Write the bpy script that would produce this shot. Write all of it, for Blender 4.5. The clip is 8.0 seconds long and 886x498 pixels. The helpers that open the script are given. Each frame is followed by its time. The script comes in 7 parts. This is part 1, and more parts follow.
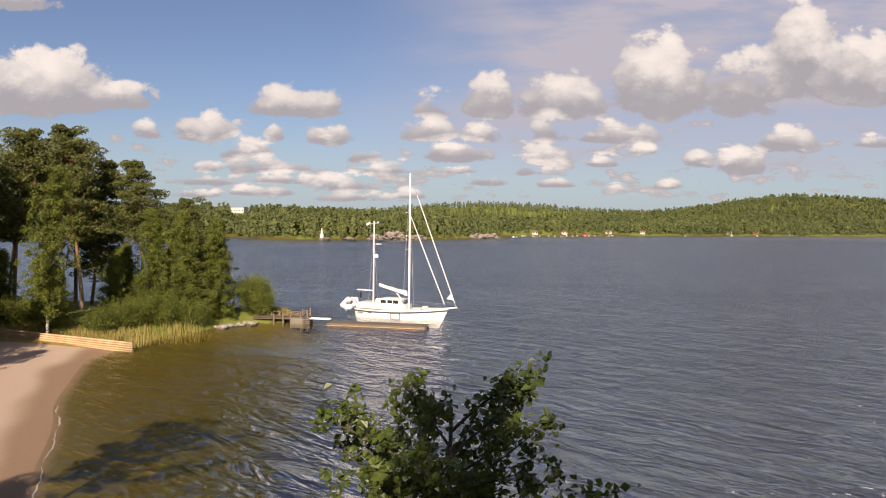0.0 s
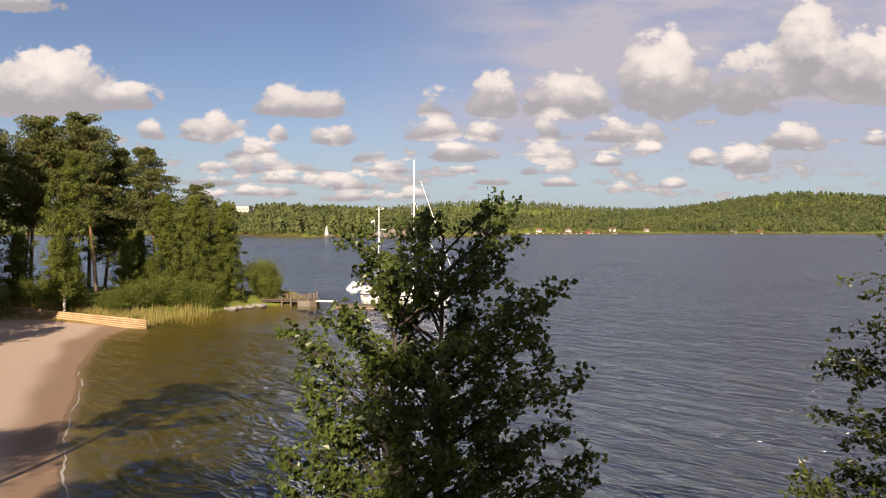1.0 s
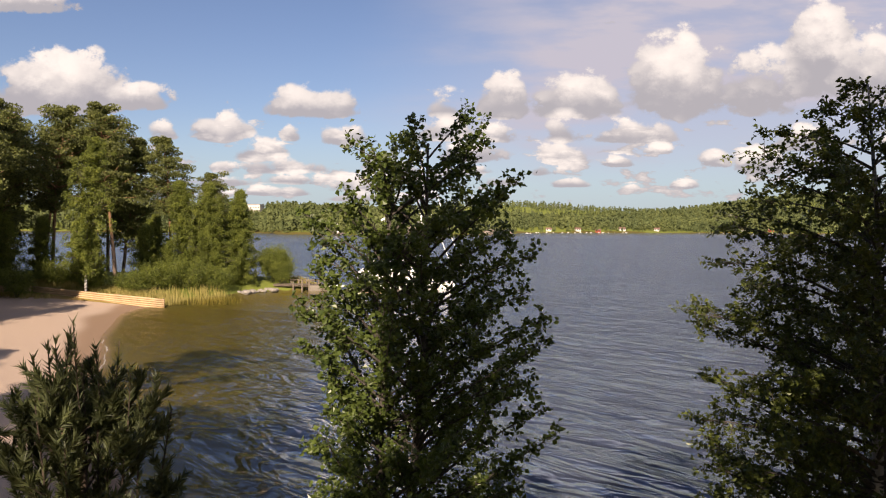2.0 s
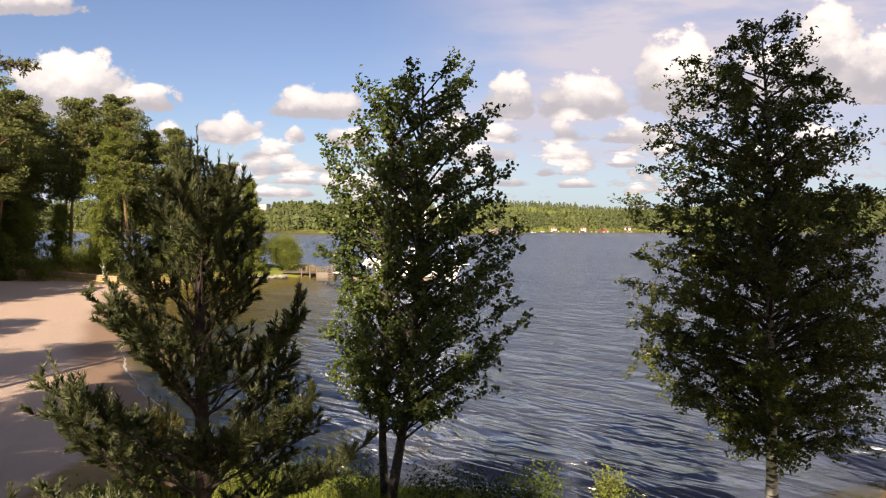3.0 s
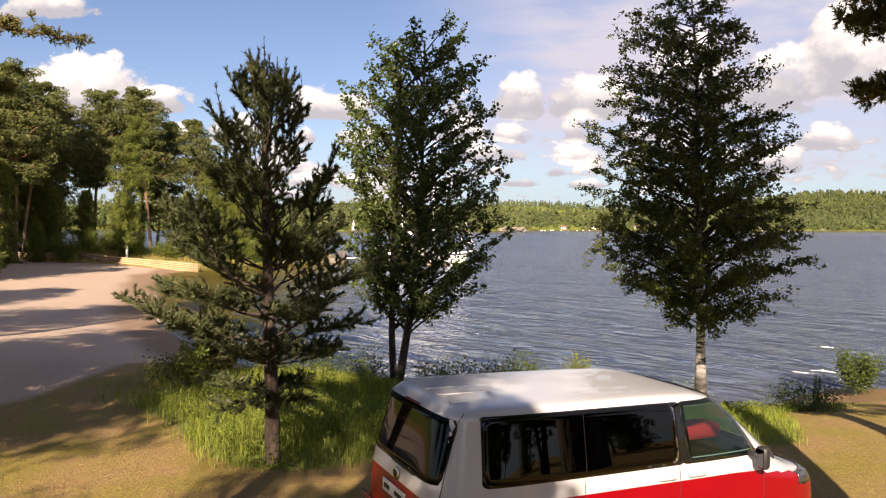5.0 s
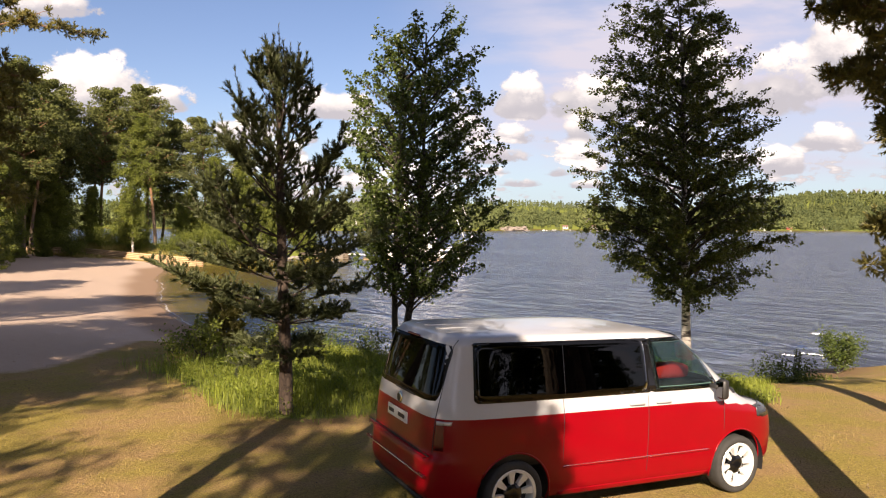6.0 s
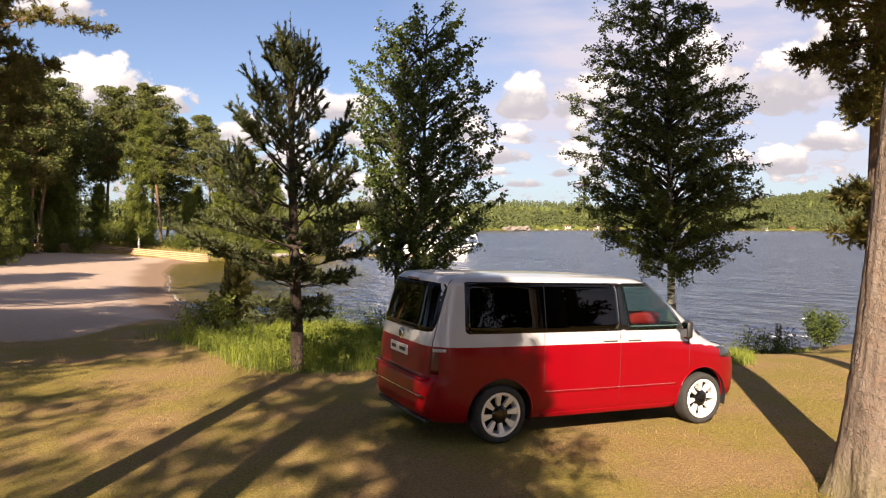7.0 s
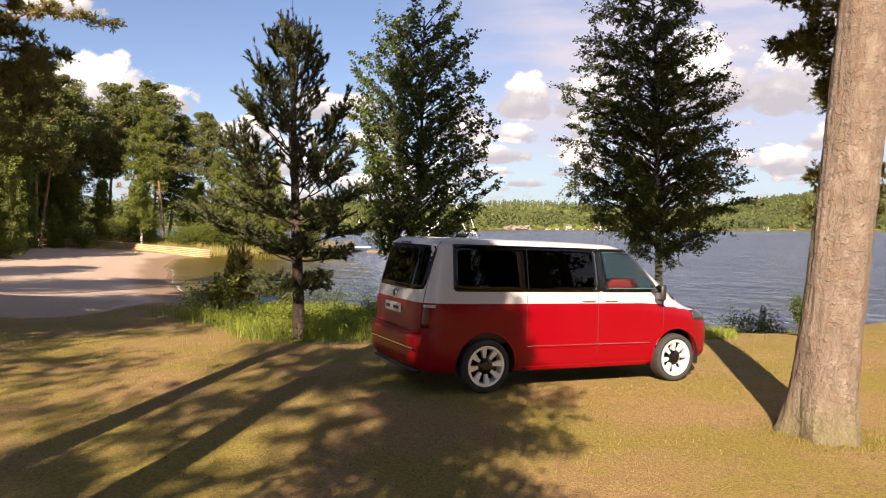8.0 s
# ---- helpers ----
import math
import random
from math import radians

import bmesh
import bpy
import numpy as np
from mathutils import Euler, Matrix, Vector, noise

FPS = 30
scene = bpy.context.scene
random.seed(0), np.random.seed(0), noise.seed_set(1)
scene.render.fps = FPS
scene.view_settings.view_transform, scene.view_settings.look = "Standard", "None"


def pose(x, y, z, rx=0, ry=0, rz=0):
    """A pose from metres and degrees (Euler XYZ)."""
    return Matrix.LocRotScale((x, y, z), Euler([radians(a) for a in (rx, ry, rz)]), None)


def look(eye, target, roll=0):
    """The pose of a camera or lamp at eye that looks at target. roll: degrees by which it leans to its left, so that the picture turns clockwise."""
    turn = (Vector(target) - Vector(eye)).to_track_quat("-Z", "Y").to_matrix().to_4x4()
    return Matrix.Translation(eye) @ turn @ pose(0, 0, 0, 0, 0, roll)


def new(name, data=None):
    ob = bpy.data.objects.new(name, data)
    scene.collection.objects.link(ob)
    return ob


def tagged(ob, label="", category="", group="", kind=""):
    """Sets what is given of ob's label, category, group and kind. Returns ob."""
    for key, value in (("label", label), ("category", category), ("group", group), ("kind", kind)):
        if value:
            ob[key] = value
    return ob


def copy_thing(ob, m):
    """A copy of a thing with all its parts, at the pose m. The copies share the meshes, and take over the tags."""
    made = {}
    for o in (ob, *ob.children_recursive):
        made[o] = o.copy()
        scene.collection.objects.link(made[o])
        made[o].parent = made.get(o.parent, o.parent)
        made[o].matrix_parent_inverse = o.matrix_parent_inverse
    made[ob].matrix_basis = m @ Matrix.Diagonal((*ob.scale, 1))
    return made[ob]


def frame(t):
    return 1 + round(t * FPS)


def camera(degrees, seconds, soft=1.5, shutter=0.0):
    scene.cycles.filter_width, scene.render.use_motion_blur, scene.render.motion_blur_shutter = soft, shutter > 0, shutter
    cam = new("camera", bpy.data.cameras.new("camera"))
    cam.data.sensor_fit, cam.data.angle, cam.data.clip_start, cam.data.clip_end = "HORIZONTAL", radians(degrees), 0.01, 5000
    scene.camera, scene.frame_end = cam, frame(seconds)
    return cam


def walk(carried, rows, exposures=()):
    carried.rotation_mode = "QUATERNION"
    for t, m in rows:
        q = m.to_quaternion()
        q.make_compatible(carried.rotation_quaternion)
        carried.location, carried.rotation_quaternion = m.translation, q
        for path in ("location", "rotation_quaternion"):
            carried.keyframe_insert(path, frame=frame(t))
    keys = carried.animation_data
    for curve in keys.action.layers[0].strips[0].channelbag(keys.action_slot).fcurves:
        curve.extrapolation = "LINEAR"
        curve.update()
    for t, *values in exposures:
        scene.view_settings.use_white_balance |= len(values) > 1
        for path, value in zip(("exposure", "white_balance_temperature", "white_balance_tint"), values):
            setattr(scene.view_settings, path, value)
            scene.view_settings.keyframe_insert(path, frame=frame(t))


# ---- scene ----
cam = camera(62.0, 8.0, 1.15)
PATH = [
    (0, (-0.005, -3.529, 10.281), (-0.001, -1.531, 10.213), 0.5),
    (0.5, (0.071, -4.594, 9.41), (0.068, -2.595, 9.34), 0.4),
    (1, (0.155, -5.88, 8.46), (0.147, -3.881, 8.391), 0.3),
    (1.5, (0.379, -7.118, 7.678), (0.356, -5.119, 7.609), 0.4),
    (3, (0.979, -11.532, 5.287), (0.928, -9.533, 5.221), 0.4),
    (3.5, (1.065, -12.656, 4.665), (1.003, -10.658, 4.599), 0.3),
    (4, (1.209, -13.692, 4.123), (1.134, -11.695, 4.058), 0.3),
    (4.5, (1.325, -14.43, 3.768), (1.247, -12.432, 3.703), 0.3),
    (6, (1.477, -16.013, 3.041), (1.393, -14.016, 2.976), 0.4),
    (6.5, (1.539, -16.556, 2.783), (1.451, -14.559, 2.719), 0.4),
    (7, (1.606, -17.098, 2.524), (1.515, -15.101, 2.46), 0.3),
    (7.5, (1.692, -17.516, 2.3), (1.599, -15.519, 2.236), 0.3),
    (8, (1.775, -17.822, 2.12), (1.681, -15.825, 2.055), 0.4),
]
walk(cam, [(t, look(eye, target, roll)) for t, eye, target, roll in PATH], [(0, 0.88, 7300, 20), (1.7, 1.0, 7300, 20), (3, 1.3, 7300, 20), (4.5, 1.42, 7300, 20), (6, 1.46, 7300, 20), (8, 1.5, 7300, 20)])

# ---- world: sky, clouds and sun ----
SUN_ELEV, SUN_FROM = radians(30), radians(7)  # the sun stands behind the shore trees, a little left of south here
sun = new("sun", bpy.data.lights.new("sun", "SUN"))
sun.data.energy, sun.data.angle, sun.data.color = 5.0, radians(0.5), (1.0, 0.9, 0.74)
to_sun = Vector((-math.sin(SUN_FROM) * math.cos(SUN_ELEV), -math.cos(SUN_FROM) * math.cos(SUN_ELEV), math.sin(SUN_ELEV)))
sun.matrix_world = look(tuple(to_sun * 60), (0, 0, 0))

world = bpy.data.worlds.new("world")
scene.world = world
world.use_nodes = True
WN, WL = world.node_tree.nodes, world.node_tree.links
WN.clear()


class Nodes:
    """Short ways to add nodes to a tree; a value may be a number, a tuple or a socket."""

    def __init__(self, tree):
        self.n, self.l = tree.nodes, tree.links

    def put(self, socket, v):
        if isinstance(v, bpy.types.NodeSocket):
            self.l.new(v, socket)
        elif v is not None:
            socket.default_value = v

    def m(self, op, a, b=None, c=None, clamp=False):
        n = self.n.new("ShaderNodeMath")
        n.operation, n.use_clamp = op, clamp
        for s, v in zip(n.inputs, (a, b, c)):
            self.put(s, v)
        return n.outputs[0]

    def v(self, op, a, b=None):
        n = self.n.new("ShaderNodeVectorMath")
        n.operation = op
        for s, v in zip(n.inputs, (a, b)):
            self.put(s, v)
        return n.outputs["Value" if op in ("LENGTH", "DOT_PRODUCT", "DISTANCE") else "Vector"]

    def noise(self, at, scale, detail=4.0, rough=0.5, distort=0.0):
        n = self.n.new("ShaderNodeTexNoise")
        for k, v in (("Vector", at), ("Scale", scale), ("Detail", detail), ("Roughness", rough), ("Distortion", distort)):
            self.put(n.inputs[k], v)
        return n.outputs["Fac"]

    def voronoi(self, at, scale, feature="F1", rand=1.0):
        n = self.n.new("ShaderNodeTexVoronoi")
        n.feature = feature
        self.put(n.inputs["Vector"], at)
        n.inputs["Scale"].default_value, n.inputs["Randomness"].default_value = scale, rand
        return n.outputs["Distance"]

    def mapped(self, at, scale=(1, 1, 1), rot=(0, 0, 0), loc=(0, 0, 0)):
        n = self.n.new("ShaderNodeMapping")
        self.put(n.inputs["Vector"], at)
        n.inputs["Scale"].default_value, n.inputs["Rotation"].default_value, n.inputs["Location"].default_value = scale, rot, loc
        return n.outputs[0]

    def ramp(self, fac, *stops):
        n = self.n.new("ShaderNodeValToRGB")
        self.put(n.inputs[0], fac)
        e = n.color_ramp.elements
        while len(e) < len(stops):
            e.new(0.5)
        for k, (p, c) in zip(e, stops):
            k.position, k.color = p, (c if isinstance(c, tuple) else (c, c, c)) + (1,)
        return n.outputs[0]

    def smooth(self, x, lo, hi):
        n = self.n.new("ShaderNodeMapRange")
        n.interpolation_type = "SMOOTHSTEP"
        for s, v in zip(n.inputs, (x, lo, hi, 0.0, 1.0)):
            self.put(s, v)
        return n.outputs[0]

    def mix(self, fac, a, b, how="MIX"):
        n = self.n.new("ShaderNodeMix")
        n.data_type, n.blend_type = "RGBA", how
        for k, v in ((0, fac), (6, a), (7, b)):
            if isinstance(v, tuple) and len(v) == 3:
                v = v + (1,)
            self.put(n.inputs[k], v)
        return n.outputs[2]

    def xyz(self, v):
        n = self.n.new("ShaderNodeSeparateXYZ")
        self.put(n.inputs[0], v)
        return n.outputs

    def join(self, x, y, z):
        n = self.n.new("ShaderNodeCombineXYZ")
        for s, v in zip(n.inputs, (x, y, z)):
            self.put(s, v)
        return n.outputs[0]

    def bump(self, height, strength=0.5, dist=0.02, normal=None):
        n = self.n.new("ShaderNodeBump")
        n.inputs["Strength"].default_value, n.inputs["Distance"].default_value = strength, dist
        self.put(n.inputs["Height"], height)
        if normal is not None:
            self.put(n.inputs["Normal"], normal)
        return n.outputs[0]


w = Nodes(world.node_tree)
sky = WN.new("ShaderNodeTexSky")
sky.sky_type, sky.sun_disc = "NISHITA", False
sky.sun_elevation, sky.sun_rotation = SUN_ELEV, math.pi + SUN_FROM
sky.altitude, sky.air_density, sky.dust_density, sky.ozone_density = 50, 1.0, 0.6, 2.0
direction = WN.new("ShaderNodeTexCoord").outputs["Generated"]
dx, dy, dz = w.xyz(direction)
# The sky as a flat ceiling of cloud seen from below: u across, v up, on a plane one unit ahead.
ahead = w.m("MAXIMUM", w.m("ABSOLUTE", dy), 0.05)
u, v = w.m("DIVIDE", dx, ahead), w.m("DIVIDE", dz, ahead)
plane = w.join(u, v, w.m("MULTIPLY", dy, 0.5))
warp = w.noise(w.mapped(plane, (1, 1.35, 1)), 27, 8, 0.66)
broad = w.noise(w.mapped(plane, (1, 1.3, 1), loc=(3.1, 1.7, 0)), 11, 3, 0.5)
lumps = w.voronoi(w.v("ADD", w.mapped(plane, (1, 1.35, 1)), w.v("MULTIPLY", w.join(warp, warp, warp), (0.04, 0.04, 0))), 34, "SMOOTH_F1")
puff = w.m("ADD", w.m("ADD", w.m("MULTIPLY", w.m("SUBTRACT", warp, 0.5), 2.1), w.m("MULTIPLY", w.m("SUBTRACT", broad, 0.5), 0.9)), w.m("MULTIPLY", w.m("SUBTRACT", 0.4, lumps), 1.1))
clouds = {"cover": None, "height": None}


def cumulus(u0, v0, half, rise, fill=1.0):
    """A fair-weather cloud with a flat base at v0, half wide each way and rise high."""
    a = w.m("DIVIDE", w.m("SUBTRACT", u, u0), half)
    b = w.m("SUBTRACT", v, v0)
    up = w.m("DIVIDE", w.m("MAXIMUM", b, 0.0), rise)
    down = w.m("DIVIDE", w.m("MINIMUM", b, 0.0), rise * 0.28)
    q = w.m("ADD", w.m("MULTIPLY", a, a), w.m("ADD", w.m("MULTIPLY", up, up), w.m("MULTIPLY", down, down)))
    body = w.m("MULTIPLY", w.m("SUBTRACT", 1.0, q), fill)
    h = w.m("MULTIPLY", up, w.m("GREATER_THAN", body, -1.0))
    body = w.m("MAXIMUM", body, -3.0)
    clouds["cover"] = body if clouds["cover"] is None else w.m("MAXIMUM", clouds["cover"], body)
    part_h = w.m("MULTIPLY", w.m("MAXIMUM", w.m("ADD", body, 0.6), 0.0), h)
    clouds["height"] = part_h if clouds["height"] is None else w.m("MAXIMUM", clouds["height"], part_h)


cumulus(-0.538, 0.160, 0.109, 0.079, 1.3)
cumulus(-0.434, 0.158, 0.052, 0.033, 1.0)
cumulus(-0.192, 0.150, 0.074, 0.039, 1.0)
cumulus(-0.318, 0.117, 0.049, 0.033, 1.0)
cumulus(-0.265, 0.088, 0.041, 0.033, 0.9)
cumulus(-0.401, 0.116, 0.021, 0.022, 0.8)
cumulus(-0.151, 0.111, 0.033, 0.025, 0.7)
cumulus(-0.103, 0.085, 0.031, 0.020, 0.8)
cumulus(-0.077, 0.070, 0.042, 0.018, 0.8)
cumulus(-0.015, 0.117, 0.041, 0.028, 0.9)
cumulus(0.054, 0.115, 0.036, 0.023, 0.8)
cumulus(0.013, 0.089, 0.056, 0.029, 0.9)
cumulus(-0.012, 0.148, 0.026, 0.038, 0.6)
cumulus(0.064, 0.156, 0.039, 0.055, 1.0)
cumulus(0.158, 0.156, 0.067, 0.055, 1.0)
cumulus(0.295, 0.168, 0.074, 0.099, 1.2)
cumulus(0.405, 0.168, 0.062, 0.085, 0.8)
cumulus(0.482, 0.202, 0.056, 0.124, 1.3)
cumulus(0.572, 0.186, 0.084, 0.083, 1.2)
cumulus(0.144, 0.117, 0.031, 0.033, 0.8)
cumulus(0.235, 0.117, 0.056, 0.028, 0.9)
cumulus(0.135, 0.085, 0.044, 0.028, 0.9)
cumulus(0.116, 0.070, 0.040, 0.018, 0.8)
cumulus(0.348, 0.083, 0.026, 0.024, 0.8)
cumulus(0.404, 0.078, 0.036, 0.039, 1.0)
cumulus(0.459, 0.107, 0.054, 0.031, 0.9)
cumulus(-0.577, 0.288, 0.070, 0.032, 0.8)
# Smaller ones in rows over the horizon.
for low_cloud in ((-0.237, 0.070, 0.061, 0.021),
                  (-0.317, 0.069, 0.027, 0.016),
                  (-0.218, 0.054, 0.048, 0.015),
                  (-0.132, 0.046, 0.043, 0.022),
                  (-0.325, 0.052, 0.046, 0.015),
                  (-0.241, 0.039, 0.054, 0.013),
                  (-0.118, 0.032, 0.054, 0.012),
                  (-0.333, 0.035, 0.038, 0.012),
                  (0.060, 0.055, 0.038, 0.013),
                  (0.150, 0.053, 0.032, 0.011),
                  (0.215, 0.082, 0.028, 0.014),
                  (0.235, 0.048, 0.014, 0.009),
                  (0.302, 0.052, 0.026, 0.012),
                  (0.590, 0.111, 0.035, 0.015),
                  (-0.227, 0.114, 0.015, 0.022),
                  (-0.041, 0.036, 0.023, 0.012),
                  (0.028, 0.070, 0.031, 0.010),
                  (0.273, 0.099, 0.023, 0.011)):
    cumulus(*low_cloud, 0.75)
# Rows of small clouds low over the far shore, and thin veils high up.
low = w.noise(w.mapped(plane, (1, 3.2, 1)), 17, 6, 0.6)
band = w.m("MULTIPLY", w.smooth(v, 0.0, 0.05), w.m("SUBTRACT", 1.0, w.smooth(v, 0.1, 0.19)))
row_cover = w.m("SUBTRACT", w.m("MULTIPLY", w.m("SUBTRACT", low, 0.5), 5.0), w.m("SUBTRACT", 1.15, w.m("MULTIPLY", band, 1.0)))
density = w.m("ADD", w.m("MAXIMUM", clouds["cover"], row_cover), puff)
cover = w.smooth(density, 0.0, 0.42)
veil_noise = w.noise(w.mapped(plane, (0.8, 3.2, 1), (0, 0, radians(-12))), 4.5, 5, 0.55)
veil_side = w.m("MULTIPLY", w.smooth(w.m("ADD", u, w.m("MULTIPLY", v, -0.5)), -0.3, 0.16), w.smooth(v, 0.04, 0.13))
veil = w.m("MULTIPLY", w.m("ADD", w.smooth(veil_noise, 0.4, 0.66), 0.6), veil_side)
veil = w.m("MULTIPLY", veil, 0.92, clamp=True)
shade = w.smooth(w.m("ADD", w.m("ADD", clouds["height"], w.m("MULTIPLY", puff, 0.5)), w.m("MULTIPLY", w.m("MAXIMUM", row_cover, -0.2), 0.5)), -0.1, 1.0)
cloud_colour = w.mix(shade, (3.8, 4.0, 4.5), (8.8, 8.75, 8.5))
deep = w.mix(1.0, sky.outputs[0], (0.72, 0.78, 0.92), "MULTIPLY")
tinted_sky = w.mix(w.m("SUBTRACT", 1.0, w.smooth(v, 0.0, 0.16)), deep, w.mix(0.7, deep, (3.5, 5.1, 6.4)))
sky_colour = w.mix(veil, tinted_sky, (4.6, 4.85, 5.9))
sky_colour = w.mix(cover, sky_colour, cloud_colour)
back = WN.new("ShaderNodeBackground")
back.inputs["Strength"].default_value = 0.055
WL.new(sky_colour, back.inputs["Color"])
WL.new(back.outputs[0], WN.new("ShaderNodeOutputWorld").inputs[0])

# ---- materials ----
def material(name):
    m = bpy.data.materials.new(name)
    m.use_nodes = True
    t = Nodes(m.node_tree)
    t.bsdf, t.out = t.n["Principled BSDF"], t.n["Material Output"]
    return m, t


def where(t, kind="Object"):
    return t.n.new("ShaderNodeTexCoord").outputs[kind]


def world_place(t):
    return t.n.new("ShaderNodeNewGeometry").outputs["Position"]


def island(t):
    return t.n.new("ShaderNodeNewGeometry").outputs["Random Per Island"]


def attribute(t, name):
    n = t.n.new("ShaderNodeAttribute")
    n.attribute_name = name
    return n.outputs["Fac"]


def plain(name, colour, rough=0.5, metal=0.0, coat=0.0, grain=0.06, scale=9.0, bump=0.0):
    """A painted, metal or plastic surface with a little mottling and wear."""
    m, t = material(name)
    n = t.noise(where(t), scale, 5, 0.6)
    fine = t.noise(where(t), scale * 9, 3, 0.6)
    c = t.mix(t.ramp(n, (0.3, 0.0), (0.75, 1.0)), tuple(k * (1 - grain) for k in colour), tuple(min(1, k * (1 + grain)) for k in colour))
    t.put(t.bsdf.inputs["Base Color"], c)
    t.put(t.bsdf.inputs["Roughness"], t.m("ADD", rough - 0.05, t.m("MULTIPLY", fine, 0.1)))
    t.bsdf.inputs["Metallic"].default_value = metal
    t.bsdf.inputs["Coat Weight"].default_value = coat
    t.bsdf.inputs["Coat Roughness"].default_value = 0.04
    if bump:
        t.put(t.bsdf.inputs["Normal"], t.bump(fine, bump, 0.01))
    return m


def leafy(name, dark, light, through_light=0.35, rough=0.5):
    """Leaves or needles: each leaf its own shade, some light coming through."""
    m, t = material(name)
    big = t.noise(where(t), 0.8, 3, 0.5)
    f = t.m("ADD", t.m("MULTIPLY", island(t), 0.55), t.m("MULTIPLY", t.ramp(big, (0.3, 0.0), (0.7, 1.0)), 0.45))
    c = t.mix(f, dark, light)
    t.put(t.bsdf.inputs["Base Color"], c)
    t.bsdf.inputs["Roughness"].default_value = rough
    t.bsdf.inputs["Specular IOR Level"].default_value = 0.35
    tr = t.n.new("ShaderNodeBsdfTranslucent")
    t.put(tr.inputs["Color"], t.mix(1.0, c, (1.25, 1.25, 0.6), "MULTIPLY"))
    mx = t.n.new("ShaderNodeMixShader")
    mx.inputs[0].default_value = through_light
    t.l.new(t.bsdf.outputs[0], mx.inputs[1])
    t.l.new(tr.outputs[0], mx.inputs[2])
    t.l.new(mx.outputs[0], t.out.inputs[0])
    return m


def bark(name, low, high, scale=6.0, stretch=0.25, bump=0.8, upper=None, turn_at=4.0, span=3.0):
    """Furrowed bark; upper: the colour of the thin bark higher up the stem."""
    m, t = material(name)
    p = t.mapped(where(t), (1, 1, stretch))
    cells = t.voronoi(t.v("ADD", p, t.v("MULTIPLY", t.join(t.noise(p, 3), t.noise(p, 4), 0.0), (0.25, 0.25, 0))), scale, "DISTANCE_TO_EDGE")
    n = t.noise(p, scale * 2.5, 6, 0.65)
    f = t.m("ADD", t.m("MULTIPLY", t.ramp(cells, (0.0, 0.0), (0.18, 1.0)), 0.5), t.m("MULTIPLY", n, 0.5))
    c = t.mix(f, low, high)
    if upper:
        z = t.xyz(where(t))[2]
        c = t.mix(t.smooth(t.m("ADD", z, t.m("MULTIPLY", n, 2.0)), turn_at, turn_at + span), c, t.mix(n, tuple(k * 0.7 for k in upper), upper))
    t.put(t.bsdf.inputs["Base Color"], c)
    t.bsdf.inputs["Roughness"].default_value = 0.9
    t.put(t.bsdf.inputs["Normal"], t.bump(f, bump, 0.03))
    return m


def birch_bark(name):
    m, t = material(name)
    p = where(t)
    n = t.noise(t.mapped(p, (1, 1, 5.0)), 2.2, 5, 0.6)
    rough_base = t.smooth(t.m("ADD", t.xyz(p)[2], t.m("MULTIPLY", t.noise(p, 5), 1.2)), 0.5, 1.9)
    thin = t.m("SUBTRACT", 1.0, t.m("MULTIPLY", t.smooth(t.xyz(p)[2], 2.2, 5.0), 0.75))
    mask = t.m("MULTIPLY", t.m("MULTIPLY", t.smooth(n, 0.44, 0.52), rough_base), thin)
    c = t.mix(mask, (0.035, 0.03, 0.027), t.mix(t.noise(p, 12), (0.5, 0.47, 0.42), (0.72, 0.69, 0.64)))
    t.put(t.bsdf.inputs["Base Color"], c)
    t.bsdf.inputs["Roughness"].default_value = 0.75
    t.put(t.bsdf.inputs["Normal"], t.bump(n, 0.4, 0.02))
    return m


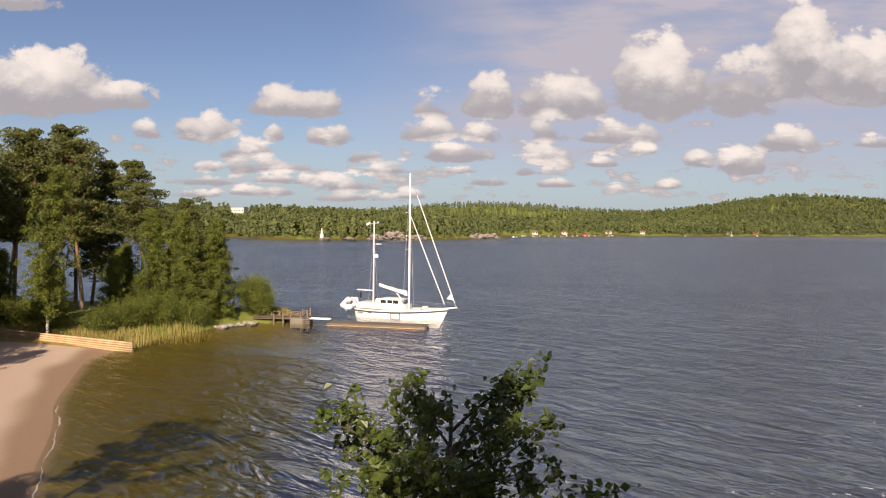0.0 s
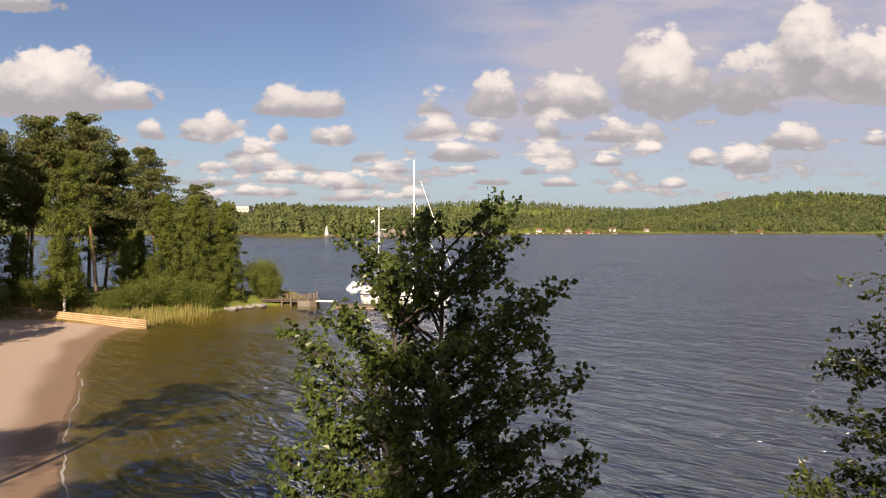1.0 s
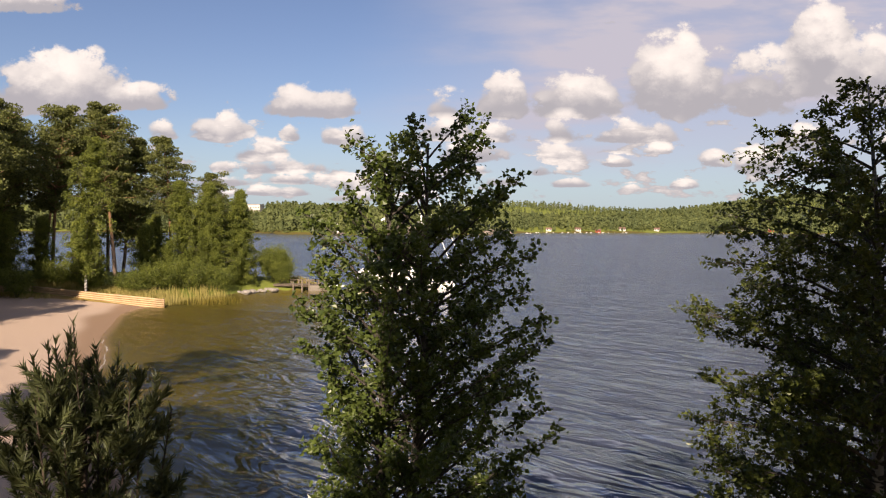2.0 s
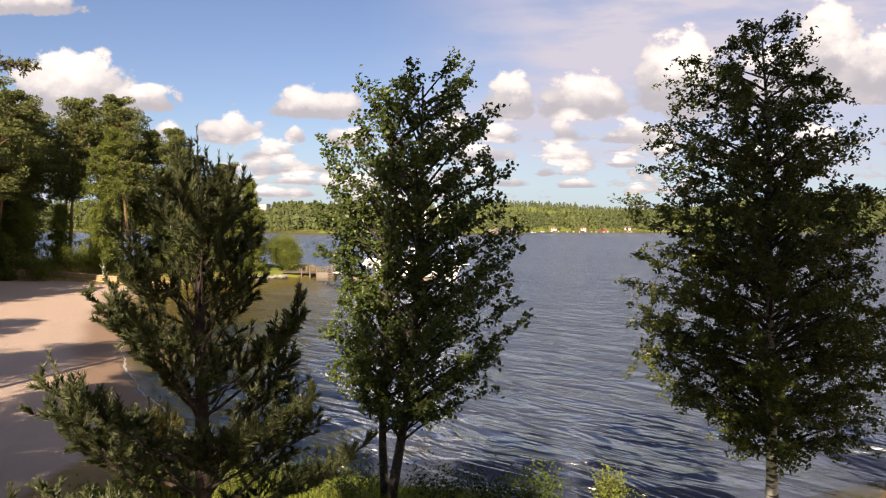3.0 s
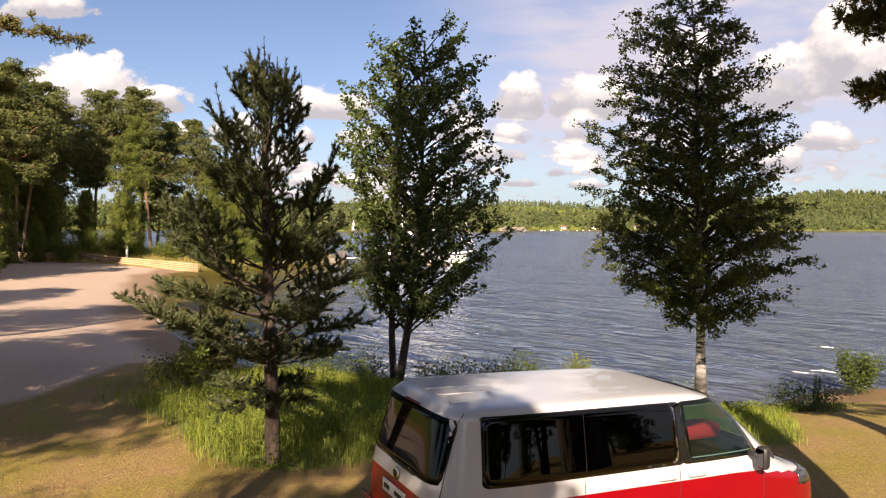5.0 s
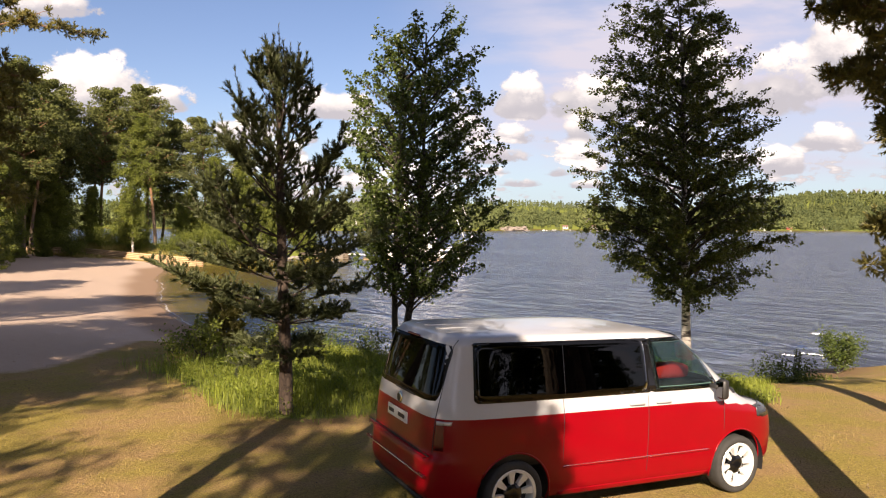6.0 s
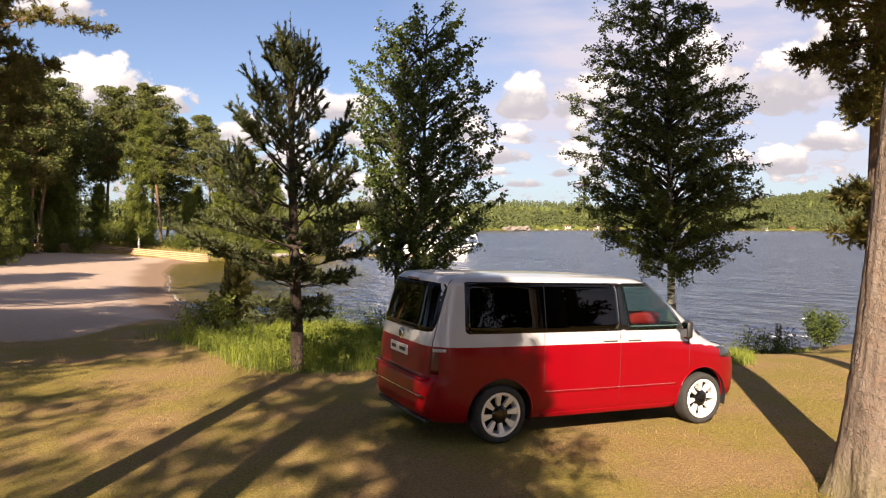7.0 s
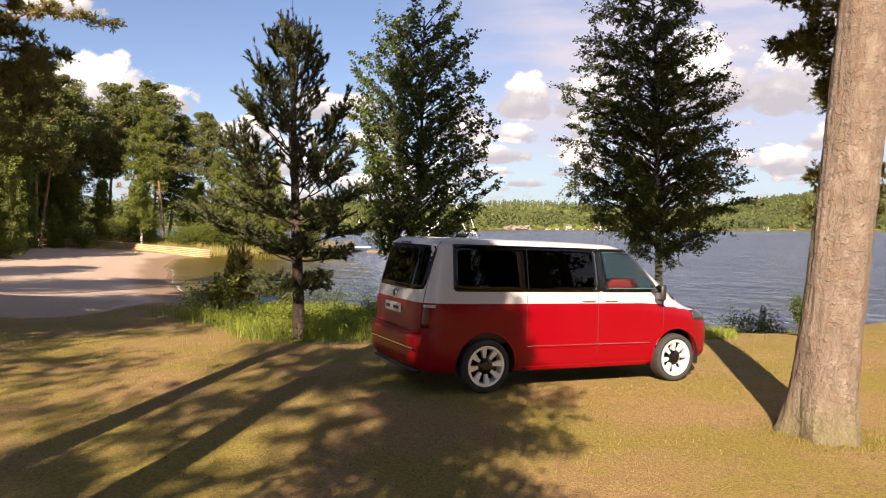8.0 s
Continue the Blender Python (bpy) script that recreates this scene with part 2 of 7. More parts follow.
def ground_material():
    """Sand, trodden pine-needle lawn, grass and lake bed, mixed by the masks on the sheet."""
    m, t = material("ground")
    p = world_place(t)
    sand_w, lawn_w, bed_w = attribute(t, "sand"), attribute(t, "green"), attribute(t, "bed")
    fine, mid, big = t.ramp(t.noise(p, 34, 5, 0.75), (0.3, 0.0), (0.7, 1.0)), t.noise(p, 4.5, 6, 0.65), t.noise(p, 0.5, 5, 0.6)
    specks = t.voronoi(p, 26)
    sand = t.mix(t.m("ADD", t.m("MULTIPLY", fine, 0.5), t.m("MULTIPLY", mid, 0.5)), (0.36, 0.265, 0.2), (0.5, 0.39, 0.31))
    sand = t.mix(t.smooth(mid, 0.62, 0.74), sand, (0.26, 0.17, 0.11))
    duff = t.mix(t.m("ADD", t.m("MULTIPLY", fine, 0.6), t.m("MULTIPLY", mid, 0.4)), (0.1, 0.056, 0.024), (0.5, 0.33, 0.145))
    duff = t.mix(t.m("MULTIPLY", t.m("SUBTRACT", 1.0, t.smooth(specks, 0.05, 0.13)), t.smooth(mid, 0.45, 0.6)), duff, (0.07, 0.045, 0.025))
    duff = t.mix(t.m("MULTIPLY", t.m("SUBTRACT", 1.0, t.smooth(t.voronoi(p, 17), 0.03, 0.09)), 0.4), duff, (0.55, 0.45, 0.3))
    moss = t.mix(fine, (0.11, 0.095, 0.014), (0.34, 0.28, 0.05))
    duff = t.mix(t.m("MULTIPLY", t.smooth(t.m("ADD", big, t.m("MULTIPLY", mid, 0.35)), 0.54, 0.8), 0.75), duff, moss)
    grass = t.mix(mid, (0.07, 0.1, 0.016), (0.2, 0.22, 0.045))
    bed = t.mix(mid, (0.07, 0.06, 0.012), (0.12, 0.098, 0.024))
    c = t.mix(t.smooth(t.m("ADD", sand_w, t.m("MULTIPLY", t.m("SUBTRACT", mid, 0.5), 0.5)), 0.35, 0.65), duff, sand)
    c = t.mix(t.m("MULTIPLY", attribute(t, "wet"), 0.75), c, (0.19, 0.115, 0.065))
    c = t.mix(t.smooth(t.m("ADD", lawn_w, t.m("MULTIPLY", t.m("SUBTRACT", mid, 0.5), 0.7)), 0.35, 0.7), c, grass)
    # Deep bed goes blue-grey: light scattered back by the water, put into its colour.
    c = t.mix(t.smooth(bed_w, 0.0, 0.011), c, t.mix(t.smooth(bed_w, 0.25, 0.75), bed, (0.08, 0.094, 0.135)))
    t.put(t.bsdf.inputs["Base Color"], c)
    t.bsdf.inputs["Roughness"].default_value = 0.95
    t.bsdf.inputs["Specular IOR Level"].default_value = 0.2
    h = t.m("ADD", t.m("MULTIPLY", fine, 0.4), mid)
    t.put(t.bsdf.inputs["Normal"], t.bump(h, 0.7, 0.06))
    return m


def water_material():
    """Lake water: clear over the shallows, mirror-like at a slant, with wind ripples."""
    m, t = material("water")
    t.n.remove(t.bsdf)
    p = world_place(t)
    # Crests run slantwise across the bay; a wave is about a metre from crest to crest.
    px, py, _ = t.xyz(p)
    along = t.m("SUBTRACT", t.m("MULTIPLY", px, 0.75), t.m("MULTIPLY", py, 0.66))
    across = t.m("ADD", t.m("MULTIPLY", px, 0.66), t.m("MULTIPLY", py, 0.75))
    wave = t.noise(t.join(t.m("MULTIPLY", along, 0.32), across, 0.0), 0.66, 3, 0.55, 0.6)
    swell = t.noise(t.join(t.m("MULTIPLY", along, 0.35), across, 9.0), 0.2, 3, 0.55, 0.6)
    ripple = t.noise(t.join(t.m("MULTIPLY", along, 0.4), across, 3.0), 2.2, 4, 0.6, 0.3)
    tiny = t.noise(t.join(t.m("MULTIPLY", along, 0.6), across, 7.0), 8.0, 3, 0.6)
    open_water = attribute(t, "open")
    calm = t.m("ADD", 0.3, t.m("MULTIPLY", open_water, 0.7))
    gust = t.ramp(t.noise(t.mapped(p, (0.3, 1, 1)), 0.045, 4, 0.6), (0.35, 0.75), (0.65, 1.1))
    h = t.m("ADD", t.m("ADD", t.m("MULTIPLY", t.m("SUBTRACT", 1.0, t.m("ABSOLUTE", t.m("SUBTRACT", t.m("MULTIPLY", wave, 2.0), 1.0))), 3.0), t.m("MULTIPLY", t.m("MULTIPLY", swell, open_water), 5.5)), t.m("ADD", t.m("MULTIPLY", ripple, 0.35), t.m("MULTIPLY", tiny, 0.02)))
    h = t.m("MULTIPLY", t.m("MULTIPLY", h, calm), gust)
    nrm = t.v("NORMALIZE", t.v("ADD", t.bump(h, 1.0, 0.55), (0.0, -0.07, 0.0)))
    gloss = t.n.new("ShaderNodeBsdfGlossy")
    gloss.inputs["Roughness"].default_value, gloss.inputs["Color"].default_value = 0.15, (0.93, 0.96, 1.0, 1)
    t.put(gloss.inputs["Normal"], nrm)
    clear = t.n.new("ShaderNodeBsdfTransparent")
    t.put(clear.inputs["Color"], t.mix(open_water, t.mix(attribute(t, "depth"), (0.98, 0.97, 0.92), (0.88, 0.82, 0.52)), (0.9, 0.92, 0.94)))
    facing = t.n.new("ShaderNodeLayerWeight")
    facing.inputs["Blend"].default_value = 0.5
    t.put(facing.inputs["Normal"], nrm)
    patch = t.ramp(t.noise(t.mapped(p, (0.35, 1, 1), (0, 0, radians(20))), 0.06, 4, 0.6), (0.3, 0.84), (0.7, 1.0))
    sheen = t.m("ADD", 0.025, t.m("MULTIPLY", t.m("POWER", facing.outputs["Facing"], 1.6), t.m("MULTIPLY", patch, t.m("ADD", 0.28, t.m("MULTIPLY", open_water, 0.7)))), clamp=True)
    mx = t.n.new("ShaderNodeMixShader")
    t.l.new(sheen, mx.inputs[0])
    t.l.new(clear.outputs[0], mx.inputs[1])
    t.l.new(gloss.outputs[0], mx.inputs[2])
    t.l.new(mx.outputs[0], t.out.inputs[0])
    return m


M_GROUND, M_WATER = ground_material(), water_material()
M_PINE_BARK = bark("pine_bark", (0.05, 0.033, 0.025), (0.21, 0.15, 0.115), 5.0, 0.3, 0.9, upper=(0.22, 0.12, 0.06))
M_ALDER_BARK = bark("alder_bark", (0.02, 0.017, 0.014), (0.08, 0.068, 0.056), 14, 0.5, 0.5)
M_BIRCH_BARK = birch_bark("birch_bark")
M_YOUNG_BARK = bark("young_pine_bark", (0.018, 0.012, 0.009), (0.07, 0.048, 0.034), 12, 0.5, 0.5)
M_ALDER = leafy("alder_leaf", (0.026, 0.045, 0.014), (0.105, 0.14, 0.03), 0.32, 0.36)
M_BIRCH = leafy("birch_leaf", (0.024, 0.038, 0.013), (0.115, 0.14, 0.03), 0.32, 0.38)
M_NEEDLE = leafy("pine_needle", (0.034, 0.046, 0.022), (0.115, 0.13, 0.052), 0.25, 0.5)
M_BOUGH = leafy("pine_bough", (0.05, 0.06, 0.018), (0.27, 0.23, 0.07), 0.3, 0.5)
M_FAR_PINE = leafy("pine_needle_forest", (0.02, 0.033, 0.011), (0.18, 0.195, 0.052), 0.28, 0.6)
M_FAR_LEAF = leafy("broadleaf_forest", (0.03, 0.05, 0.012), (0.215, 0.245, 0.042), 0.36, 0.6)
M_GRASS = leafy("grass_blade", (0.06, 0.085, 0.012), (0.3, 0.34, 0.055), 0.4, 0.6)
M_REED = leafy("reed_blade", (0.2, 0.18, 0.05), (0.4, 0.33, 0.12), 0.3, 0.7)


def woods_material():
    """Distant trees: stands and single crowns differ in hue, olive to dark green."""
    m, t = material("far_woods")
    p = world_place(t)
    tree, stand = t.noise(p, 0.11, 2, 0.5), t.noise(p, 0.018, 3, 0.5)
    f = t.m("ADD", t.m("MULTIPLY", island(t), 0.2), t.m("MULTIPLY", t.ramp(tree, (0.35, 0.0), (0.65, 1.0)), 0.7))
    c = t.mix(t.ramp(stand, (0.35, 0.0), (0.65, 1.0)), t.mix(f, (0.05, 0.068, 0.03), (0.088, 0.105, 0.042)), t.mix(f, (0.065, 0.082, 0.03), (0.12, 0.135, 0.046)))
    t.put(t.bsdf.inputs["Base Color"], c)
    t.bsdf.inputs["Roughness"].default_value = 0.8
    t.bsdf.inputs["Specular IOR Level"].default_value = 0.1
    return m


M_SHORE_WOOD = woods_material()

# ---- ground and water ----
WATER_Z = -1.65
VAN_AT, VAN_TURN = (1.491, -7.963), 28.0  # middle of the rear axle on the ground, and its heading
SHORE = np.array([(329.6, -0.93), (61.8, 2.22), (30.9, 4.58), (20.6, 6.55), (14.94, 8.52), (12.67, 8.91), (10.92, 6.16), (8.24, 5.06), (5.15, 5.84), (0, 7.42), (-5.15, 9.7),
                  (-9.27, 13.63), (-13.0, 18.9), (-15.75, 23.7), (-19.15, 30.4), (-22.3, 38.6), (-25.1, 43.6), (-27.6, 51.02), (-30.28, 58.49), (-30.49, 63.61), (-30.49, 70.69),
                  (-27.6, 74.63), (-24.93, 79.35), (-22.04, 82.81), (-18.54, 83.68), (-17.72, 86.43), (-21.63, 91.94), (-32.96, 96.66), (-61.8, 99.81), (-133.9, 102.17),
                  (-618, 115.55), (-618, -474.7), (329.6, -474.7)], float)
FAR_SHORE = np.array([(-2712, 485), (-474.6, 554.2), (-259.9, 575.9), (-192.1, 575.9), (-171.8, 597.5), (-149.2, 554.2), (-128.8, 531.7), (-92.7, 529.1), (-33.9, 554.2), (11.3, 597.5),
                      (47.5, 645.2), (58.8, 666.8), (45.2, 736.1), (84.7, 770.7), (124.3, 783.7), (214.7, 853), (339, 900.6), (474.6, 943.9), (587.6, 978.6), (858.8, 1047.9),
                      (2712, 1299), (2712, 3983.6), (-2712, 3983.6)], float)




def rounded(p, first, last, times=2):
    """The outline with its corners cut off between two of its points."""
    a, m, b = p[:first], p[first:last], p[last:]
    for _ in range(times):
        m = np.concatenate([m[:1], np.stack([m[:-1] * 0.75 + m[1:] * 0.25, m[:-1] * 0.25 + m[1:] * 0.75], 1).reshape(-1, 2), m[-1:]])
    return np.concatenate([a, m, b])


SHORE = rounded(SHORE, 9, 20)


def inside_distance(poly, x, y):
    """How far inside (plus) or outside (minus) a closed outline each place lies."""
    best, odd = np.full(x.shape, 1e18), np.zeros(x.shape, bool)
    for (ax, ay), (bx, by) in zip(poly, np.roll(poly, -1, 0)):
        ex, ey = bx - ax, by - ay
        s = np.clip(((x - ax) * ex + (y - ay) * ey) / (ex * ex + ey * ey), 0, 1)
        best = np.minimum(best, (x - ax - s * ex) ** 2 + (y - ay - s * ey) ** 2)
        cross = (ay > y) != (by > y)
        odd ^= cross & (x < ax + (y - ay) * ex / (ey if ey else 1e-9))
    return np.sqrt(best) * np.where(odd, 1, -1)


def step(x, lo, hi):
    s = np.clip((x - lo) / (hi - lo), 0, 1)
    return s * s * (3 - 2 * s)


def wobble(x, y, size, seed=0.0):
    return (np.sin(x / size + 1.3 * seed) * np.cos(y / size * 1.17 + seed) + 0.5 * np.sin(x / size * 2.3 + y / size * 1.9 + 2 * seed)) / 1.5


def hills(x, y):
    """The far country's height over the water, without its trees."""
    def hump(cx, cy, rx, ry, h):
        return h * np.exp(-((x - cx) / rx) ** 2 - ((y - cy) / ry) ** 2)
    return (hump(-124.3, 658.2, 136, 78, 10.5) + hump(-237.3, 779.4, 124, 104, 13.2) + hump(22.6, 866, 215, 113, 12.9) + hump(632.8, 1428.9, 192, 225, 36.0) + hump(858.8, 1420.2, 260, 225, 34.0)
            + hump(372.9, 1299, 203, 173, 18.7) + hump(67.8, 1991.8, 373, 277, 42.1) + hump(791, 2165, 791, 346, 35.1) + hump(-791, 1299, 565, 433, 35.1) + hump(1582, 1472.2, 565, 346, 46.8))


def ground_z(x, y):
    x, y = np.asarray(x, float), np.asarray(y, float)
    near, far = inside_distance(SHORE, x, y), inside_distance(FAR_SHORE, x, y)
    beach = step(y, 3.8, 18) * (1 - step(y, 63.6, 70))
    run = 3.8 + 13.5 * beach
    land = WATER_Z + (1.65 + 0.25 * step(y, 60.5, 68)) * (1 - np.exp(-np.maximum(near, 0) / run)) + 0.06 * np.clip((near - 3) / 4, 0, 1) * wobble(x, y, 2.7) * (1 - 0.7 * beach)
    # The lawn under the van is even and falls a little towards its nose.
    along = ((x - VAN_AT[0]) * math.cos(radians(VAN_TURN)) + (y - VAN_AT[1]) * math.sin(radians(VAN_TURN)))
    by_van = np.exp(-(((x - 2.9) ** 2 + (y + 7.3) ** 2) / 18) ** 2)
    land = land * (1 - by_van) + (0.057 - 0.0349 * along) * by_van
    land = land + 0.012 * np.maximum(near - 20, 0) * step(x, -20, -40) * step(near, 20, 27)
    land_far = WATER_Z + 3.0 * (1 - np.exp(-np.maximum(far, 0) / 14)) + hills(x, y) * (1 - np.exp(-np.maximum(far, 0) / 90)) + 0.6 * wobble(x, y, 23) * np.clip(far / 30, 0, 1)
    out = np.minimum(-near, -far)
    bay = step(-x, 3, 12) * (1 - step(y, 65, 76))
    slope = 0.55 - 0.508 * bay
    bed = WATER_Z - np.minimum(5.5, slope * out)
    return np.where(near > 0, land, np.where(far > 0, land_far, bed))


def axis(*spans):
    """Grid lines: spans of (from, to, step)."""
    return np.unique(np.concatenate([np.linspace(a, b, max(2, int(round((b - a) / s)) + 1)) for a, b, s in spans]).round(4))


def mesh_object(name, verts, faces, mat, smooth=False, parent=None):
    me = bpy.data.meshes.new(name)
    me.from_pydata(verts.tolist() if isinstance(verts, np.ndarray) else verts, [], faces.tolist() if isinstance(faces, np.ndarray) else faces)
    if smooth:
        me.polygons.foreach_set("use_smooth", np.ones(len(me.polygons), bool))
    me.materials.append(mat)
    ob = new(name, me)
    if parent is not None:
        ob.parent = parent
    return ob


def sheet(name, gx, gy, z, mat, masks):
    X, Y = np.meshgrid(gx, gy)
    Z = z(X, Y)
    i = np.arange(X.size).reshape(X.shape)
    quads = np.stack([i[:-1, :-1], i[:-1, 1:], i[1:, 1:], i[1:, :-1]], -1).reshape(-1, 4)
    ob = mesh_object(name, np.stack([X, Y, Z], -1).reshape(-1, 3), quads, mat, True)
    for key, values in masks(X, Y, Z).items():
        a = ob.data.attributes.new(key, "FLOAT", "POINT")
        a.data.foreach_set("value", np.asarray(values, float).ravel())
    return ob


def tall_grass_mask(x, y):
    """Where the uncut grass stands along the near shore."""
    near = inside_distance(SHORE, x, y)
    edge = 9.9 + 0.8 * wobble(x, y, 2.1) - 2.0 * step(x, 2.0, 5.5) - 4.8 * step(x, 6.6, 9.0)
    edge = edge + 1.8 * np.exp(-((x + 1.8) / 2.2) ** 2)
    left = step(x, -6.9 + 0.2 * (y + 1), -4.8 + 0.2 * (y + 1))
    return step(edge - near, -0.5, 0.6) * step(near, 0.1, 0.8) * left * (1 - step(x, 9.5, 11))


def ground_masks(x, y, z):
    near, far = inside_distance(SHORE, x, y), inside_distance(FAR_SHORE, x, y)
    # The beach runs from the grass point along the bay to the log wall.
    edge = -7.5 - 0.12 * (y + 2.5) + 0.8 * wobble(x, y, 3)
    sand = step(edge - x, -1.2, 0.8) * step(y, -2.9, -0.4 + 0.8 * wobble(x, y, 2)) * (1 - step(y, 63.3, 64.9)) * (1 - step(near, 19, 24))
    sand = np.maximum(sand, step(1.2 - near, 0, 0.8) * step(y, 6.2, 10) * (1 - step(y, 63.6, 65.2)))
    green = np.maximum(0.9 * tall_grass_mask(x, y), step(y, 64.4, 66.8)) + step(far, 4, 14) + step(near, 19, 27) * step(-x, 22, 30) * step(y, 13, 29)
    # Depth mask for the scattered-light tint coloured into the bed.
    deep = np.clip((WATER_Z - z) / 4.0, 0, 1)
    wet = step(2.6 + 0.5 * wobble(x, y, 2.2) - near, 0, 1.4) * step(near, -3, 0)
    return {"wet": wet, "sand": sand, "green": np.clip(green, 0, 1) * (1 - sand), "bed": deep}


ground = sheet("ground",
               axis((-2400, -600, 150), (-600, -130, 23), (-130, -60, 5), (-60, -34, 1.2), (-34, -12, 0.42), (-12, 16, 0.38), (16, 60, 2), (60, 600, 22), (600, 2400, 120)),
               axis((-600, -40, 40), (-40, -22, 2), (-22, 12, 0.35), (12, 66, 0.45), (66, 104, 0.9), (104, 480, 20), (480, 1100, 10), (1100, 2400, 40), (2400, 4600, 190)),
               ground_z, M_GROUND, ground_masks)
tagged(ground, "dry sandy lawn with pine needles, pale beach and lake shore", "ground", kind="structure")


def water_masks(x, y, z):
    d = -np.maximum(inside_distance(SHORE, x, y), inside_distance(FAR_SHORE, x, y))
    bay = step(x, -19, -8) + step(y, 86, 100)
    return {"open": np.clip(step(d, 0, 3 + 6 * step(-x, 0, 8)) * np.clip(bay, 0.12, 1), 0, 1), "depth": step(d, 0.2, 5)}


water = sheet("water",
              axis((-2300, -200, 150), (-200, -60, 14), (-60, 20, 2), (20, 120, 8), (120, 2300, 150)),
              axis((-20, 4, 6), (4, 110, 2), (110, 480, 18), (480, 1300, 55), (1300, 4500, 300)),
              lambda x, y: np.full(x.shape, WATER_Z), M_WATER, water_masks)
tagged(water, "grey-blue rippled lake water, olive over the sandy shallows", "water", kind="structure")



def foam_line(rng):
    """Broken lines of foam where small waves meet the sand."""
    y = np.linspace(9, 44, 900)
    edge = SHORE[9:SHORE.shape[0] - 14]
    edge = edge[np.argsort(edge[:, 1])]
    x = np.interp(y, edge[:, 1], edge[:, 0])
    verts, faces = [], []
    k = int(rng.integers(0, 30))
    while k < 860:
        n = int(rng.integers(50, 170))
        off, wide = 0.35 + rng.uniform(-0.05, 0.1), rng.uniform(0.035, 0.075)
        for q in range(k, min(k + n, 898)):
            taper = math.sin(math.pi * (q - k + 0.5) / n) ** 0.6
            cx = x[q] + off + 0.08 * math.sin(y[q] * 1.3) + 0.03 * math.sin(y[q] * 5.3)
            w_ = wide * taper * rng.uniform(0.6, 1.2)
            verts += [(cx - w_, y[q], WATER_Z + 0.008), (cx + w_, y[q], WATER_Z + 0.008)]
            if q > k:
                m = len(verts)
                faces.append((m - 4, m - 3, m - 1, m - 2))
        k += n + int(rng.integers(5, 40))
    return verts, faces


foam_verts, foam_faces = foam_line(np.random.default_rng(83))
foam = mesh_object("foam", foam_verts, foam_faces, plain("foam", (0.34, 0.32, 0.29), 0.8, 0, 0, 0.25, 14))
tagged(foam, "thin broken lines of white foam along the beach", "foam", kind="stuff")

# ---- trees ----
def unit(v):
    return v / np.maximum(np.linalg.norm(v, axis=-1, keepdims=True), 1e-9)


class Geo:
    """Gathers vertices and faces of one mesh."""

    def __init__(self):
        self.v, self.f, self.n = [], [], 0

    def add(self, verts, faces):
        self.v.append(np.asarray(verts, float).reshape(-1, 3))
        self.f += (np.asarray(faces) + self.n).tolist()
        self.n += len(self.v[-1])

    def tube(self, pts, radii, sides=7, cap=True):
        pts, radii = np.asarray(pts, float), np.asarray(radii, float)
        way = unit(np.gradient(pts, axis=0))
        ref = np.where(np.abs(way[:, 2:3]) > 0.9, (1.0, 0, 0), (0, 0, 1.0))
        a = unit(np.cross(way, ref))
        b = np.cross(way, a)
        ang = np.linspace(0, 2 * np.pi, sides, endpoint=False)
        ring = pts[:, None] + radii[:, None, None] * (np.cos(ang)[None, :, None] * a[:, None] + np.sin(ang)[None, :, None] * b[:, None])
        i = np.arange(len(pts) * sides).reshape(len(pts), sides)
        j = np.roll(i, -1, 1)
        self.add(ring, np.stack([i[:-1], j[:-1], j[1:], i[1:]], -1).reshape(-1, 4))
        if cap:
            self.f.append([int(k) + self.n - i.size for k in i[-1]])

    def leaves(self, at, size, rng, flat=0.5, aspect=0.62, along=None, fold=0.18):
        """A small pointed leaf, folded along its rib, at each place."""
        at = np.asarray(at, float)
        k = len(at)
        if not k:
            return
        a = unit(rng.normal(size=(k, 3)) * (1, 1, 0.7) if along is None else along + rng.normal(size=(k, 3)) * 0.45)
        nrm = unit(rng.normal(size=(k, 3)) * (1 - flat) + np.array((0, 0, 1.0)) * flat)
        b = unit(np.cross(nrm, a))
        nrm = np.cross(a, b)
        L = size * rng.uniform(0.65, 1.25, (k, 1))
        p0, p2 = at - a * L * 0.5, at + a * L * 0.5
        p1 = at + b * L * aspect * 0.5 + nrm * L * fold - a * L * 0.08
        p3 = at - b * L * aspect * 0.5 + nrm * L * fold - a * L * 0.08
        i = np.arange(k)[:, None] * 4
        self.add(np.stack([p0, p1, p2, p3], 1), np.concatenate([i + (0, 1, 2), i + (0, 2, 3)]))

    def needles(self, start, end, count, length, rng, width=0.006, spread=0.9):
        """Twigs set with needles: count needles on each line from start to end."""
        s, e = np.repeat(start, count, 0), np.repeat(end, count, 0)
        k = len(s)
        way = unit(e - s)
        at = s + (e - s) * rng.uniform(0.0, 1.0, (k, 1))
        side = unit(np.cross(way, rng.normal(size=(k, 3))))
        d = unit(way + side * spread * rng.uniform(0.6, 1.3, (k, 1)))
        tip = at + d * length * rng.uniform(0.7, 1.2, (k, 1))
        b = unit(np.cross(d, rng.normal(size=(k, 3)))) * width
        i = np.arange(k)[:, None] * 3
        self.add(np.stack([at - b, at + b, tip], 1), i + (0, 1, 2))

    def mesh(self, name, mat, smooth=False):
        me = bpy.data.meshes.new(name)
        me.from_pydata(np.concatenate(self.v).tolist(), [], self.f)
        if smooth:
            me.polygons.foreach_set("use_smooth", np.ones(len(me.polygons), bool))
        me.materials.append(mat)
        return me


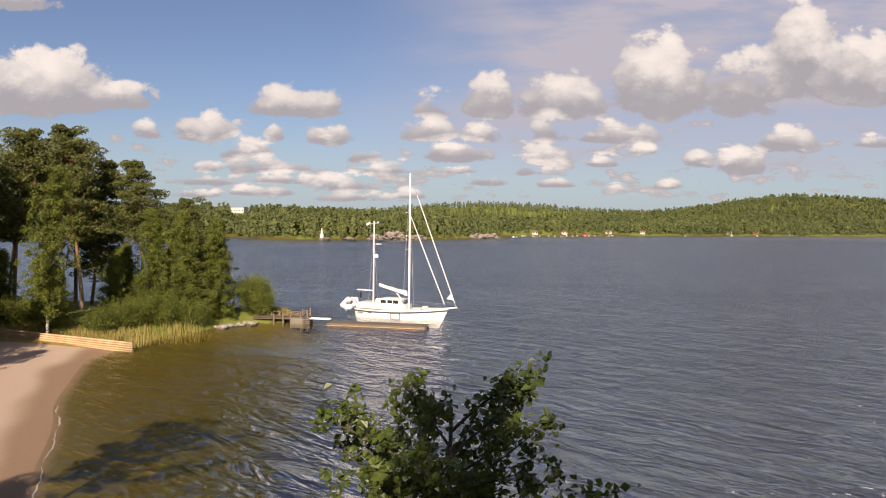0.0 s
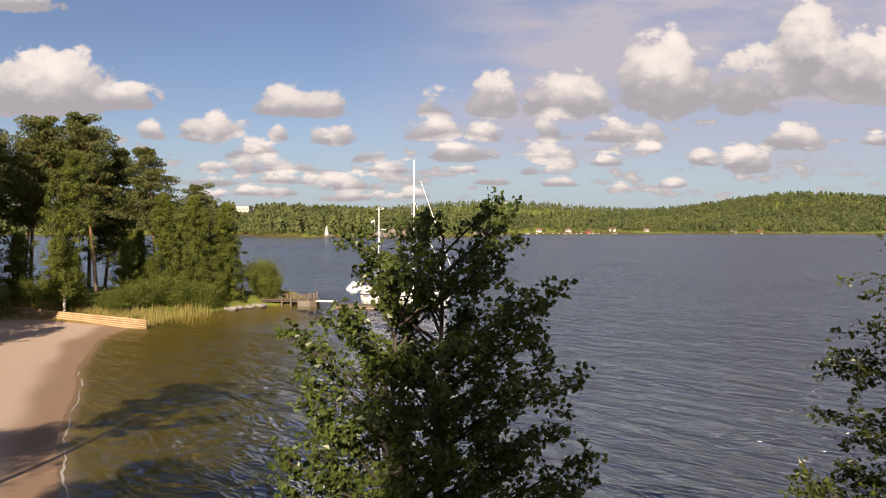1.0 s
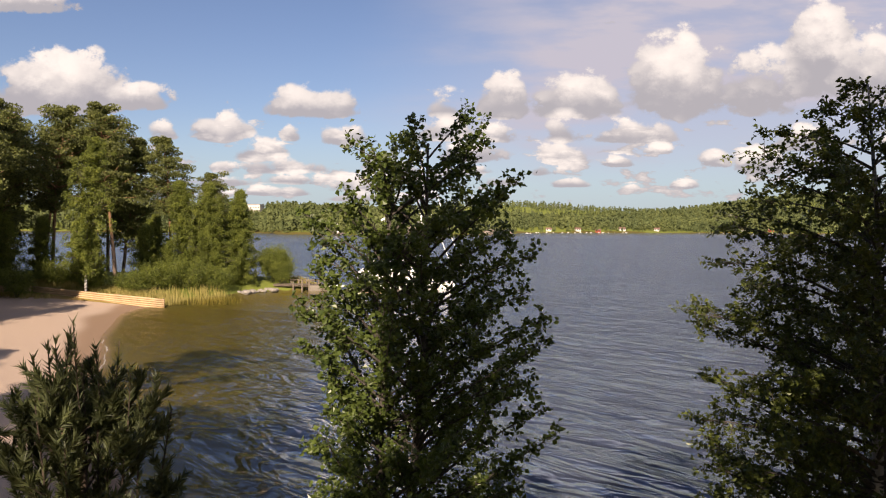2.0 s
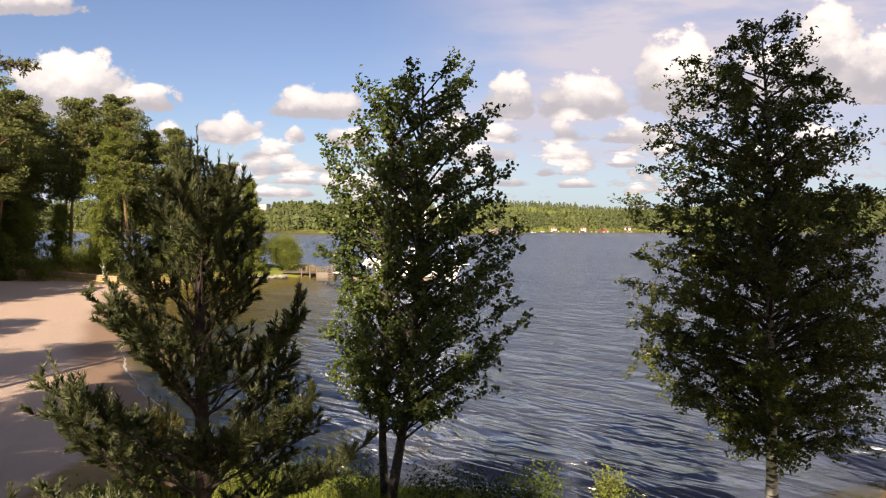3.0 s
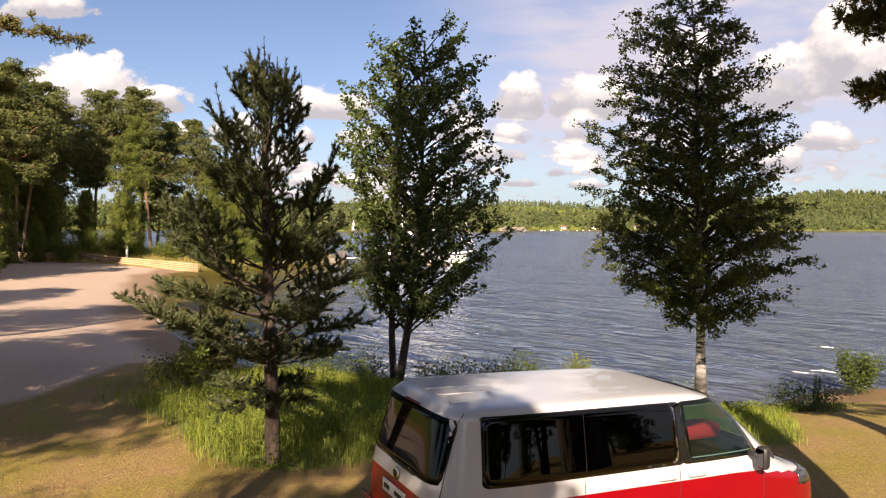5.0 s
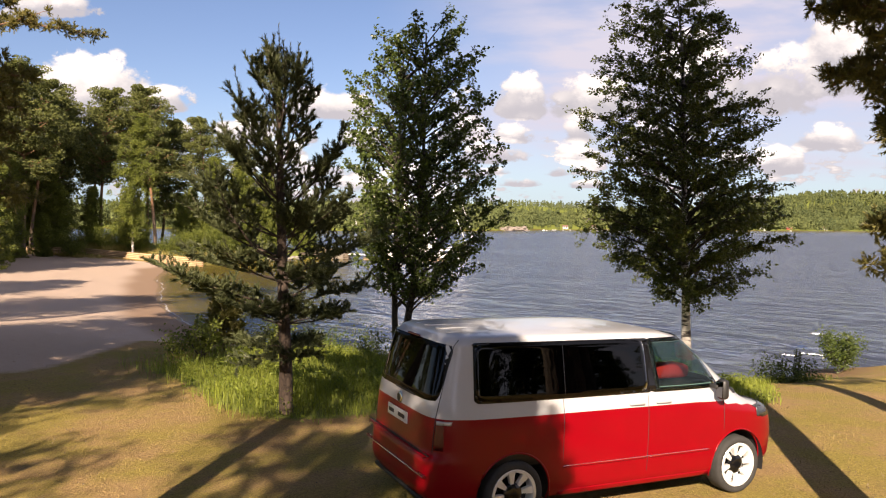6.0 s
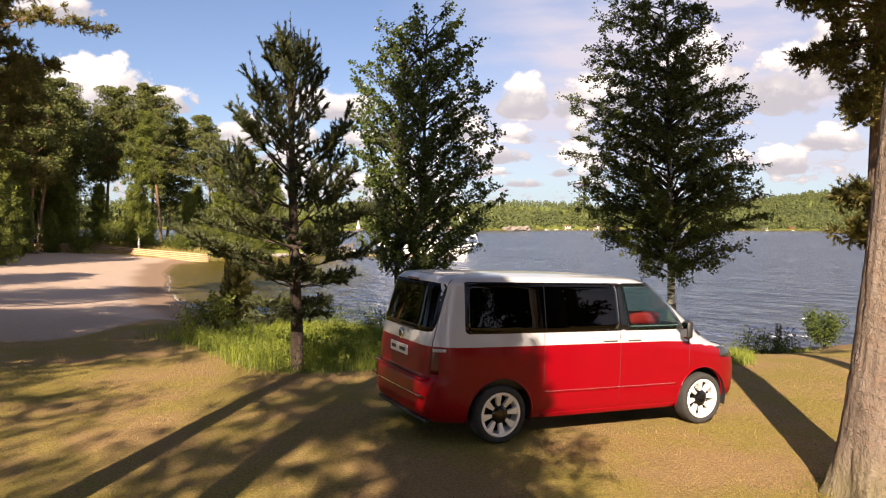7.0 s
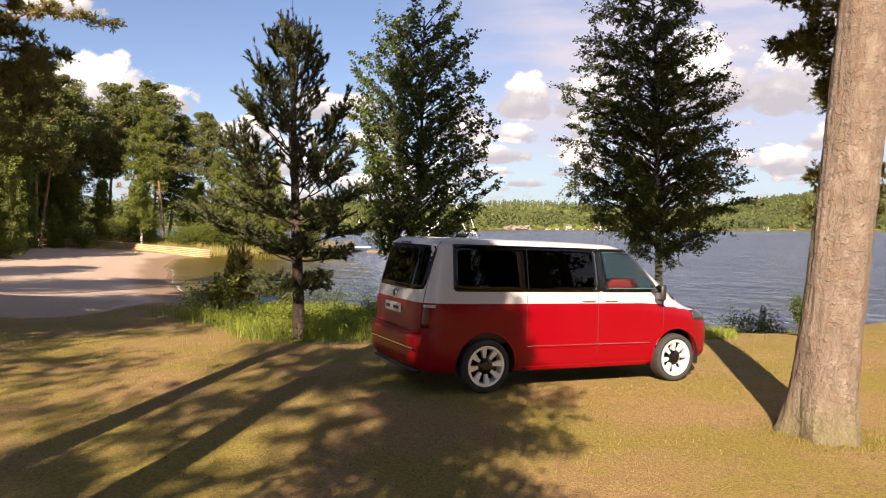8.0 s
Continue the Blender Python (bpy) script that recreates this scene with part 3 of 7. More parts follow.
def thing(name, label, category, at=(0, 0, 0), turn=0.0, group="", kind=""):
    ob = new(name)
    ob.matrix_basis = pose(*at, 0, 0, turn)
    return tagged(ob, label, category, group, kind)


def part(name, me, parent, label=""):
    ob = new(name, me)
    ob.parent = parent
    return tagged(ob, label)


def curve_points(a, d, length, n, rng, bend=(0, 0, 0), jitter=0.05):
    """A wandering line from a in direction d, drawn towards bend on its way."""
    pts, d = [np.array(a, float)], unit(np.array(d, float))
    for _ in range(n):
        d = unit(d + np.array(bend) / n + rng.normal(size=3) * jitter)
        pts.append(pts[-1] + d * length / n)
    return np.array(pts)


def crown_tree(rng, stems, limbs, radius, centre, crown, twigs, per_twig, size, rise, lift, hang, twig_len, spread, flat=0.4, aspect=0.62, limb_r=0.03):
    """Limbs from the stems out to the crown's outline, with twigs and leaves. crown: its lowest and highest z; radius(z, az); centre(z): the crown's axis."""
    wood, leaf = Geo(), Geo()
    grid = np.linspace(*crown, 160)
    share = np.cumsum([sum(radius(z, a) for a in (0, 1.57, 3.14, 4.71)) ** 1.3 + 2.2 for z in grid])
    for k in range(limbs):
        z = float(np.interp((k + rng.uniform(0, 1)) / limbs, share / share[-1], grid))
        az = k * 2.39996 + rng.uniform(-0.4, 0.4)
        R = radius(z, az) * (rng.uniform(0.78, 1.06) if k % 3 else rng.uniform(0.35, 0.7))
        pts = stems[k % len(stems)][0]
        zs = np.clip(z - rise * R, pts[0][2] + 1.0, pts[-1][2] - 0.03)
        base = np.array([np.interp(zs, pts[:, 2], pts[:, c]) for c in range(3)])
        end = centre(z) + np.array((R * math.cos(az), R * math.sin(az), z))
        bow = (base + end) / 2 + (0, 0, lift * R) + rng.normal(size=3) * 0.1 * R
        t_ = np.linspace(0, 1, 8)[:, None]
        line = base * (1 - t_) ** 2 + bow * 2 * t_ * (1 - t_) + end * t_ ** 2
        r0 = limb_r * (0.35 + 0.4 * R)
        wood.tube(line, np.linspace(r0, 0.004, 8), 5, False)
        n = max(3, int(twigs * (0.45 + 0.4 * R)))
        for q in range(n):
            f = 7 * (0.3 + 0.7 * ((q + rng.uniform(0, 1)) / n) ** 0.8)
            p = np.array([np.interp(f, range(8), line[:, c]) for c in range(3)])
            way = unit(unit(end - bow) * 0.7 + rng.normal(size=3) * (0.65, 0.65, 0.45) + (0, 0, hang))
            tl = rng.uniform(*twig_len)
            tip = p + way * tl
            wood.tube(np.array([p, (p + tip) / 2 + rng.normal(size=3) * 0.03, tip]), (r0 * 0.25 + 0.002, 0.003, 0.002), 3, False)
            j = rng.uniform(0.1, 1.08, (per_twig, 1))
            leaf.leaves(p + (tip - p) * j + rng.normal(size=(per_twig, 3)) * spread, size, rng, flat, aspect)
    return wood, leaf


def forest_pine(rng, height, bare, radius, clumps, per_clump, size, trunk_r, line=None):
    """A tall pine: bare stem, a few dead stubs, and plates of needle clumps on bent limbs."""
    stem, wood, leaf = Geo(), Geo(), Geo()
    if line is None:
        line = curve_points((0, 0, -0.3), (0, 0, 1), height * 0.97, 12, rng, (0, 0, 0.2), 0.035)
    stem.tube(line, trunk_r * np.linspace(1.0, 0.12, len(line)) ** 0.9, 9)
    for k in range(clumps):
        s = (k + rng.uniform(0, 1)) / clumps
        z = height * (bare + (1 - bare) * s)
        R = radius * (0.35 + 0.65 * math.sin(math.pi * min(1, 0.25 + 0.72 * s)) ** 0.8) * rng.uniform(0.45, 1.1) * (1.0 if s < 0.9 else 0.5)
        az = k * 2.39996 + rng.uniform(-0.5, 0.5)
        base = np.array([np.interp(z - R * 0.25, line[:, 2], line[:, c]) for c in range(3)])
        d = np.array((math.cos(az), math.sin(az), rng.uniform(0.05, 0.5)))
        b = curve_points(base, d, R, 5, rng, (0, 0, 0.25), 0.12)
        wood.tube(b, np.linspace(0.07, 0.02, 6) * (0.5 + R / 4), 5, False)
        for q in range(3):
            c = b[3 + q % 3] + rng.normal(size=3) * R * 0.16
            m = per_clump // 3
            shell = unit(rng.normal(size=(m, 3))) * rng.uniform(0.35, 1.0, (m, 1)) ** 0.6
            leaf.leaves(c + shell * (R * 0.36 + 0.25, R * 0.36 + 0.25, 0.42), size, rng, 0.3, 0.5)
    return stem, wood, leaf


def forest_leaf(rng, height, low, radius, clumps, per_clump, size, trunk_r, point=0.9):
    """A tall birch or other broadleaf of the wood, seen from afar."""
    stem, wood, leaf = Geo(), Geo(), Geo()
    line = curve_points((0, 0, -0.3), (0, 0, 1), height * 0.98, 10, rng, (0, 0, 0.2), 0.03)
    stem.tube(line, trunk_r * np.linspace(1.0, 0.1, 11), 8)
    for k in range(clumps):
        s = (k + rng.uniform(0, 1)) / clumps
        shape = math.sin(math.pi * (0.12 + 0.8 * s ** point)) ** 0.8 if point > 0.8 else min(1, 0.6 + 1.6 * s) * (1.03 - s) ** 0.7 * 1.15
        R = radius * shape * rng.uniform(0.4, 1.4)
        z = height * (low + (1 - low) * s)
        az = k * 2.39996 + rng.uniform(-0.5, 0.5)
        base = np.array([np.interp(z - R * 0.5, line[:, 2], line[:, c]) for c in range(3)])
        b = curve_points(base, (math.cos(az), math.sin(az), 0.6), R, 4, rng, (0, 0, -0.25), 0.12)
        wood.tube(b, np.linspace(0.04, 0.01, 5), 4, False)
        for q in range(3):
            m = per_clump // 3
            shell = unit(rng.normal(size=(m, 3))) * rng.uniform(0.2, 1.0, (m, 1)) ** 0.6
            leaf.leaves(b[1 + q + q // 2] + rng.normal(size=3) * 0.15 + shell * rng.uniform(0.22, 0.7, 3) * (1, 1, 1.15) * (0.45 + radius * 0.17), size, rng, 0.35, 0.6)
    return stem, wood, leaf


def plant(name, label, category, at, trunk_me, wood_me, leaf_me, turn=0.0, scale=1.0, group=""):
    t = thing(name, label, category, (at[0], at[1], float(ground_z(at[0], at[1])) if len(at) < 3 else at[2]), turn, group)
    t.scale = (scale, scale, scale)
    if trunk_me:
        part("trunk", trunk_me, t)
    if wood_me:
        part("branchwork", wood_me, t)
    part("crown", leaf_me, t)
    return t


# The double-stemmed alder at the water's edge.
rng = np.random.default_rng(11)
AX, AY, AZ = -0.66, 4.45, -0.62
stem_a = np.array([(0, 0, -0.2), (-0.06, 0, 1.0), (-0.06, 0, 2.2), (-0.03, 0, 3.5), (0.0, 0.05, 5.0), (0.05, 0, 6.2), (0.12, 0, 7.4)])
stem_b = np.array([(0.12, -0.2, -0.2), (0.3, -0.3, 0.9), (0.47, -0.25, 1.9), (0.55, -0.2, 3.0), (0.68, -0.1, 4.6), (0.72, 0, 6.4), (0.75, 0, 8.6)])
stems = [(stem_a, np.linspace(0.1, 0.02, 7)), (stem_b, np.linspace(0.12, 0.02, 7))]
ALDER_Z = (1.75, 2.6, 3.6, 5.0, 6.2, 7.2, 8.2, 9.2)


def alder_radius(z, az):
    right = np.interp(z, ALDER_Z, (0.7, 1.9, 2.2, 2.1, 1.9, 1.75, 1.5, 0.8))
    left = np.interp(z, ALDER_Z, (0.9, 1.8, 1.9, 1.95, 2.3, 2.0, 1.55, 0.8))
    return float(right * (0.5 + 0.5 * math.cos(az)) + left * (0.5 - 0.5 * math.cos(az)))


wood, leaf = crown_tree(rng, stems, 176, alder_radius, lambda z: np.array((0.62 + 0.015 * z, -0.05, 0)), (1.7, 9.0), 10, 18, 0.1, 0.75, 0.06, 0.2, (0.16, 0.4), 0.055, 0.3, 0.78)
alder = thing("alder_tree", "young double-stemmed alder with dark glossy leaves at the bank", "tree", (AX, AY, AZ))
for line, rad in stems:
    g = Geo()
    g.tube(line, rad, 10)
    part("trunk", g.mesh("trunk", M_ALDER_BARK, True), alder)
part("branchwork", wood.mesh("branchwork", M_ALDER_BARK), alder)
part("crown", leaf.mesh("crown", M_ALDER), alder)

# The birch on the bank.
rng = np.random.default_rng(23)
BX, BY, BZ = 6.42, 1.4, -0.12
stem = np.array([(0.05, 0, -0.2), (0.03, 0, 0.8), (0, 0, 1.8), (-0.05, 0, 3.2), (-0.1, 0, 5.0), (-0.15, 0, 6.8), (-0.3, 0.05, 8.6)])
BIRCH_Z = (1.45, 2.1, 2.9, 3.7, 4.6, 5.5, 6.3, 7.0, 7.6, 8.2, 8.7)


def birch_radius(z, az):
    left = np.interp(z, BIRCH_Z, (0.5, 1.4, 2.1, 2.4, 2.1, 2.25, 1.8, 1.75, 1.5, 0.9, 0.3))
    right = np.interp(z, BIRCH_Z, (0.7, 1.7, 2.1, 2.2, 1.75, 1.85, 1.4, 1.15, 1.0, 0.7, 0.3))
    return float(right * (0.5 + 0.5 * math.cos(az)) + left * (0.5 - 0.5 * math.cos(az)))


wood, leaf = crown_tree(rng, [(stem, None)], 190, birch_radius, lambda z: np.array((0.05 - 0.04 * z, 0, 0)), (1.4, 8.65), 13, 30, 0.076, 0.42, 0.13, -0.1, (0.2, 0.55), 0.036, 0.3, 0.6)
birch = thing("birch_tree", "white-stemmed birch with dense drooping leaves on the bank", "tree", (BX, BY, BZ))
g = Geo()
g.tube(stem, (0.135, 0.1, 0.085, 0.07, 0.055, 0.035, 0.01), 12)
part("trunk", g.mesh("trunk", M_BIRCH_BARK, True), birch)
part("branchwork", wood.mesh("branchwork", M_ALDER_BARK), birch)
part("crown", leaf.mesh("crown", M_BIRCH), birch)


# The young pine beside the van: limbs that turn up into candles.
def candle_pine(rng, line, radii, whorls, reach, per):
    """Whorls of limbs, each with side twigs whose shoots are bottle-brushes of needles."""
    stem, wood = Geo(), Geo()
    stem.tube(line, radii, 10)
    starts, ends = [], []
    z0, z1 = whorls[0], whorls[-1]
    for w_i, z in enumerate(whorls):
        s = (z - z0) / (z1 - z0)
        for k in range(per if s < 0.5 else per - 2):
            az = k * 2 * math.pi / (per if s < 0.5 else per - 2) + w_i * 1.1 + rng.uniform(-0.4, 0.4)
            R = reach(z, az) * rng.uniform(0.64, 1.05)
            base = np.array([np.interp(z + rng.uniform(-0.1, 0.1), line[:, 2], line[:, c]) for c in range(3)])
            b = curve_points(base, (math.cos(az), math.sin(az), -0.02 + 1.1 * s ** 1.4 + rng.uniform(-0.1, 0.1)), R * (1 + 0.25 * s), 6, rng, (0, 0, 0.28 + 0.7 * s), 0.07)
            wood.tube(b, np.linspace(0.007 + 0.011 * R, 0.004, 7), 5, False)
            out = unit(b[-1] - b[0])
            n = int((4 + 7.5 * R) * (1 - 0.35 * s))
            for q in range(n):
                f = 0.34 + 0.2 * s + (0.66 - 0.2 * s) * (q + rng.uniform(0, 1)) / n
                p = np.array([np.interp(f * 6, range(7), b[:, c]) for c in range(3)])
                side = unit(np.cross(out, (0, 0, 1.0))) * (1 if q % 2 else -1)
                lat = unit(out * 0.75 + side * rng.uniform(0.4, 1.1) + (0, 0, rng.uniform(0.0, 0.3)))
                e = p + lat * rng.uniform(0.17, 0.3 + 0.14 * R)
                wood.tube(np.array([p, e]), (0.006, 0.003), 3, False)
                starts.append(p + (e - p) * 0.25), ends.append(e)
                for g_ in (0.45, 0.75, 1.0, 1.0):
                    c = p + (e - p) * g_
                    d = unit(lat * rng.uniform(0.2, 0.9) + rng.normal(size=3) * (0.75, 0.75, 0.45) + (0, 0, 0.4 + 0.6 * s))
                    starts.append(c), ends.append(c + d * rng.uniform(0.1, 0.22))
            e = b[-1] + unit(unit(b[-1] - b[-2]) + (0, 0, 0.5 + 1.3 * s)) * rng.uniform(0.22, 0.32 + 0.36 * s)
            wood.tube(np.array([b[-1], e]), (0.006, 0.003), 3, False)
            starts += [b[-2], b[-1]]
            ends += [b[-1], e]
    # Upright candles round the leader.
    for k in range(30):
        z = rng.uniform(z1 - 1.2, z1 + 0.12)
        az, r = k * 2.4, rng.uniform(0.12, 0.62) * float(np.interp(z, (z1 - 1.2, z1 + 0.12), (1.0, 0.3)))
        c = np.array([np.interp(z, line[:, 2], line[:, q]) for q in range(3)])
        e = c + (r * math.cos(az), r * math.sin(az), 0.25)
        tip = e + (rng.normal(0, 0.04), rng.normal(0, 0.04), rng.uniform(0.4, 0.66))
        wood.tube(np.array([c, e, tip]), (0.012, 0.009, 0.003), 4, False)
        starts += [c + (e - c) * 0.4, e, e]
        ends += [e, tip, tip]
    starts += [line[-3]] * 2 + [line[-2]] * 6
    ends += [line[-2]] * 2 + [line[-1]] * 6
    leaf = Geo()
    leaf.needles(np.array(starts), np.array(ends), 54, 0.07, rng, 0.008, 0.8)
    return stem, wood, leaf


rng = np.random.default_rng(31)
PX, PY = -1.67, -4.1
PZ = float(ground_z(PX, PY))
line = np.array([(0.1, -0.1, -0.2), (0.1, -0.1, 0.8), (0.04, -0.05, 2.0), (0.0, 0, 3.2), (-0.04, 0.05, 4.4), (-0.1, 0.2, 5.3), (-0.13, 0.26, 5.78)])


def pine_reach(z, az):
    r = np.interp(z, (0.9, 1.3, 1.65, 2.2, 2.7, 3.3, 4.0, 4.6, 5.2, 5.6), (0.4, 0.9, 1.5, 1.65, 1.4, 1.1, 0.85, 0.62, 0.36, 0.2))
    return float(r) * (1.0 + 0.16 * math.cos(az - 2.8) * (z < 3.0))


whorls = np.concatenate([np.arange(1.0, 3.3, 0.36), np.arange(3.4, 5.5, 0.42)])
stem, wood, leaf = candle_pine(rng, line, (0.12, 0.1, 0.085, 0.065, 0.045, 0.025, 0.01), whorls, pine_reach, 6)
young_pine = thing("young_pine_tree", "young dark green pine with upright shoots on the grass", "tree", (PX, PY, PZ))
part("trunk", stem.mesh("trunk", M_YOUNG_BARK, True), young_pine)
part("branchwork", wood.mesh("branchwork", M_YOUNG_BARK), young_pine)
part("crown", leaf.mesh("crown", M_NEEDLE), young_pine)

for tree in (alder, birch, young_pine):
    tree.scale = (1.035, 1.035, 1.035)

# Two mature pines whose lower boughs hang into view, at the shore and by the beach.
def bough_pine(rng, line, radii, whorls, reach, per, lift):
    """Limbs that end in rounded clumps of shoots, each shoot a tuft of needles."""
    stem, wood = Geo(), Geo()
    stem.tube(line, radii, 10)
    starts, ends = [], []
    for w_i, z in enumerate(whorls):
        for k in range(per):
            az = k * 2 * math.pi / per + w_i * 1.3 + rng.uniform(-0.45, 0.45)
            R = reach(z, az) * rng.uniform(0.65, 1.1)
            base = np.array([np.interp(z, line[:, 2], line[:, c]) for c in range(3)])
            b = curve_points(base, (math.cos(az), math.sin(az), lift + rng.uniform(-0.2, 0.2)), R, 8, rng, (0, 0, 0.1), 0.13)
            wood.tube(b, np.linspace(0.02 + 0.012 * R, 0.008, 9), 5, False)
            for q in range(int(6 + 4.6 * R)):
                f = rng.uniform(0.42, 1.0) * 8
                p = np.array([np.interp(f, range(9), b[:, c]) for c in range(3)])
                side = unit(rng.normal(size=3) * (1, 1, 0.3))
                c = p + side * rng.uniform(0.1, 0.55)
                wood.tube(np.array([p, c]), (0.012, 0.006), 3, False)
                m = rng.integers(12, 18)
                d = unit(rng.normal(size=(m, 3)) + (0, 0, 0.55) + unit(b[-1] - b[0]) * 0.4)
                starts += list(c + d * 0.03)
                ends += list(c + d * rng.uniform(0.12, 0.3, (m, 1)))
    leaf = Geo()
    leaf.needles(np.array(starts), np.array(ends), 28, 0.085, rng, 0.011, 0.9)
    return stem, wood, leaf


def bough_tree(label, at, seed, reach, whorls, per, lift, turn=0):
    rng = np.random.default_rng(seed)
    line = curve_points((0, 0, -0.2), (0, 0, 1), 17, 10, rng, (0, 0, 0.2), 0.02)
    stem, wood, leaf = bough_pine(rng, line, np.linspace(0.19, 0.03, 11), whorls, reach, per, lift)
    t = thing("mature_pine_tree", label, "tree", (*at, float(ground_z(*at))), turn)
    part("trunk", stem.mesh("trunk", M_PINE_BARK, True), t)
    part("branchwork", wood.mesh("branchwork", M_PINE_BARK), t)
    part("crown", leaf.mesh("crown", M_BOUGH), t)
    return t


bough_tree("mature pine with hanging boughs at the lake shore", (8.95, -3.25), 41, lambda z, az: float(np.interp(z, (2.4, 4.4, 4.9, 5.6, 6.1, 7.0, 16), (0.25, 0.25, 0.5, 0.8, 1.3, 2.2, 1.0))), np.concatenate([np.arange(2.6, 3.6, 0.6), np.arange(4.9, 16.5, 0.6)]), 5, 0.02)

# Woods on the point, and the tall pines behind that shade the lawn.
kinds = {}
for key, seed, args in (("pine_a", 1, (20, 0.4, 3.7, 60, 360, 0.3, 0.24)), ("pine_b", 2, (19, 0.46, 3.3, 50, 360, 0.3, 0.22)), ("pine_c", 3, (17, 0.22, 3.4, 64, 330, 0.3, 0.21)), ("pine_d", 8, (18.5, 0.47, 3.2, 30, 260, 0.3, 0.2)), ("pine_e", 1, (20, 0.42, 3.7, 32, 340, 0.3, 0.46)), ("pine_f", 2, (19, 0.46, 3.3, 50, 360, 0.3, 0.42))):
    s_, w_, l_ = forest_pine(np.random.default_rng(seed), *args)
    kinds[key] = (s_.mesh("trunk", M_PINE_BARK, True), w_.mesh("branchwork", M_PINE_BARK), l_.mesh("crown", M_FAR_PINE))
for key, seed, args in (("birch_a", 4, (15.5, 0.16, 2.1, 130, 230, 0.17, 0.13)), ("leaf_a", 5, (9.0, 0.04, 2.5, 140, 250, 0.17, 0.12, 0.72)), ("leaf_b", 6, (12.0, 0.05, 2.6, 170, 250, 0.17, 0.14, 0.72))):
    s_, w_, l_ = forest_leaf(np.random.default_rng(seed), *args)
    kinds[key] = (s_.mesh("trunk", M_BIRCH_BARK if "birch" in key else M_ALDER_BARK, True), w_.mesh("branchwork", M_ALDER_BARK), l_.mesh("crown", M_FAR_LEAF))
WORDS = {"pine": ("pine_tree", "tall pine with bare reddish stem and clumped crown", "tree"), "birch": ("birch_tree", "tall slender birch with pale stem behind the beach", "tree"),
         "leaf": ("broadleaf_tree", "bushy green broadleaf tree at the wood's edge", "tree")}


def wood_tree(key, x, y, scale=1.0, turn=0.0, group="trees on the point"):
    name, label, category = WORDS[key.split("_")[0]]
    return plant(name, label, category, (x, y), *kinds[key], turn=turn, scale=scale, group=group)


for key, x, y, sc in (("birch_a", -36.99, 65.58, 1.05), ("pine_a", -40.45, 79.35, 1.03), ("pine_b", -34.15, 80.92, 0.92), ("pine_a", -46.23, 76.2, 1), ("pine_c", -50.43, 73.05, 1.05),
                      ("pine_b", -54.63, 79.35, 1.05), ("pine_c", -42.02, 84.86, 1.05), ("pine_c", -28.89, 84.07, 0.79), ("leaf_b", -28.37, 79.74, 1), ("leaf_b", -31.52, 77.77, 1),
                      ("leaf_a", -25.85, 82.5, 1), ("leaf_a", -35.2, 75.41, 0.73), ("leaf_a", -39.39, 72.27, 0.63), ("leaf_a", -44.13, 69.9, 0.79),
                      ("pine_a", -58.83, 69.9, 1.05), ("pine_b", -63.04, 76.99, 1.1), ("leaf_b", -48.33, 68.33, 0.84), ("leaf_a", -54.63, 66.76, 0.95), ("pine_c", -67.24, 68.33, 1.05), ("birch_a", -52.53, 63.61, 1.16),
                      ("pine_a", -49.38, 58.89, 1), ("leaf_b", -45.7, 55.74, 0.84), ("pine_b", -52.53, 52.59, 1), ("leaf_b", -42.02, 47.87, 0.89), ("pine_c", -48.33, 44.72, 1), ("leaf_a", -39.2, 40.79, 1),
                      ("pine_a", -43.07, 38.42, 0.95), ("leaf_b", -36.77, 33.7, 0.89), ("pine_b", -58.83, 60.46, 1.05), ("pine_c", -60.93, 49.44, 1.05), ("leaf_a", -45.18, 62.03, 0.53), ("leaf_a", -32.57, 76.2, 0.53)):
    wood_tree(key, x, y, sc, (x * 37 + y * 11) % 360)
# More of the wood behind, on both sides of the bay.
rng = np.random.default_rng(61)
for k in range(34):
    x, y = -62 - 26 * rng.uniform() if k % 3 else -42 - 16 * rng.uniform(), 30 + 64 * (k + rng.uniform()) / 34
    wood_tree(("pine_a", "pine_c", "leaf_b", "pine_b", "birch_a")[k % 5], x, y, rng.uniform(0.85, 1.1), rng.uniform(0, 360))
for x, y, sc in ((-37.2, 39.6, 0.95), (-40.54, 42.36, 0.84), (-43.62, 50.23, 0.84), (-46.20, 58.1, 0.79), (-46.35, 67.15, 0.84), (-39.96, 69.9, 0.73), (-50.47, 69.12, 0.95), (-30.9, 80.92, 0.84), (-26.78, 81.71, 0.95), (-35.02, 78.56, 0.84)):
    wood_tree("leaf_a" if sc < 0.85 else "leaf_b", x, y, sc, (x * 71 + y * 13) % 360)
# Tall pines over the lawn; only their shade comes into view.
for key, x, y, sc, wide in (("pine_e", -2.55, -13.6, 1.0, 0.43), ("pine_f", -1.3, -14.5, 1.06, 0.47), ("pine_d", -3.3, -27.5, 1.0, 0.75), ("pine_c", -0.1, -20.9, 0.52, 0.46), ("pine_d", -8.5, -25, 1.0, 0.8), ("pine_c", -11.5, -14, 1.0, 1), ("pine_b", -17, -10, 0.95, 1),
                            ("pine_a", -23, -3, 0.9, 1), ("pine_b", -29.5, 4, 0.9, 1), ("pine_c", -14.2, -8, 0.95, 1)):
    tree = wood_tree(key, x, y, sc, (x * 53 + y * 29) % 360, "pines over the lawn")
    tree.scale = (max(sc, 0.9) * wide, max(sc, 0.9) * wide, sc)
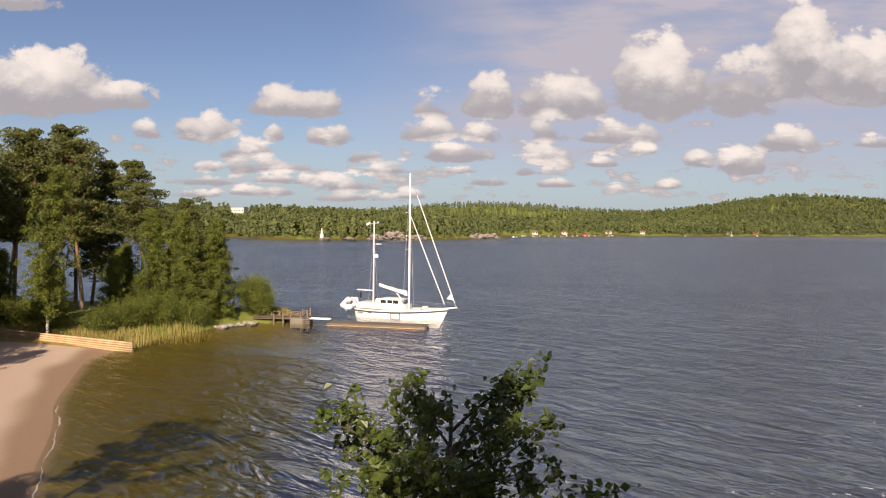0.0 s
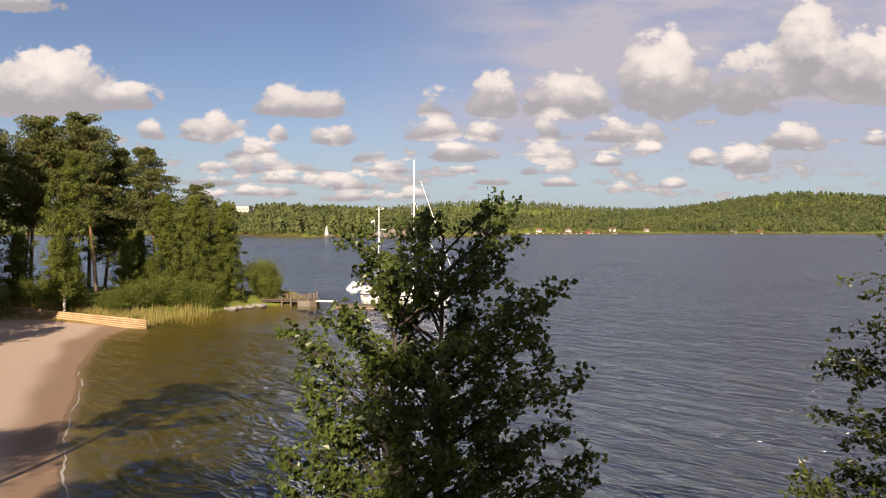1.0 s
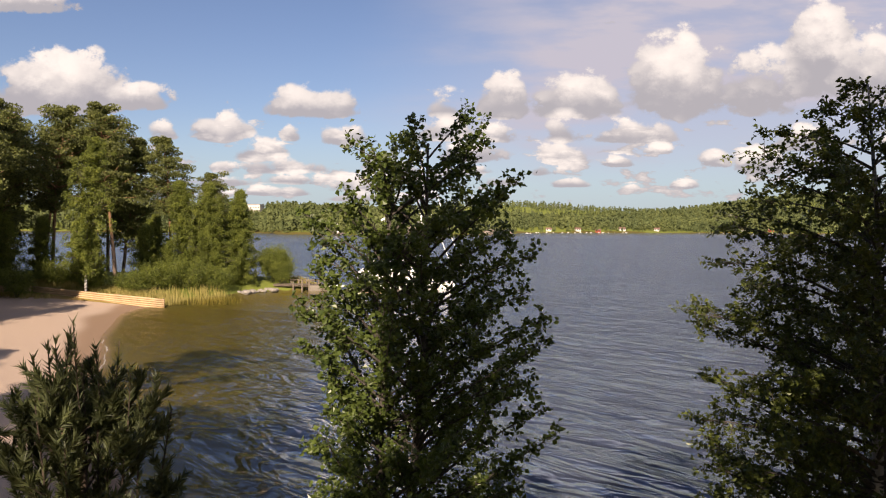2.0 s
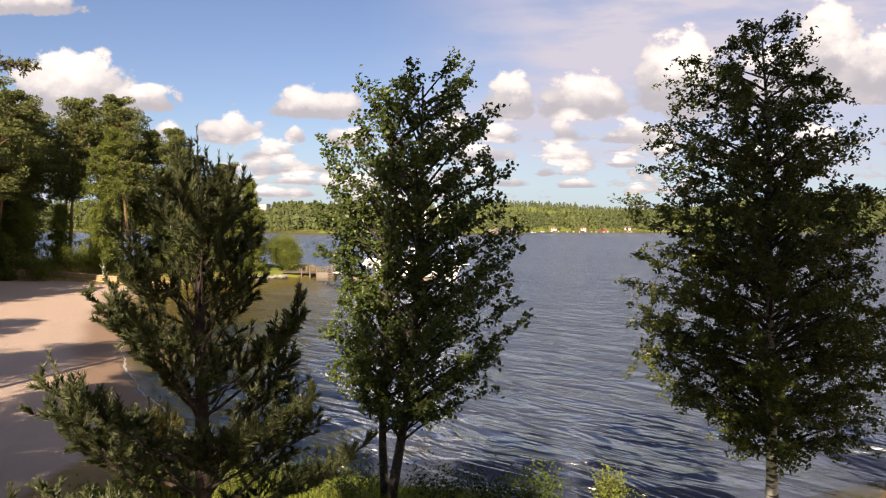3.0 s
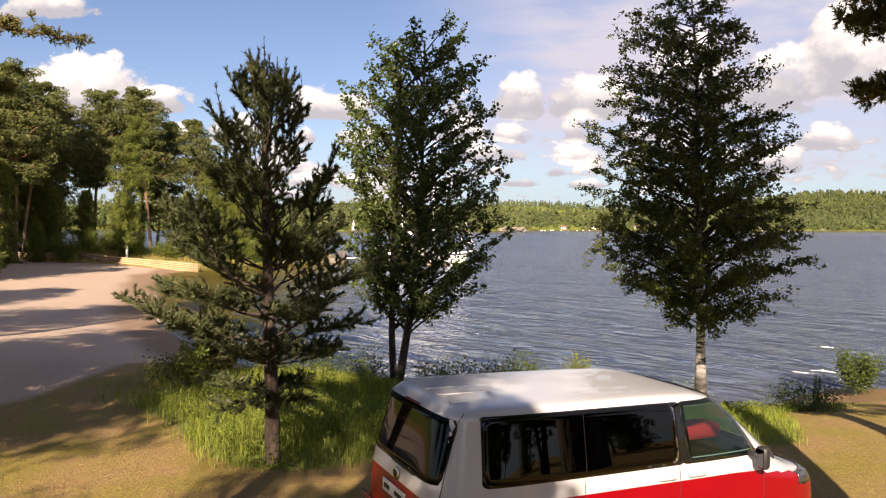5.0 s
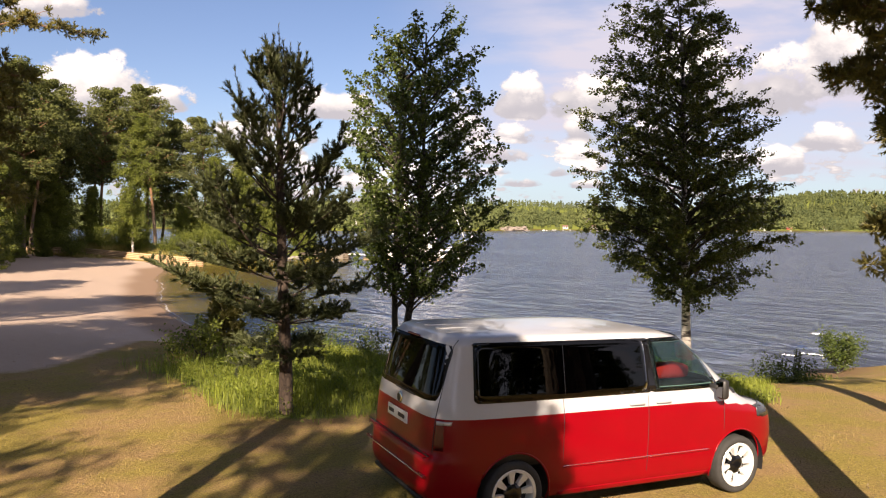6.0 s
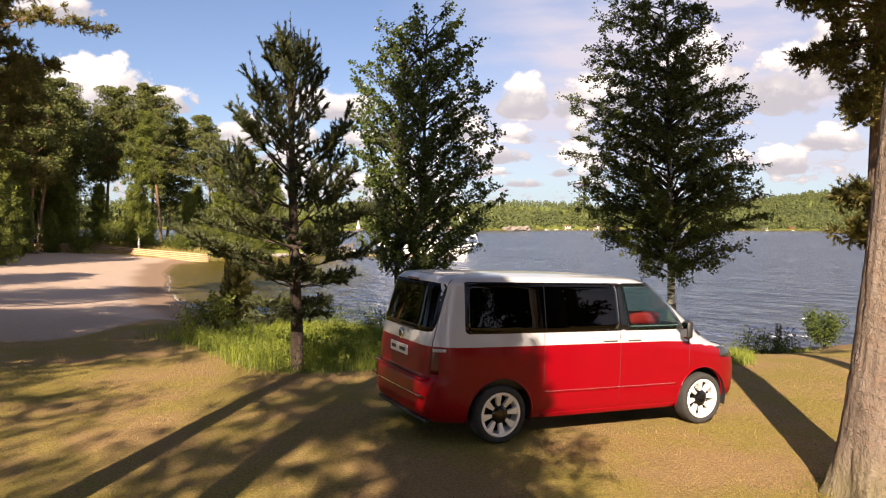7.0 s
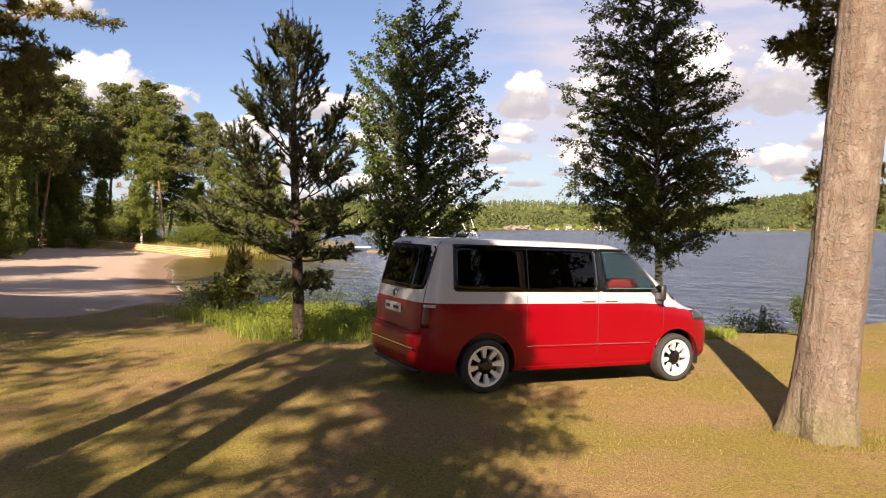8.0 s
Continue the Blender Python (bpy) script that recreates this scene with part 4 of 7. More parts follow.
# Unseen wood added on both sides of the clearing, to cut the sky fill.
for k in range(26):
    side = 1 if k % 2 else -1
    x, y = (13 if side > 0 else -14) + side * 16 * rng.uniform(), (-15 if side > 0 else -50) - 34 * (k + rng.uniform()) / 26
    wood_tree(("pine_a", "pine_c", "leaf_b", "pine_b")[k // 2 % 4], x, y, rng.uniform(0.95, 1.2), rng.uniform(0, 360), "wood behind the lawn")
# Unseen wood added to close the place behind the camera: dark reflections, less sky.
for k in range(40):
    a = -1.25 + 2.5 * (k + rng.uniform()) / 40
    d = rng.uniform(72, 92)
    wood_tree(("pine_a", "pine_c", "leaf_b", "pine_b")[k % 4], d * math.sin(a) * 1.3, -14 - d * math.cos(a), rng.uniform(0.95, 1.2), rng.uniform(0, 360), "wood behind the lawn")
# The pine by the beach, with low heavy boughs.
bough_tree("mature pine beside the beach with hanging boughs", (-11.2, 0.3), 43, lambda z, az: 3.1 if z < 6.0 else 2.2, np.arange(4.3, 15.5, 0.75), 5, 0.1, 20)
bough_tree("tall pine on the sand with a long overhanging bough", (-17.9, 10.4), 47, lambda z, az: 5.6 if z < 12 and math.cos(az - 0.1) > 0.55 else 2.4, np.arange(10.6, 16.3, 0.6), 5, 0.06)

# ---- the far shore's woods, too many to count ----
def far_woods(name, seed, count, box, lo, hi, keep, conifer, K=60, tall=1.0):
    rng = np.random.default_rng(seed)
    x, y = rng.uniform(box[0], box[1], count * 6), rng.uniform(box[2], box[3], count * 6)
    d = inside_distance(FAR_SHORE, x, y)
    ok = (d > lo) & (d < hi) & keep(x, y, rng)
    x, y = x[ok][:count], y[ok][:count]
    z = ground_z(x, y)
    g = Geo()
    n = len(x)
    con = rng.uniform(0, 1, n) < conifer
    h = tall * np.where(con, rng.uniform(7, 15, n), rng.uniform(6, 12, n)) * np.where(inside_distance(FAR_SHORE, x, y) < 14, rng.uniform(0.3, 0.85, n), 1.0)
    s = rng.uniform(0, 1, (n, K)) ** 0.8
    ang = rng.uniform(0, 2 * np.pi, (n, K))
    rad = np.where(con[:, None], 0.17 * (1 - s) + 0.02, 0.28 * np.sin(np.pi * (0.1 + 0.86 * s)) ** 0.7) * h[:, None] * rng.uniform(0.55, 1.05, (n, K))
    c = np.stack([x[:, None] + rad * np.cos(ang), y[:, None] + rad * np.sin(ang), z[:, None] + h[:, None] * (0.06 + 0.94 * s)], -1).reshape(-1, 3)
    out = np.stack([np.cos(ang), np.sin(ang), np.full_like(ang, 0.6)], -1).reshape(-1, 3)
    a = unit(np.cross(unit(out + rng.normal(size=c.shape) * 0.5), rng.normal(size=c.shape)))
    b = unit(np.cross(unit(out + rng.normal(size=c.shape) * 0.35), a))
    L = (np.repeat(h, K) * rng.uniform(0.07, 0.17, n * K))[:, None]
    i = np.arange(len(c))[:, None] * 3
    g.add(np.stack([c - a * L, c + a * L * 0.8 - b * L * 0.7, c + b * L], 1), i + (0, 1, 2))
    ob = new(name, g.mesh(name, M_SHORE_WOOD))
    return tagged(ob, "mixed pine and birch woods along the far shore", "woods", kind="stuff")


def open_to_villa(x, y):
    """The gap in the trees before the white villa."""
    return (np.abs(x + 0.274 * y) > 11) | (y < 620) | (y > 792)


far_woods("far_woods", 3, 2300, (-372, 67, 523, 718), 2.5, 130, lambda x, y, r: open_to_villa(x, y) & (r.uniform(0, 1, len(x)) < 0.45 + 0.55 * (wobble(x, y, 9) > -0.5)), 0.55)
far_woods("far_woods", 4, 3000, (-338, 485, 675, 1082), 2.5, 200, lambda x, y, r: (x < y * 0.81 - 280) & open_to_villa(x, y), 0.4, 50)
far_woods("far_woods", 5, 3800, (169, 1130, 866, 1255), 2.5, 260, lambda x, y, r: x < y * 0.81, 0.35, 44)
far_woods("far_woods", 6, 5500, (250, 1412, 1120, 1560), 150, 800, lambda x, y, r: x < y * 0.81, 0.5, 34)
far_woods("far_woods", 7, 6500, (-700, 1700, 1500, 2200), 300, 2400, lambda x, y, r: x < y * 0.75, 0.6, 20, 1.25)
far_woods("far_woods", 8, 1200, (-700, -200, 700, 1500), 100, 1500, lambda x, y, r: open_to_villa(x, y), 0.5, 30)
far_woods("far_woods", 9, 500, (-240, -150, 600, 792), 2.5, 400, lambda x, y, r: ~open_to_villa(x, y), 0.2, 36, 0.3)

# ---- the van ----
def glass(name, tint, rough=0.02, ior=1.5):
    m, t = material(name)
    t.n.remove(t.bsdf)
    g, c, f, mx = (t.n.new("ShaderNode" + k) for k in ("BsdfGlossy", "BsdfTransparent", "LayerWeight", "MixShader"))
    g.inputs["Roughness"].default_value, f.inputs["Blend"].default_value = rough, 0.5
    low = ((ior - 1) / (ior + 1)) ** 2
    gloss = t.m("ADD", low, t.m("MULTIPLY", t.m("POWER", f.outputs["Facing"], 5.0), 1 - low))
    c.inputs["Color"].default_value = (*tint, 1)
    t.l.new(gloss, mx.inputs[0])
    t.l.new(c.outputs[0], mx.inputs[1])
    t.l.new(g.outputs[0], mx.inputs[2])
    t.l.new(mx.outputs[0], t.out.inputs[0])
    return m


def lathe(profile, n=40, axis_y=True):
    """Turns a profile of (radius, along) round the y axis (or z)."""
    g = Geo()
    p = np.array(profile, float)
    a = np.linspace(0, 2 * np.pi, n, endpoint=False)
    r, s = p[:, 0][:, None], np.repeat(p[:, 1][:, None], n, 1)
    ring = np.stack([r * np.cos(a), s, r * np.sin(a)], -1) if axis_y else np.stack([r * np.cos(a), r * np.sin(a), s], -1)
    i = np.arange(len(p) * n).reshape(len(p), n)
    j = np.roll(i, -1, 1)
    g.add(ring, np.stack([i[:-1], j[:-1], j[1:], i[1:]], -1).reshape(-1, 4))
    return g


def rounded_box(g, centre, size, r=0.02, matrix=None):
    b = bmesh.new()
    bmesh.ops.create_cube(b, size=1, matrix=Matrix.Diagonal((*size, 1)))
    if r:
        bmesh.ops.bevel(b, geom=b.edges[:], offset=min(r, min(size) * 0.45), segments=2, affect="EDGES", profile=0.5)
    m = Matrix.Translation(centre) @ (matrix or Matrix())
    b.verts.index_update()
    vs = np.array([tuple(m @ v.co) for v in b.verts])
    fs = [[v.index for v in f.verts] for f in b.faces]
    b.free()
    n0 = g.n
    g.v.append(vs)
    g.f += [[k + n0 for k in f] for f in fs]
    g.n += len(vs)
    return g


def boxed(centre, size, r=0.02, matrix=None):
    return rounded_box(Geo(), centre, size, r, matrix)


M_VOID = plain("gloss_black", (0.005, 0.005, 0.006), 0.07, 0, 0, 0.2, 12)
M_RED = plain("red_paint", (0.2, 0.001, 0.005), 0.3, 0.0, 0.12, 0.05, 3)
M_RED.node_tree.nodes["Principled BSDF"].inputs["Specular IOR Level"].default_value = 0.22
M_WHITE = plain("white_paint", (0.43, 0.435, 0.45), 0.35, 0.0, 0.8, 0.03, 3)
M_BLACK = plain("black_plastic", (0.018, 0.018, 0.019), 0.5, 0, 0, 0.2, 12)
M_RUBBER = plain("tyre_rubber", (0.028, 0.027, 0.026), 0.85, 0, 0, 0.25, 14, 0.3)
M_ALLOY = plain("alloy", (0.8, 0.8, 0.79), 0.3, 0.35, 0.2, 0.05, 8)
M_CHROME = plain("chrome", (0.8, 0.8, 0.8), 0.12, 1.0)
M_LAMP_RED = plain("tail_lamp_lens", (0.09, 0.002, 0.004), 0.22, 0, 0.3, 0.1, 20)
M_LAMP_CLEAR = plain("clear_lamp_lens", (0.4, 0.4, 0.4), 0.1, 0.2, 1.0, 0.15, 25)
M_LAMP_DARK = plain("head_lamp_lens", (0.04, 0.043, 0.047), 0.15, 0.2, 0.2, 0.2, 20)
M_DARK_MIRROR = plain("mirror_glass", (0.1, 0.1, 0.11), 0.05, 1.0)
M_PLATE = plain("plate_white", (0.7, 0.7, 0.68), 0.4)
M_SEAT = plain("seat_cloth", (0.03, 0.032, 0.035), 0.9, 0, 0, 0.2, 40)
M_CUSHION = plain("red_cloth", (0.55, 0.012, 0.015), 0.85, 0, 0, 0.1, 30, 0.2)
M_GLASS, M_PRIVACY = glass("window_glass", (0.66, 0.78, 0.74)), glass("privacy_glass", (0.018, 0.024, 0.024))
VAN_W = ((0.26, 0.90), (0.34, 0.935), (0.5, 0.95), (0.75, 0.952), (1.0, 0.95), (1.12, 0.938), (1.22, 0.918), (1.5, 0.868), (1.8, 0.81), (1.88, 0.78))
VAN_REAR = ((0.26, -0.86), (0.33, -0.94), (0.42, -0.97), (0.7, -0.97), (0.76, -0.935), (1.1, -0.915), (1.22, -0.9), (1.8, -0.77), (1.88, -0.71))
VAN_NOSE = ((0.26, 3.72), (0.36, 3.81), (0.65, 3.83), (0.82, 3.8), (0.94, 3.71), (1.0, 3.56), (1.06, 3.4), (1.13, 3.24), (1.2, 3.1), (1.3, 2.97), (1.6, 2.58), (1.8, 2.3), (1.88, 2.12))
VAN_MID = 1.2


def bent(table, z):
    xs, ys = zip(*table)
    return np.interp(z, xs, ys)


def van_side(x, z):
    """Half the van's width at a length and height."""
    x, z = np.asarray(x, float), np.asarray(z, float)
    W, rear, nose = bent(VAN_W, z), bent(VAN_REAR, z), bent(VAN_NOSE, z)
    front = x > VAN_MID
    a = np.where(front, (x - VAN_MID) / (nose - VAN_MID), (VAN_MID - x) / (VAN_MID - rear))
    n = np.where(front, 5.5, 7.5)
    return W * np.maximum(1 - np.clip(a, 0, 1) ** n, 0) ** (1 / n)


def van_end(y, z, front):
    """The van's front or rear face at a place across and a height."""
    y, z = np.asarray(y, float), np.asarray(z, float)
    W, end = bent(VAN_W, z), bent(VAN_NOSE if front else VAN_REAR, z)
    n = 5.5 if front else 7.5
    return VAN_MID + (end - VAN_MID) * np.maximum(1 - np.clip(np.abs(y) / W, 0, 1) ** n, 0) ** (1 / n)


def van_ring(z, shrink, count):
    """The van's outline at a height, evenly stepped."""
    W, rear, nose = float(bent(VAN_W, z)), float(bent(VAN_REAR, z)), float(bent(VAN_NOSE, z))
    th = np.linspace(0, 2 * np.pi, 4000, endpoint=False)
    c, s = np.cos(th), np.sin(th)
    n = np.where(c > 0, 5.5, 7.5)
    px = np.where(c > 0, nose - VAN_MID, VAN_MID - rear) * np.sign(c) * np.abs(c) ** (2 / n)
    py = W * np.sign(s) * np.abs(s) ** (2 / n)
    px, py = VAN_MID + px * shrink + (1 - shrink) * -0.3, py * shrink
    d = np.r_[0, np.cumsum(np.hypot(np.diff(px), np.diff(py)))]
    k = np.linspace(0, d[-1], count, endpoint=False)
    return np.stack([np.interp(k, d, px), np.interp(k, d, py), np.full(count, z)], -1)


WHEELS = ((-0.06, 0.332), (2.96, 0.332))
WAIST = 1.1
SILL_Z, HEAD_Z = 1.256, 1.81


def in_window(x, y, z):
    """Whether a place on the shell lies in one of the glazed openings."""
    side = np.abs(y) > 0.62
    quarter = side & (x > -0.46) & (x < 1.55) & (z > 1.29) & (z < 1.77)
    lean = 2.66 - (z - SILL_Z) * 0.64
    door = side & (x > 1.67) & (x < lean - 0.05) & (z > 1.29) & (z < 1.77)
    screen = (np.abs(y) < 0.72 - 0.1 * (z - 1.2)) & (x > 2.1) & (z > 1.26) & (z < 1.8)
    rear = (np.abs(y) < 0.66) & (x < -0.6) & (z > 1.27) & (z < 1.76)
    return quarter | door | screen | rear


def van_shell():
    levels = [0.26, 0.3, 0.34, 0.38, 0.42, 0.46, 0.5, 0.54, 0.58, 0.62, 0.66, 0.7, 0.73, 0.76, 0.8, 0.85, 0.9, 0.94, 0.97, 1.0, 1.03, 1.06, 1.1, 1.13, 1.16, 1.2, 1.25, 1.3, 1.36, 1.42, 1.48, 1.54, 1.6, 1.66, 1.72, 1.77, 1.8, 1.84, 1.88]
    count = 300
    rings = [van_ring(z, 1.0, count) for z in levels]
    for z, s in ((1.91, 0.985), (1.932, 0.955), (1.947, 0.9), (1.958, 0.8), (1.966, 0.6), (1.97, 0.3)):
        r = van_ring(1.88, s, count)
        r[:, 2] = z - 0.02 * np.clip((r[:, 0] - 1.2) / 0.8, 0, 1)
        rings.append(r)
    P = np.array(rings)
    P[..., 2] = np.minimum(P[..., 2], 1.8) + np.maximum(P[..., 2] - 1.8, 0) * 0.55
    # The colour line falls a little towards the headlamps.
    fall = 0.05 * np.clip((P[..., 0] - 2.3) / 1.2, 0, 1) * np.exp(-((P[..., 2] - WAIST) / 0.09) ** 2)
    P[..., 2] -= fall
    i = np.arange(P.shape[0] * count).reshape(P.shape[0], count)
    j = np.roll(i, -1, 1)
    quads = np.stack([i[:-1], j[:-1], j[1:], i[1:]], -1)
    flat = P.reshape(-1, 3)
    mid = flat[quads].mean(2)
    keep = ~in_window(mid[..., 0], mid[..., 1], mid[..., 2])
    for wx, wz in WHEELS:
        keep &= ~((np.hypot(mid[..., 0] - wx, mid[..., 2] - wz) < 0.405) & (np.abs(mid[..., 1]) > 0.6))
    # Draw the cut edge of each arch onto a true circle.
    for wx, wz in WHEELS:
        d = flat[:, (0, 2)] - (wx, wz)
        r = np.hypot(*d.T)
        near = (r < 0.43) & (np.abs(flat[:, 1]) > 0.6) & (r > 0.1)
        flat[near, 0] = wx + d[near, 0] / r[near] * np.maximum(0.41, r[near])
        flat[near, 2] = np.maximum(wz + d[near, 1] / r[near] * np.maximum(0.41, r[near]), 0.26)
    lower, upper = Geo(), Geo()
    cut = levels.index(WAIST)
    # Forward of the doors the white runs on over the bonnet.
    white = np.zeros(keep.shape, bool)
    white[cut:] = True
    for x, z in ((2.75, 1.06), (3.0, 1.03), (3.2, 1.0), (3.42, 0.97)):
        white[levels.index(z):cut] |= mid[levels.index(z):cut, :, 0] > x
    lower.add(flat, quads[keep & ~white])
    upper.add(flat, quads[keep & white])
    upper.f.append([int(k) for k in i[-1]])
    return lower, upper


def side_pane(x_low, x_high, z0, z1, right, lift=0.006, cols=16, rows=10, thick=0.005):
    """A flush pane on the van's flank: x_low and x_high are its ends at the bottom and the top."""
    q, p = np.meshgrid(np.linspace(-1, 1, rows), np.linspace(-1, 1, cols), indexing="ij")
    p, q = p * (1 - 0.035 * q ** 10), q * (1 - 0.07 * p ** 10)
    z = z0 + (z1 - z0) * (q + 1) / 2
    a = x_low[0] + (x_high[0] - x_low[0]) * (q + 1) / 2
    b = x_low[1] + (x_high[1] - x_low[1]) * (q + 1) / 2
    x = a + (b - a) * (p + 1) / 2
    y = (van_side(x, z) + lift) * (-1 if right else 1)
    return skin(np.stack([x, y, z], -1), np.array((0, thick if right else -thick, 0)))


def end_pane(half_low, half_high, z0, z1, front, lift=0.006, thick=0.005):
    q, p = np.meshgrid(np.linspace(-1, 1, 10), np.linspace(-1, 1, 20), indexing="ij")
    p, q = p * (1 - 0.03 * q ** 10), q * (1 - 0.06 * p ** 10)
    z = z0 + (z1 - z0) * (q + 1) / 2
    y = p * (half_low + (half_high - half_low) * (q + 1) / 2)
    x = van_end(y, z, front) + (lift if front else -lift)
    return skin(np.stack([x, y, z], -1), np.array((-thick if front else thick, 0, 0)))


def corner_patch(z0, z1, y_from, x_to, side, lift, cols=16, rows=6):
    """A plate that wraps the van's rear corner, from a place across the tailgate round to one along the flank."""
    out = []
    for z in np.linspace(z0, z1, rows):
        r = van_ring(float(z), 1.0, 3000)
        r = r[(r[:, 1] * side > y_from) & (r[:, 0] < x_to)]
        r = r[np.argsort(r[:, 1] * side - r[:, 0] * -1.0)]
        d = np.r_[0, np.cumsum(np.hypot(np.diff(r[:, 0]), np.diff(r[:, 1])))]
        k = np.linspace(0, d[-1], cols)
        out.append(np.stack([np.interp(k, d, r[:, 0]) - lift, np.interp(k, d, r[:, 1]) + lift * side, np.full(cols, z)], -1))
    return skin(np.array(out), np.array((0.02, -0.02 * side, 0)))


def skin(P, back):
    """A thin plate from a grid of places."""
    g = Geo()
    n, m = P.shape[:2]
    i = np.arange(n * m).reshape(n, m)
    quads = np.stack([i[:-1, :-1], i[:-1, 1:], i[1:, 1:], i[1:, :-1]], -1).reshape(-1, 4)
    rim = np.r_[i[0], i[1:, -1], i[-1, -2::-1], i[-2:0:-1, 0]]
    nxt = np.roll(rim, -1)
    g.add(np.concatenate([P.reshape(-1, 3), (P + back).reshape(-1, 3)]),
          np.concatenate([quads, quads[:, ::-1] + n * m, np.stack([rim, rim + n * m, nxt + n * m, nxt], -1)]))
    return g


def build_van():
    van = thing("van", "red and white camper van with dark windows parked on the lawn", "van")
    lower, upper = van_shell()
    body = part("body", lower.mesh("body", M_RED, True), van, "glossy red lower body")
    top = part("roof", upper.mesh("roof", M_WHITE, True), van, "white upper body and roof")
    for right in (True, False):
        side = -1 if right else 1
        strip = part("side_window", side_pane((-0.50, 1.60), (-0.48, 1.58), SILL_Z, HEAD_Z, right, 0.01, 40, thick=0.004).mesh("side_window", M_PRIVACY, True), van, "long dark tinted side window")
        part("seam", side_pane((0.518, 0.526), (0.518, 0.526), SILL_Z + 0.01, HEAD_Z - 0.01, right, 0.0115, 3, thick=0.001).mesh("seam", M_VOID, True), strip)
        part("door_window", side_pane((1.72, 2.66), (1.64, 2.31), SILL_Z, HEAD_Z, right, 0.01, thick=0.004).mesh("door_window", M_GLASS, True), van, "clear front door window")
        # Black surrounds of the glazing.
        part("window_pillar", side_pane((1.585, 1.775), (1.565, 1.70), SILL_Z, HEAD_Z, right, 0.004, 5).mesh("window_pillar", M_VOID, True), van, "black pillar between windows")
        part("window_frame", side_pane((2.60, 2.69), (2.25, 2.34), SILL_Z, HEAD_Z, right, 0.004, 5).mesh("window_frame", M_VOID, True), van)
        part("window_frame", side_pane((-0.515, -0.44), (-0.495, -0.42), SILL_Z, HEAD_Z, right, 0.004, 3).mesh("window_frame", M_VOID, True), van)
        for z0, z1 in ((SILL_Z - 0.012, SILL_Z + 0.035), (HEAD_Z - 0.035, HEAD_Z + 0.01)):
            part("window_frame", side_pane((-0.51, 1.66), (-0.51, 1.66), z0, z1, right, 0.004, 24, 3).mesh("window_frame", M_VOID, True), van)
            part("window_frame", side_pane((1.66, 2.68 - (z0 - SILL_Z) * 0.64), (1.66, 2.68 - (z1 - SILL_Z) * 0.64), z0, z1, right, 0.004, 16, 3).mesh("window_frame", M_VOID, True), van)
        part("door_lining", side_pane((-0.7, 2.62), (-0.7, 2.62), 0.6, SILL_Z + 0.02, right, -0.05, 24, 6, -0.01).mesh("door_lining", M_BLACK, True), van)
        # Shut lines, rubbing strip, handles and filler.
        for x, z0, z1 in ((1.60, 0.4, 1.245), (2.72, 0.75, 1.2), (0.5, 0.62, 1.245)) if right else ((1.60, 0.4, 1.245), (2.72, 0.75, 1.2)):
            part("shut_line", side_pane((x - 0.003, x + 0.003), (x - 0.003, x + 0.003), z0, z1, right, 0.002, 3, 14).mesh("shut_line", M_BLACK, True), van)
        part("side_moulding", side_pane((0.5, 1.58), (0.5, 1.58), 0.545, 0.563, right, 0.008, 16, 3, 0.008).mesh("side_moulding", M_RED, True), van, "red strip with chrome edge")
        part("side_moulding", side_pane((1.62, 2.5), (1.62, 2.5), 0.545, 0.563, right, 0.008, 16, 3, 0.008).mesh("side_moulding", M_RED, True), van, "red strip with chrome edge")
        part("trim_strip", side_pane((0.5, 2.5), (0.5, 2.5), 0.563, 0.568, right, 0.009, 24, 3, 0.01).mesh("trim_strip", M_CHROME, True), van, "thin chrome strip")
        part("sill", side_pane((0.47, 2.55), (0.47, 2.55), 0.25, 0.31, right, 0.004, 20, 4, 0.02).mesh("sill", M_RED, True), van, "red sill")
        for x in (1.43, 1.80):
            h = boxed((x, side * (float(van_side(x, 1.14)) + 0.028), 1.145), (0.2, 0.02, 0.032), 0.012)
            rounded_box(h, (x - 0.085, side * (float(van_side(x, 1.14)) + 0.012), 1.145), (0.03, 0.034, 0.03), 0.008)
            rounded_box(h, (x + 0.085, side * (float(van_side(x, 1.14)) + 0.012), 1.145), (0.03, 0.034, 0.03), 0.008)
            part("door_handle", h.mesh("door_handle", M_WHITE, True), van, "white door handle")
        # Mirror on its arm.
        arm = boxed((2.56, side * 0.95, 1.27), (0.1, 0.12, 0.05), 0.015)
        mirror = part("mirror", boxed((2.58, side * 1.03, 1.25), (0.1, 0.13, 0.23), 0.04).mesh("mirror", M_BLACK, True), van, "black door mirror")
        part("mirror_arm", arm.mesh("mirror_arm", M_BLACK, True), mirror)
        part("mirror_glass", boxed((2.528, side * 1.03, 1.25), (0.008, 0.1, 0.18), 0.003).mesh("mirror_glass", M_DARK_MIRROR), mirror)
        # Lamps.
        tail = part("tail_light", corner_patch(0.80, 1.09, 0.765, -0.80, side, 0.006).mesh("tail_light", M_LAMP_RED, True), van, "dark red tail lamp wrapped round the corner")
        q, p = np.meshgrid(np.linspace(1.045, 1.08, 4), np.linspace(0.775, 0.86, 8), indexing="ij")
        P = np.stack([van_end(p * side, q, False) - 0.014, p * side, q], -1)
        part("lens", skin(P, np.array((0.02, 0, 0))).mesh("lens", M_LAMP_CLEAR, True), tail, "clear reversing lens")
        q, p = np.meshgrid(np.linspace(0.84, 0.99, 8), np.linspace(0.42, 0.86, 14), indexing="ij")
        P = np.stack([van_end(p * side, q, True) + 0.012, p * side, q], -1)
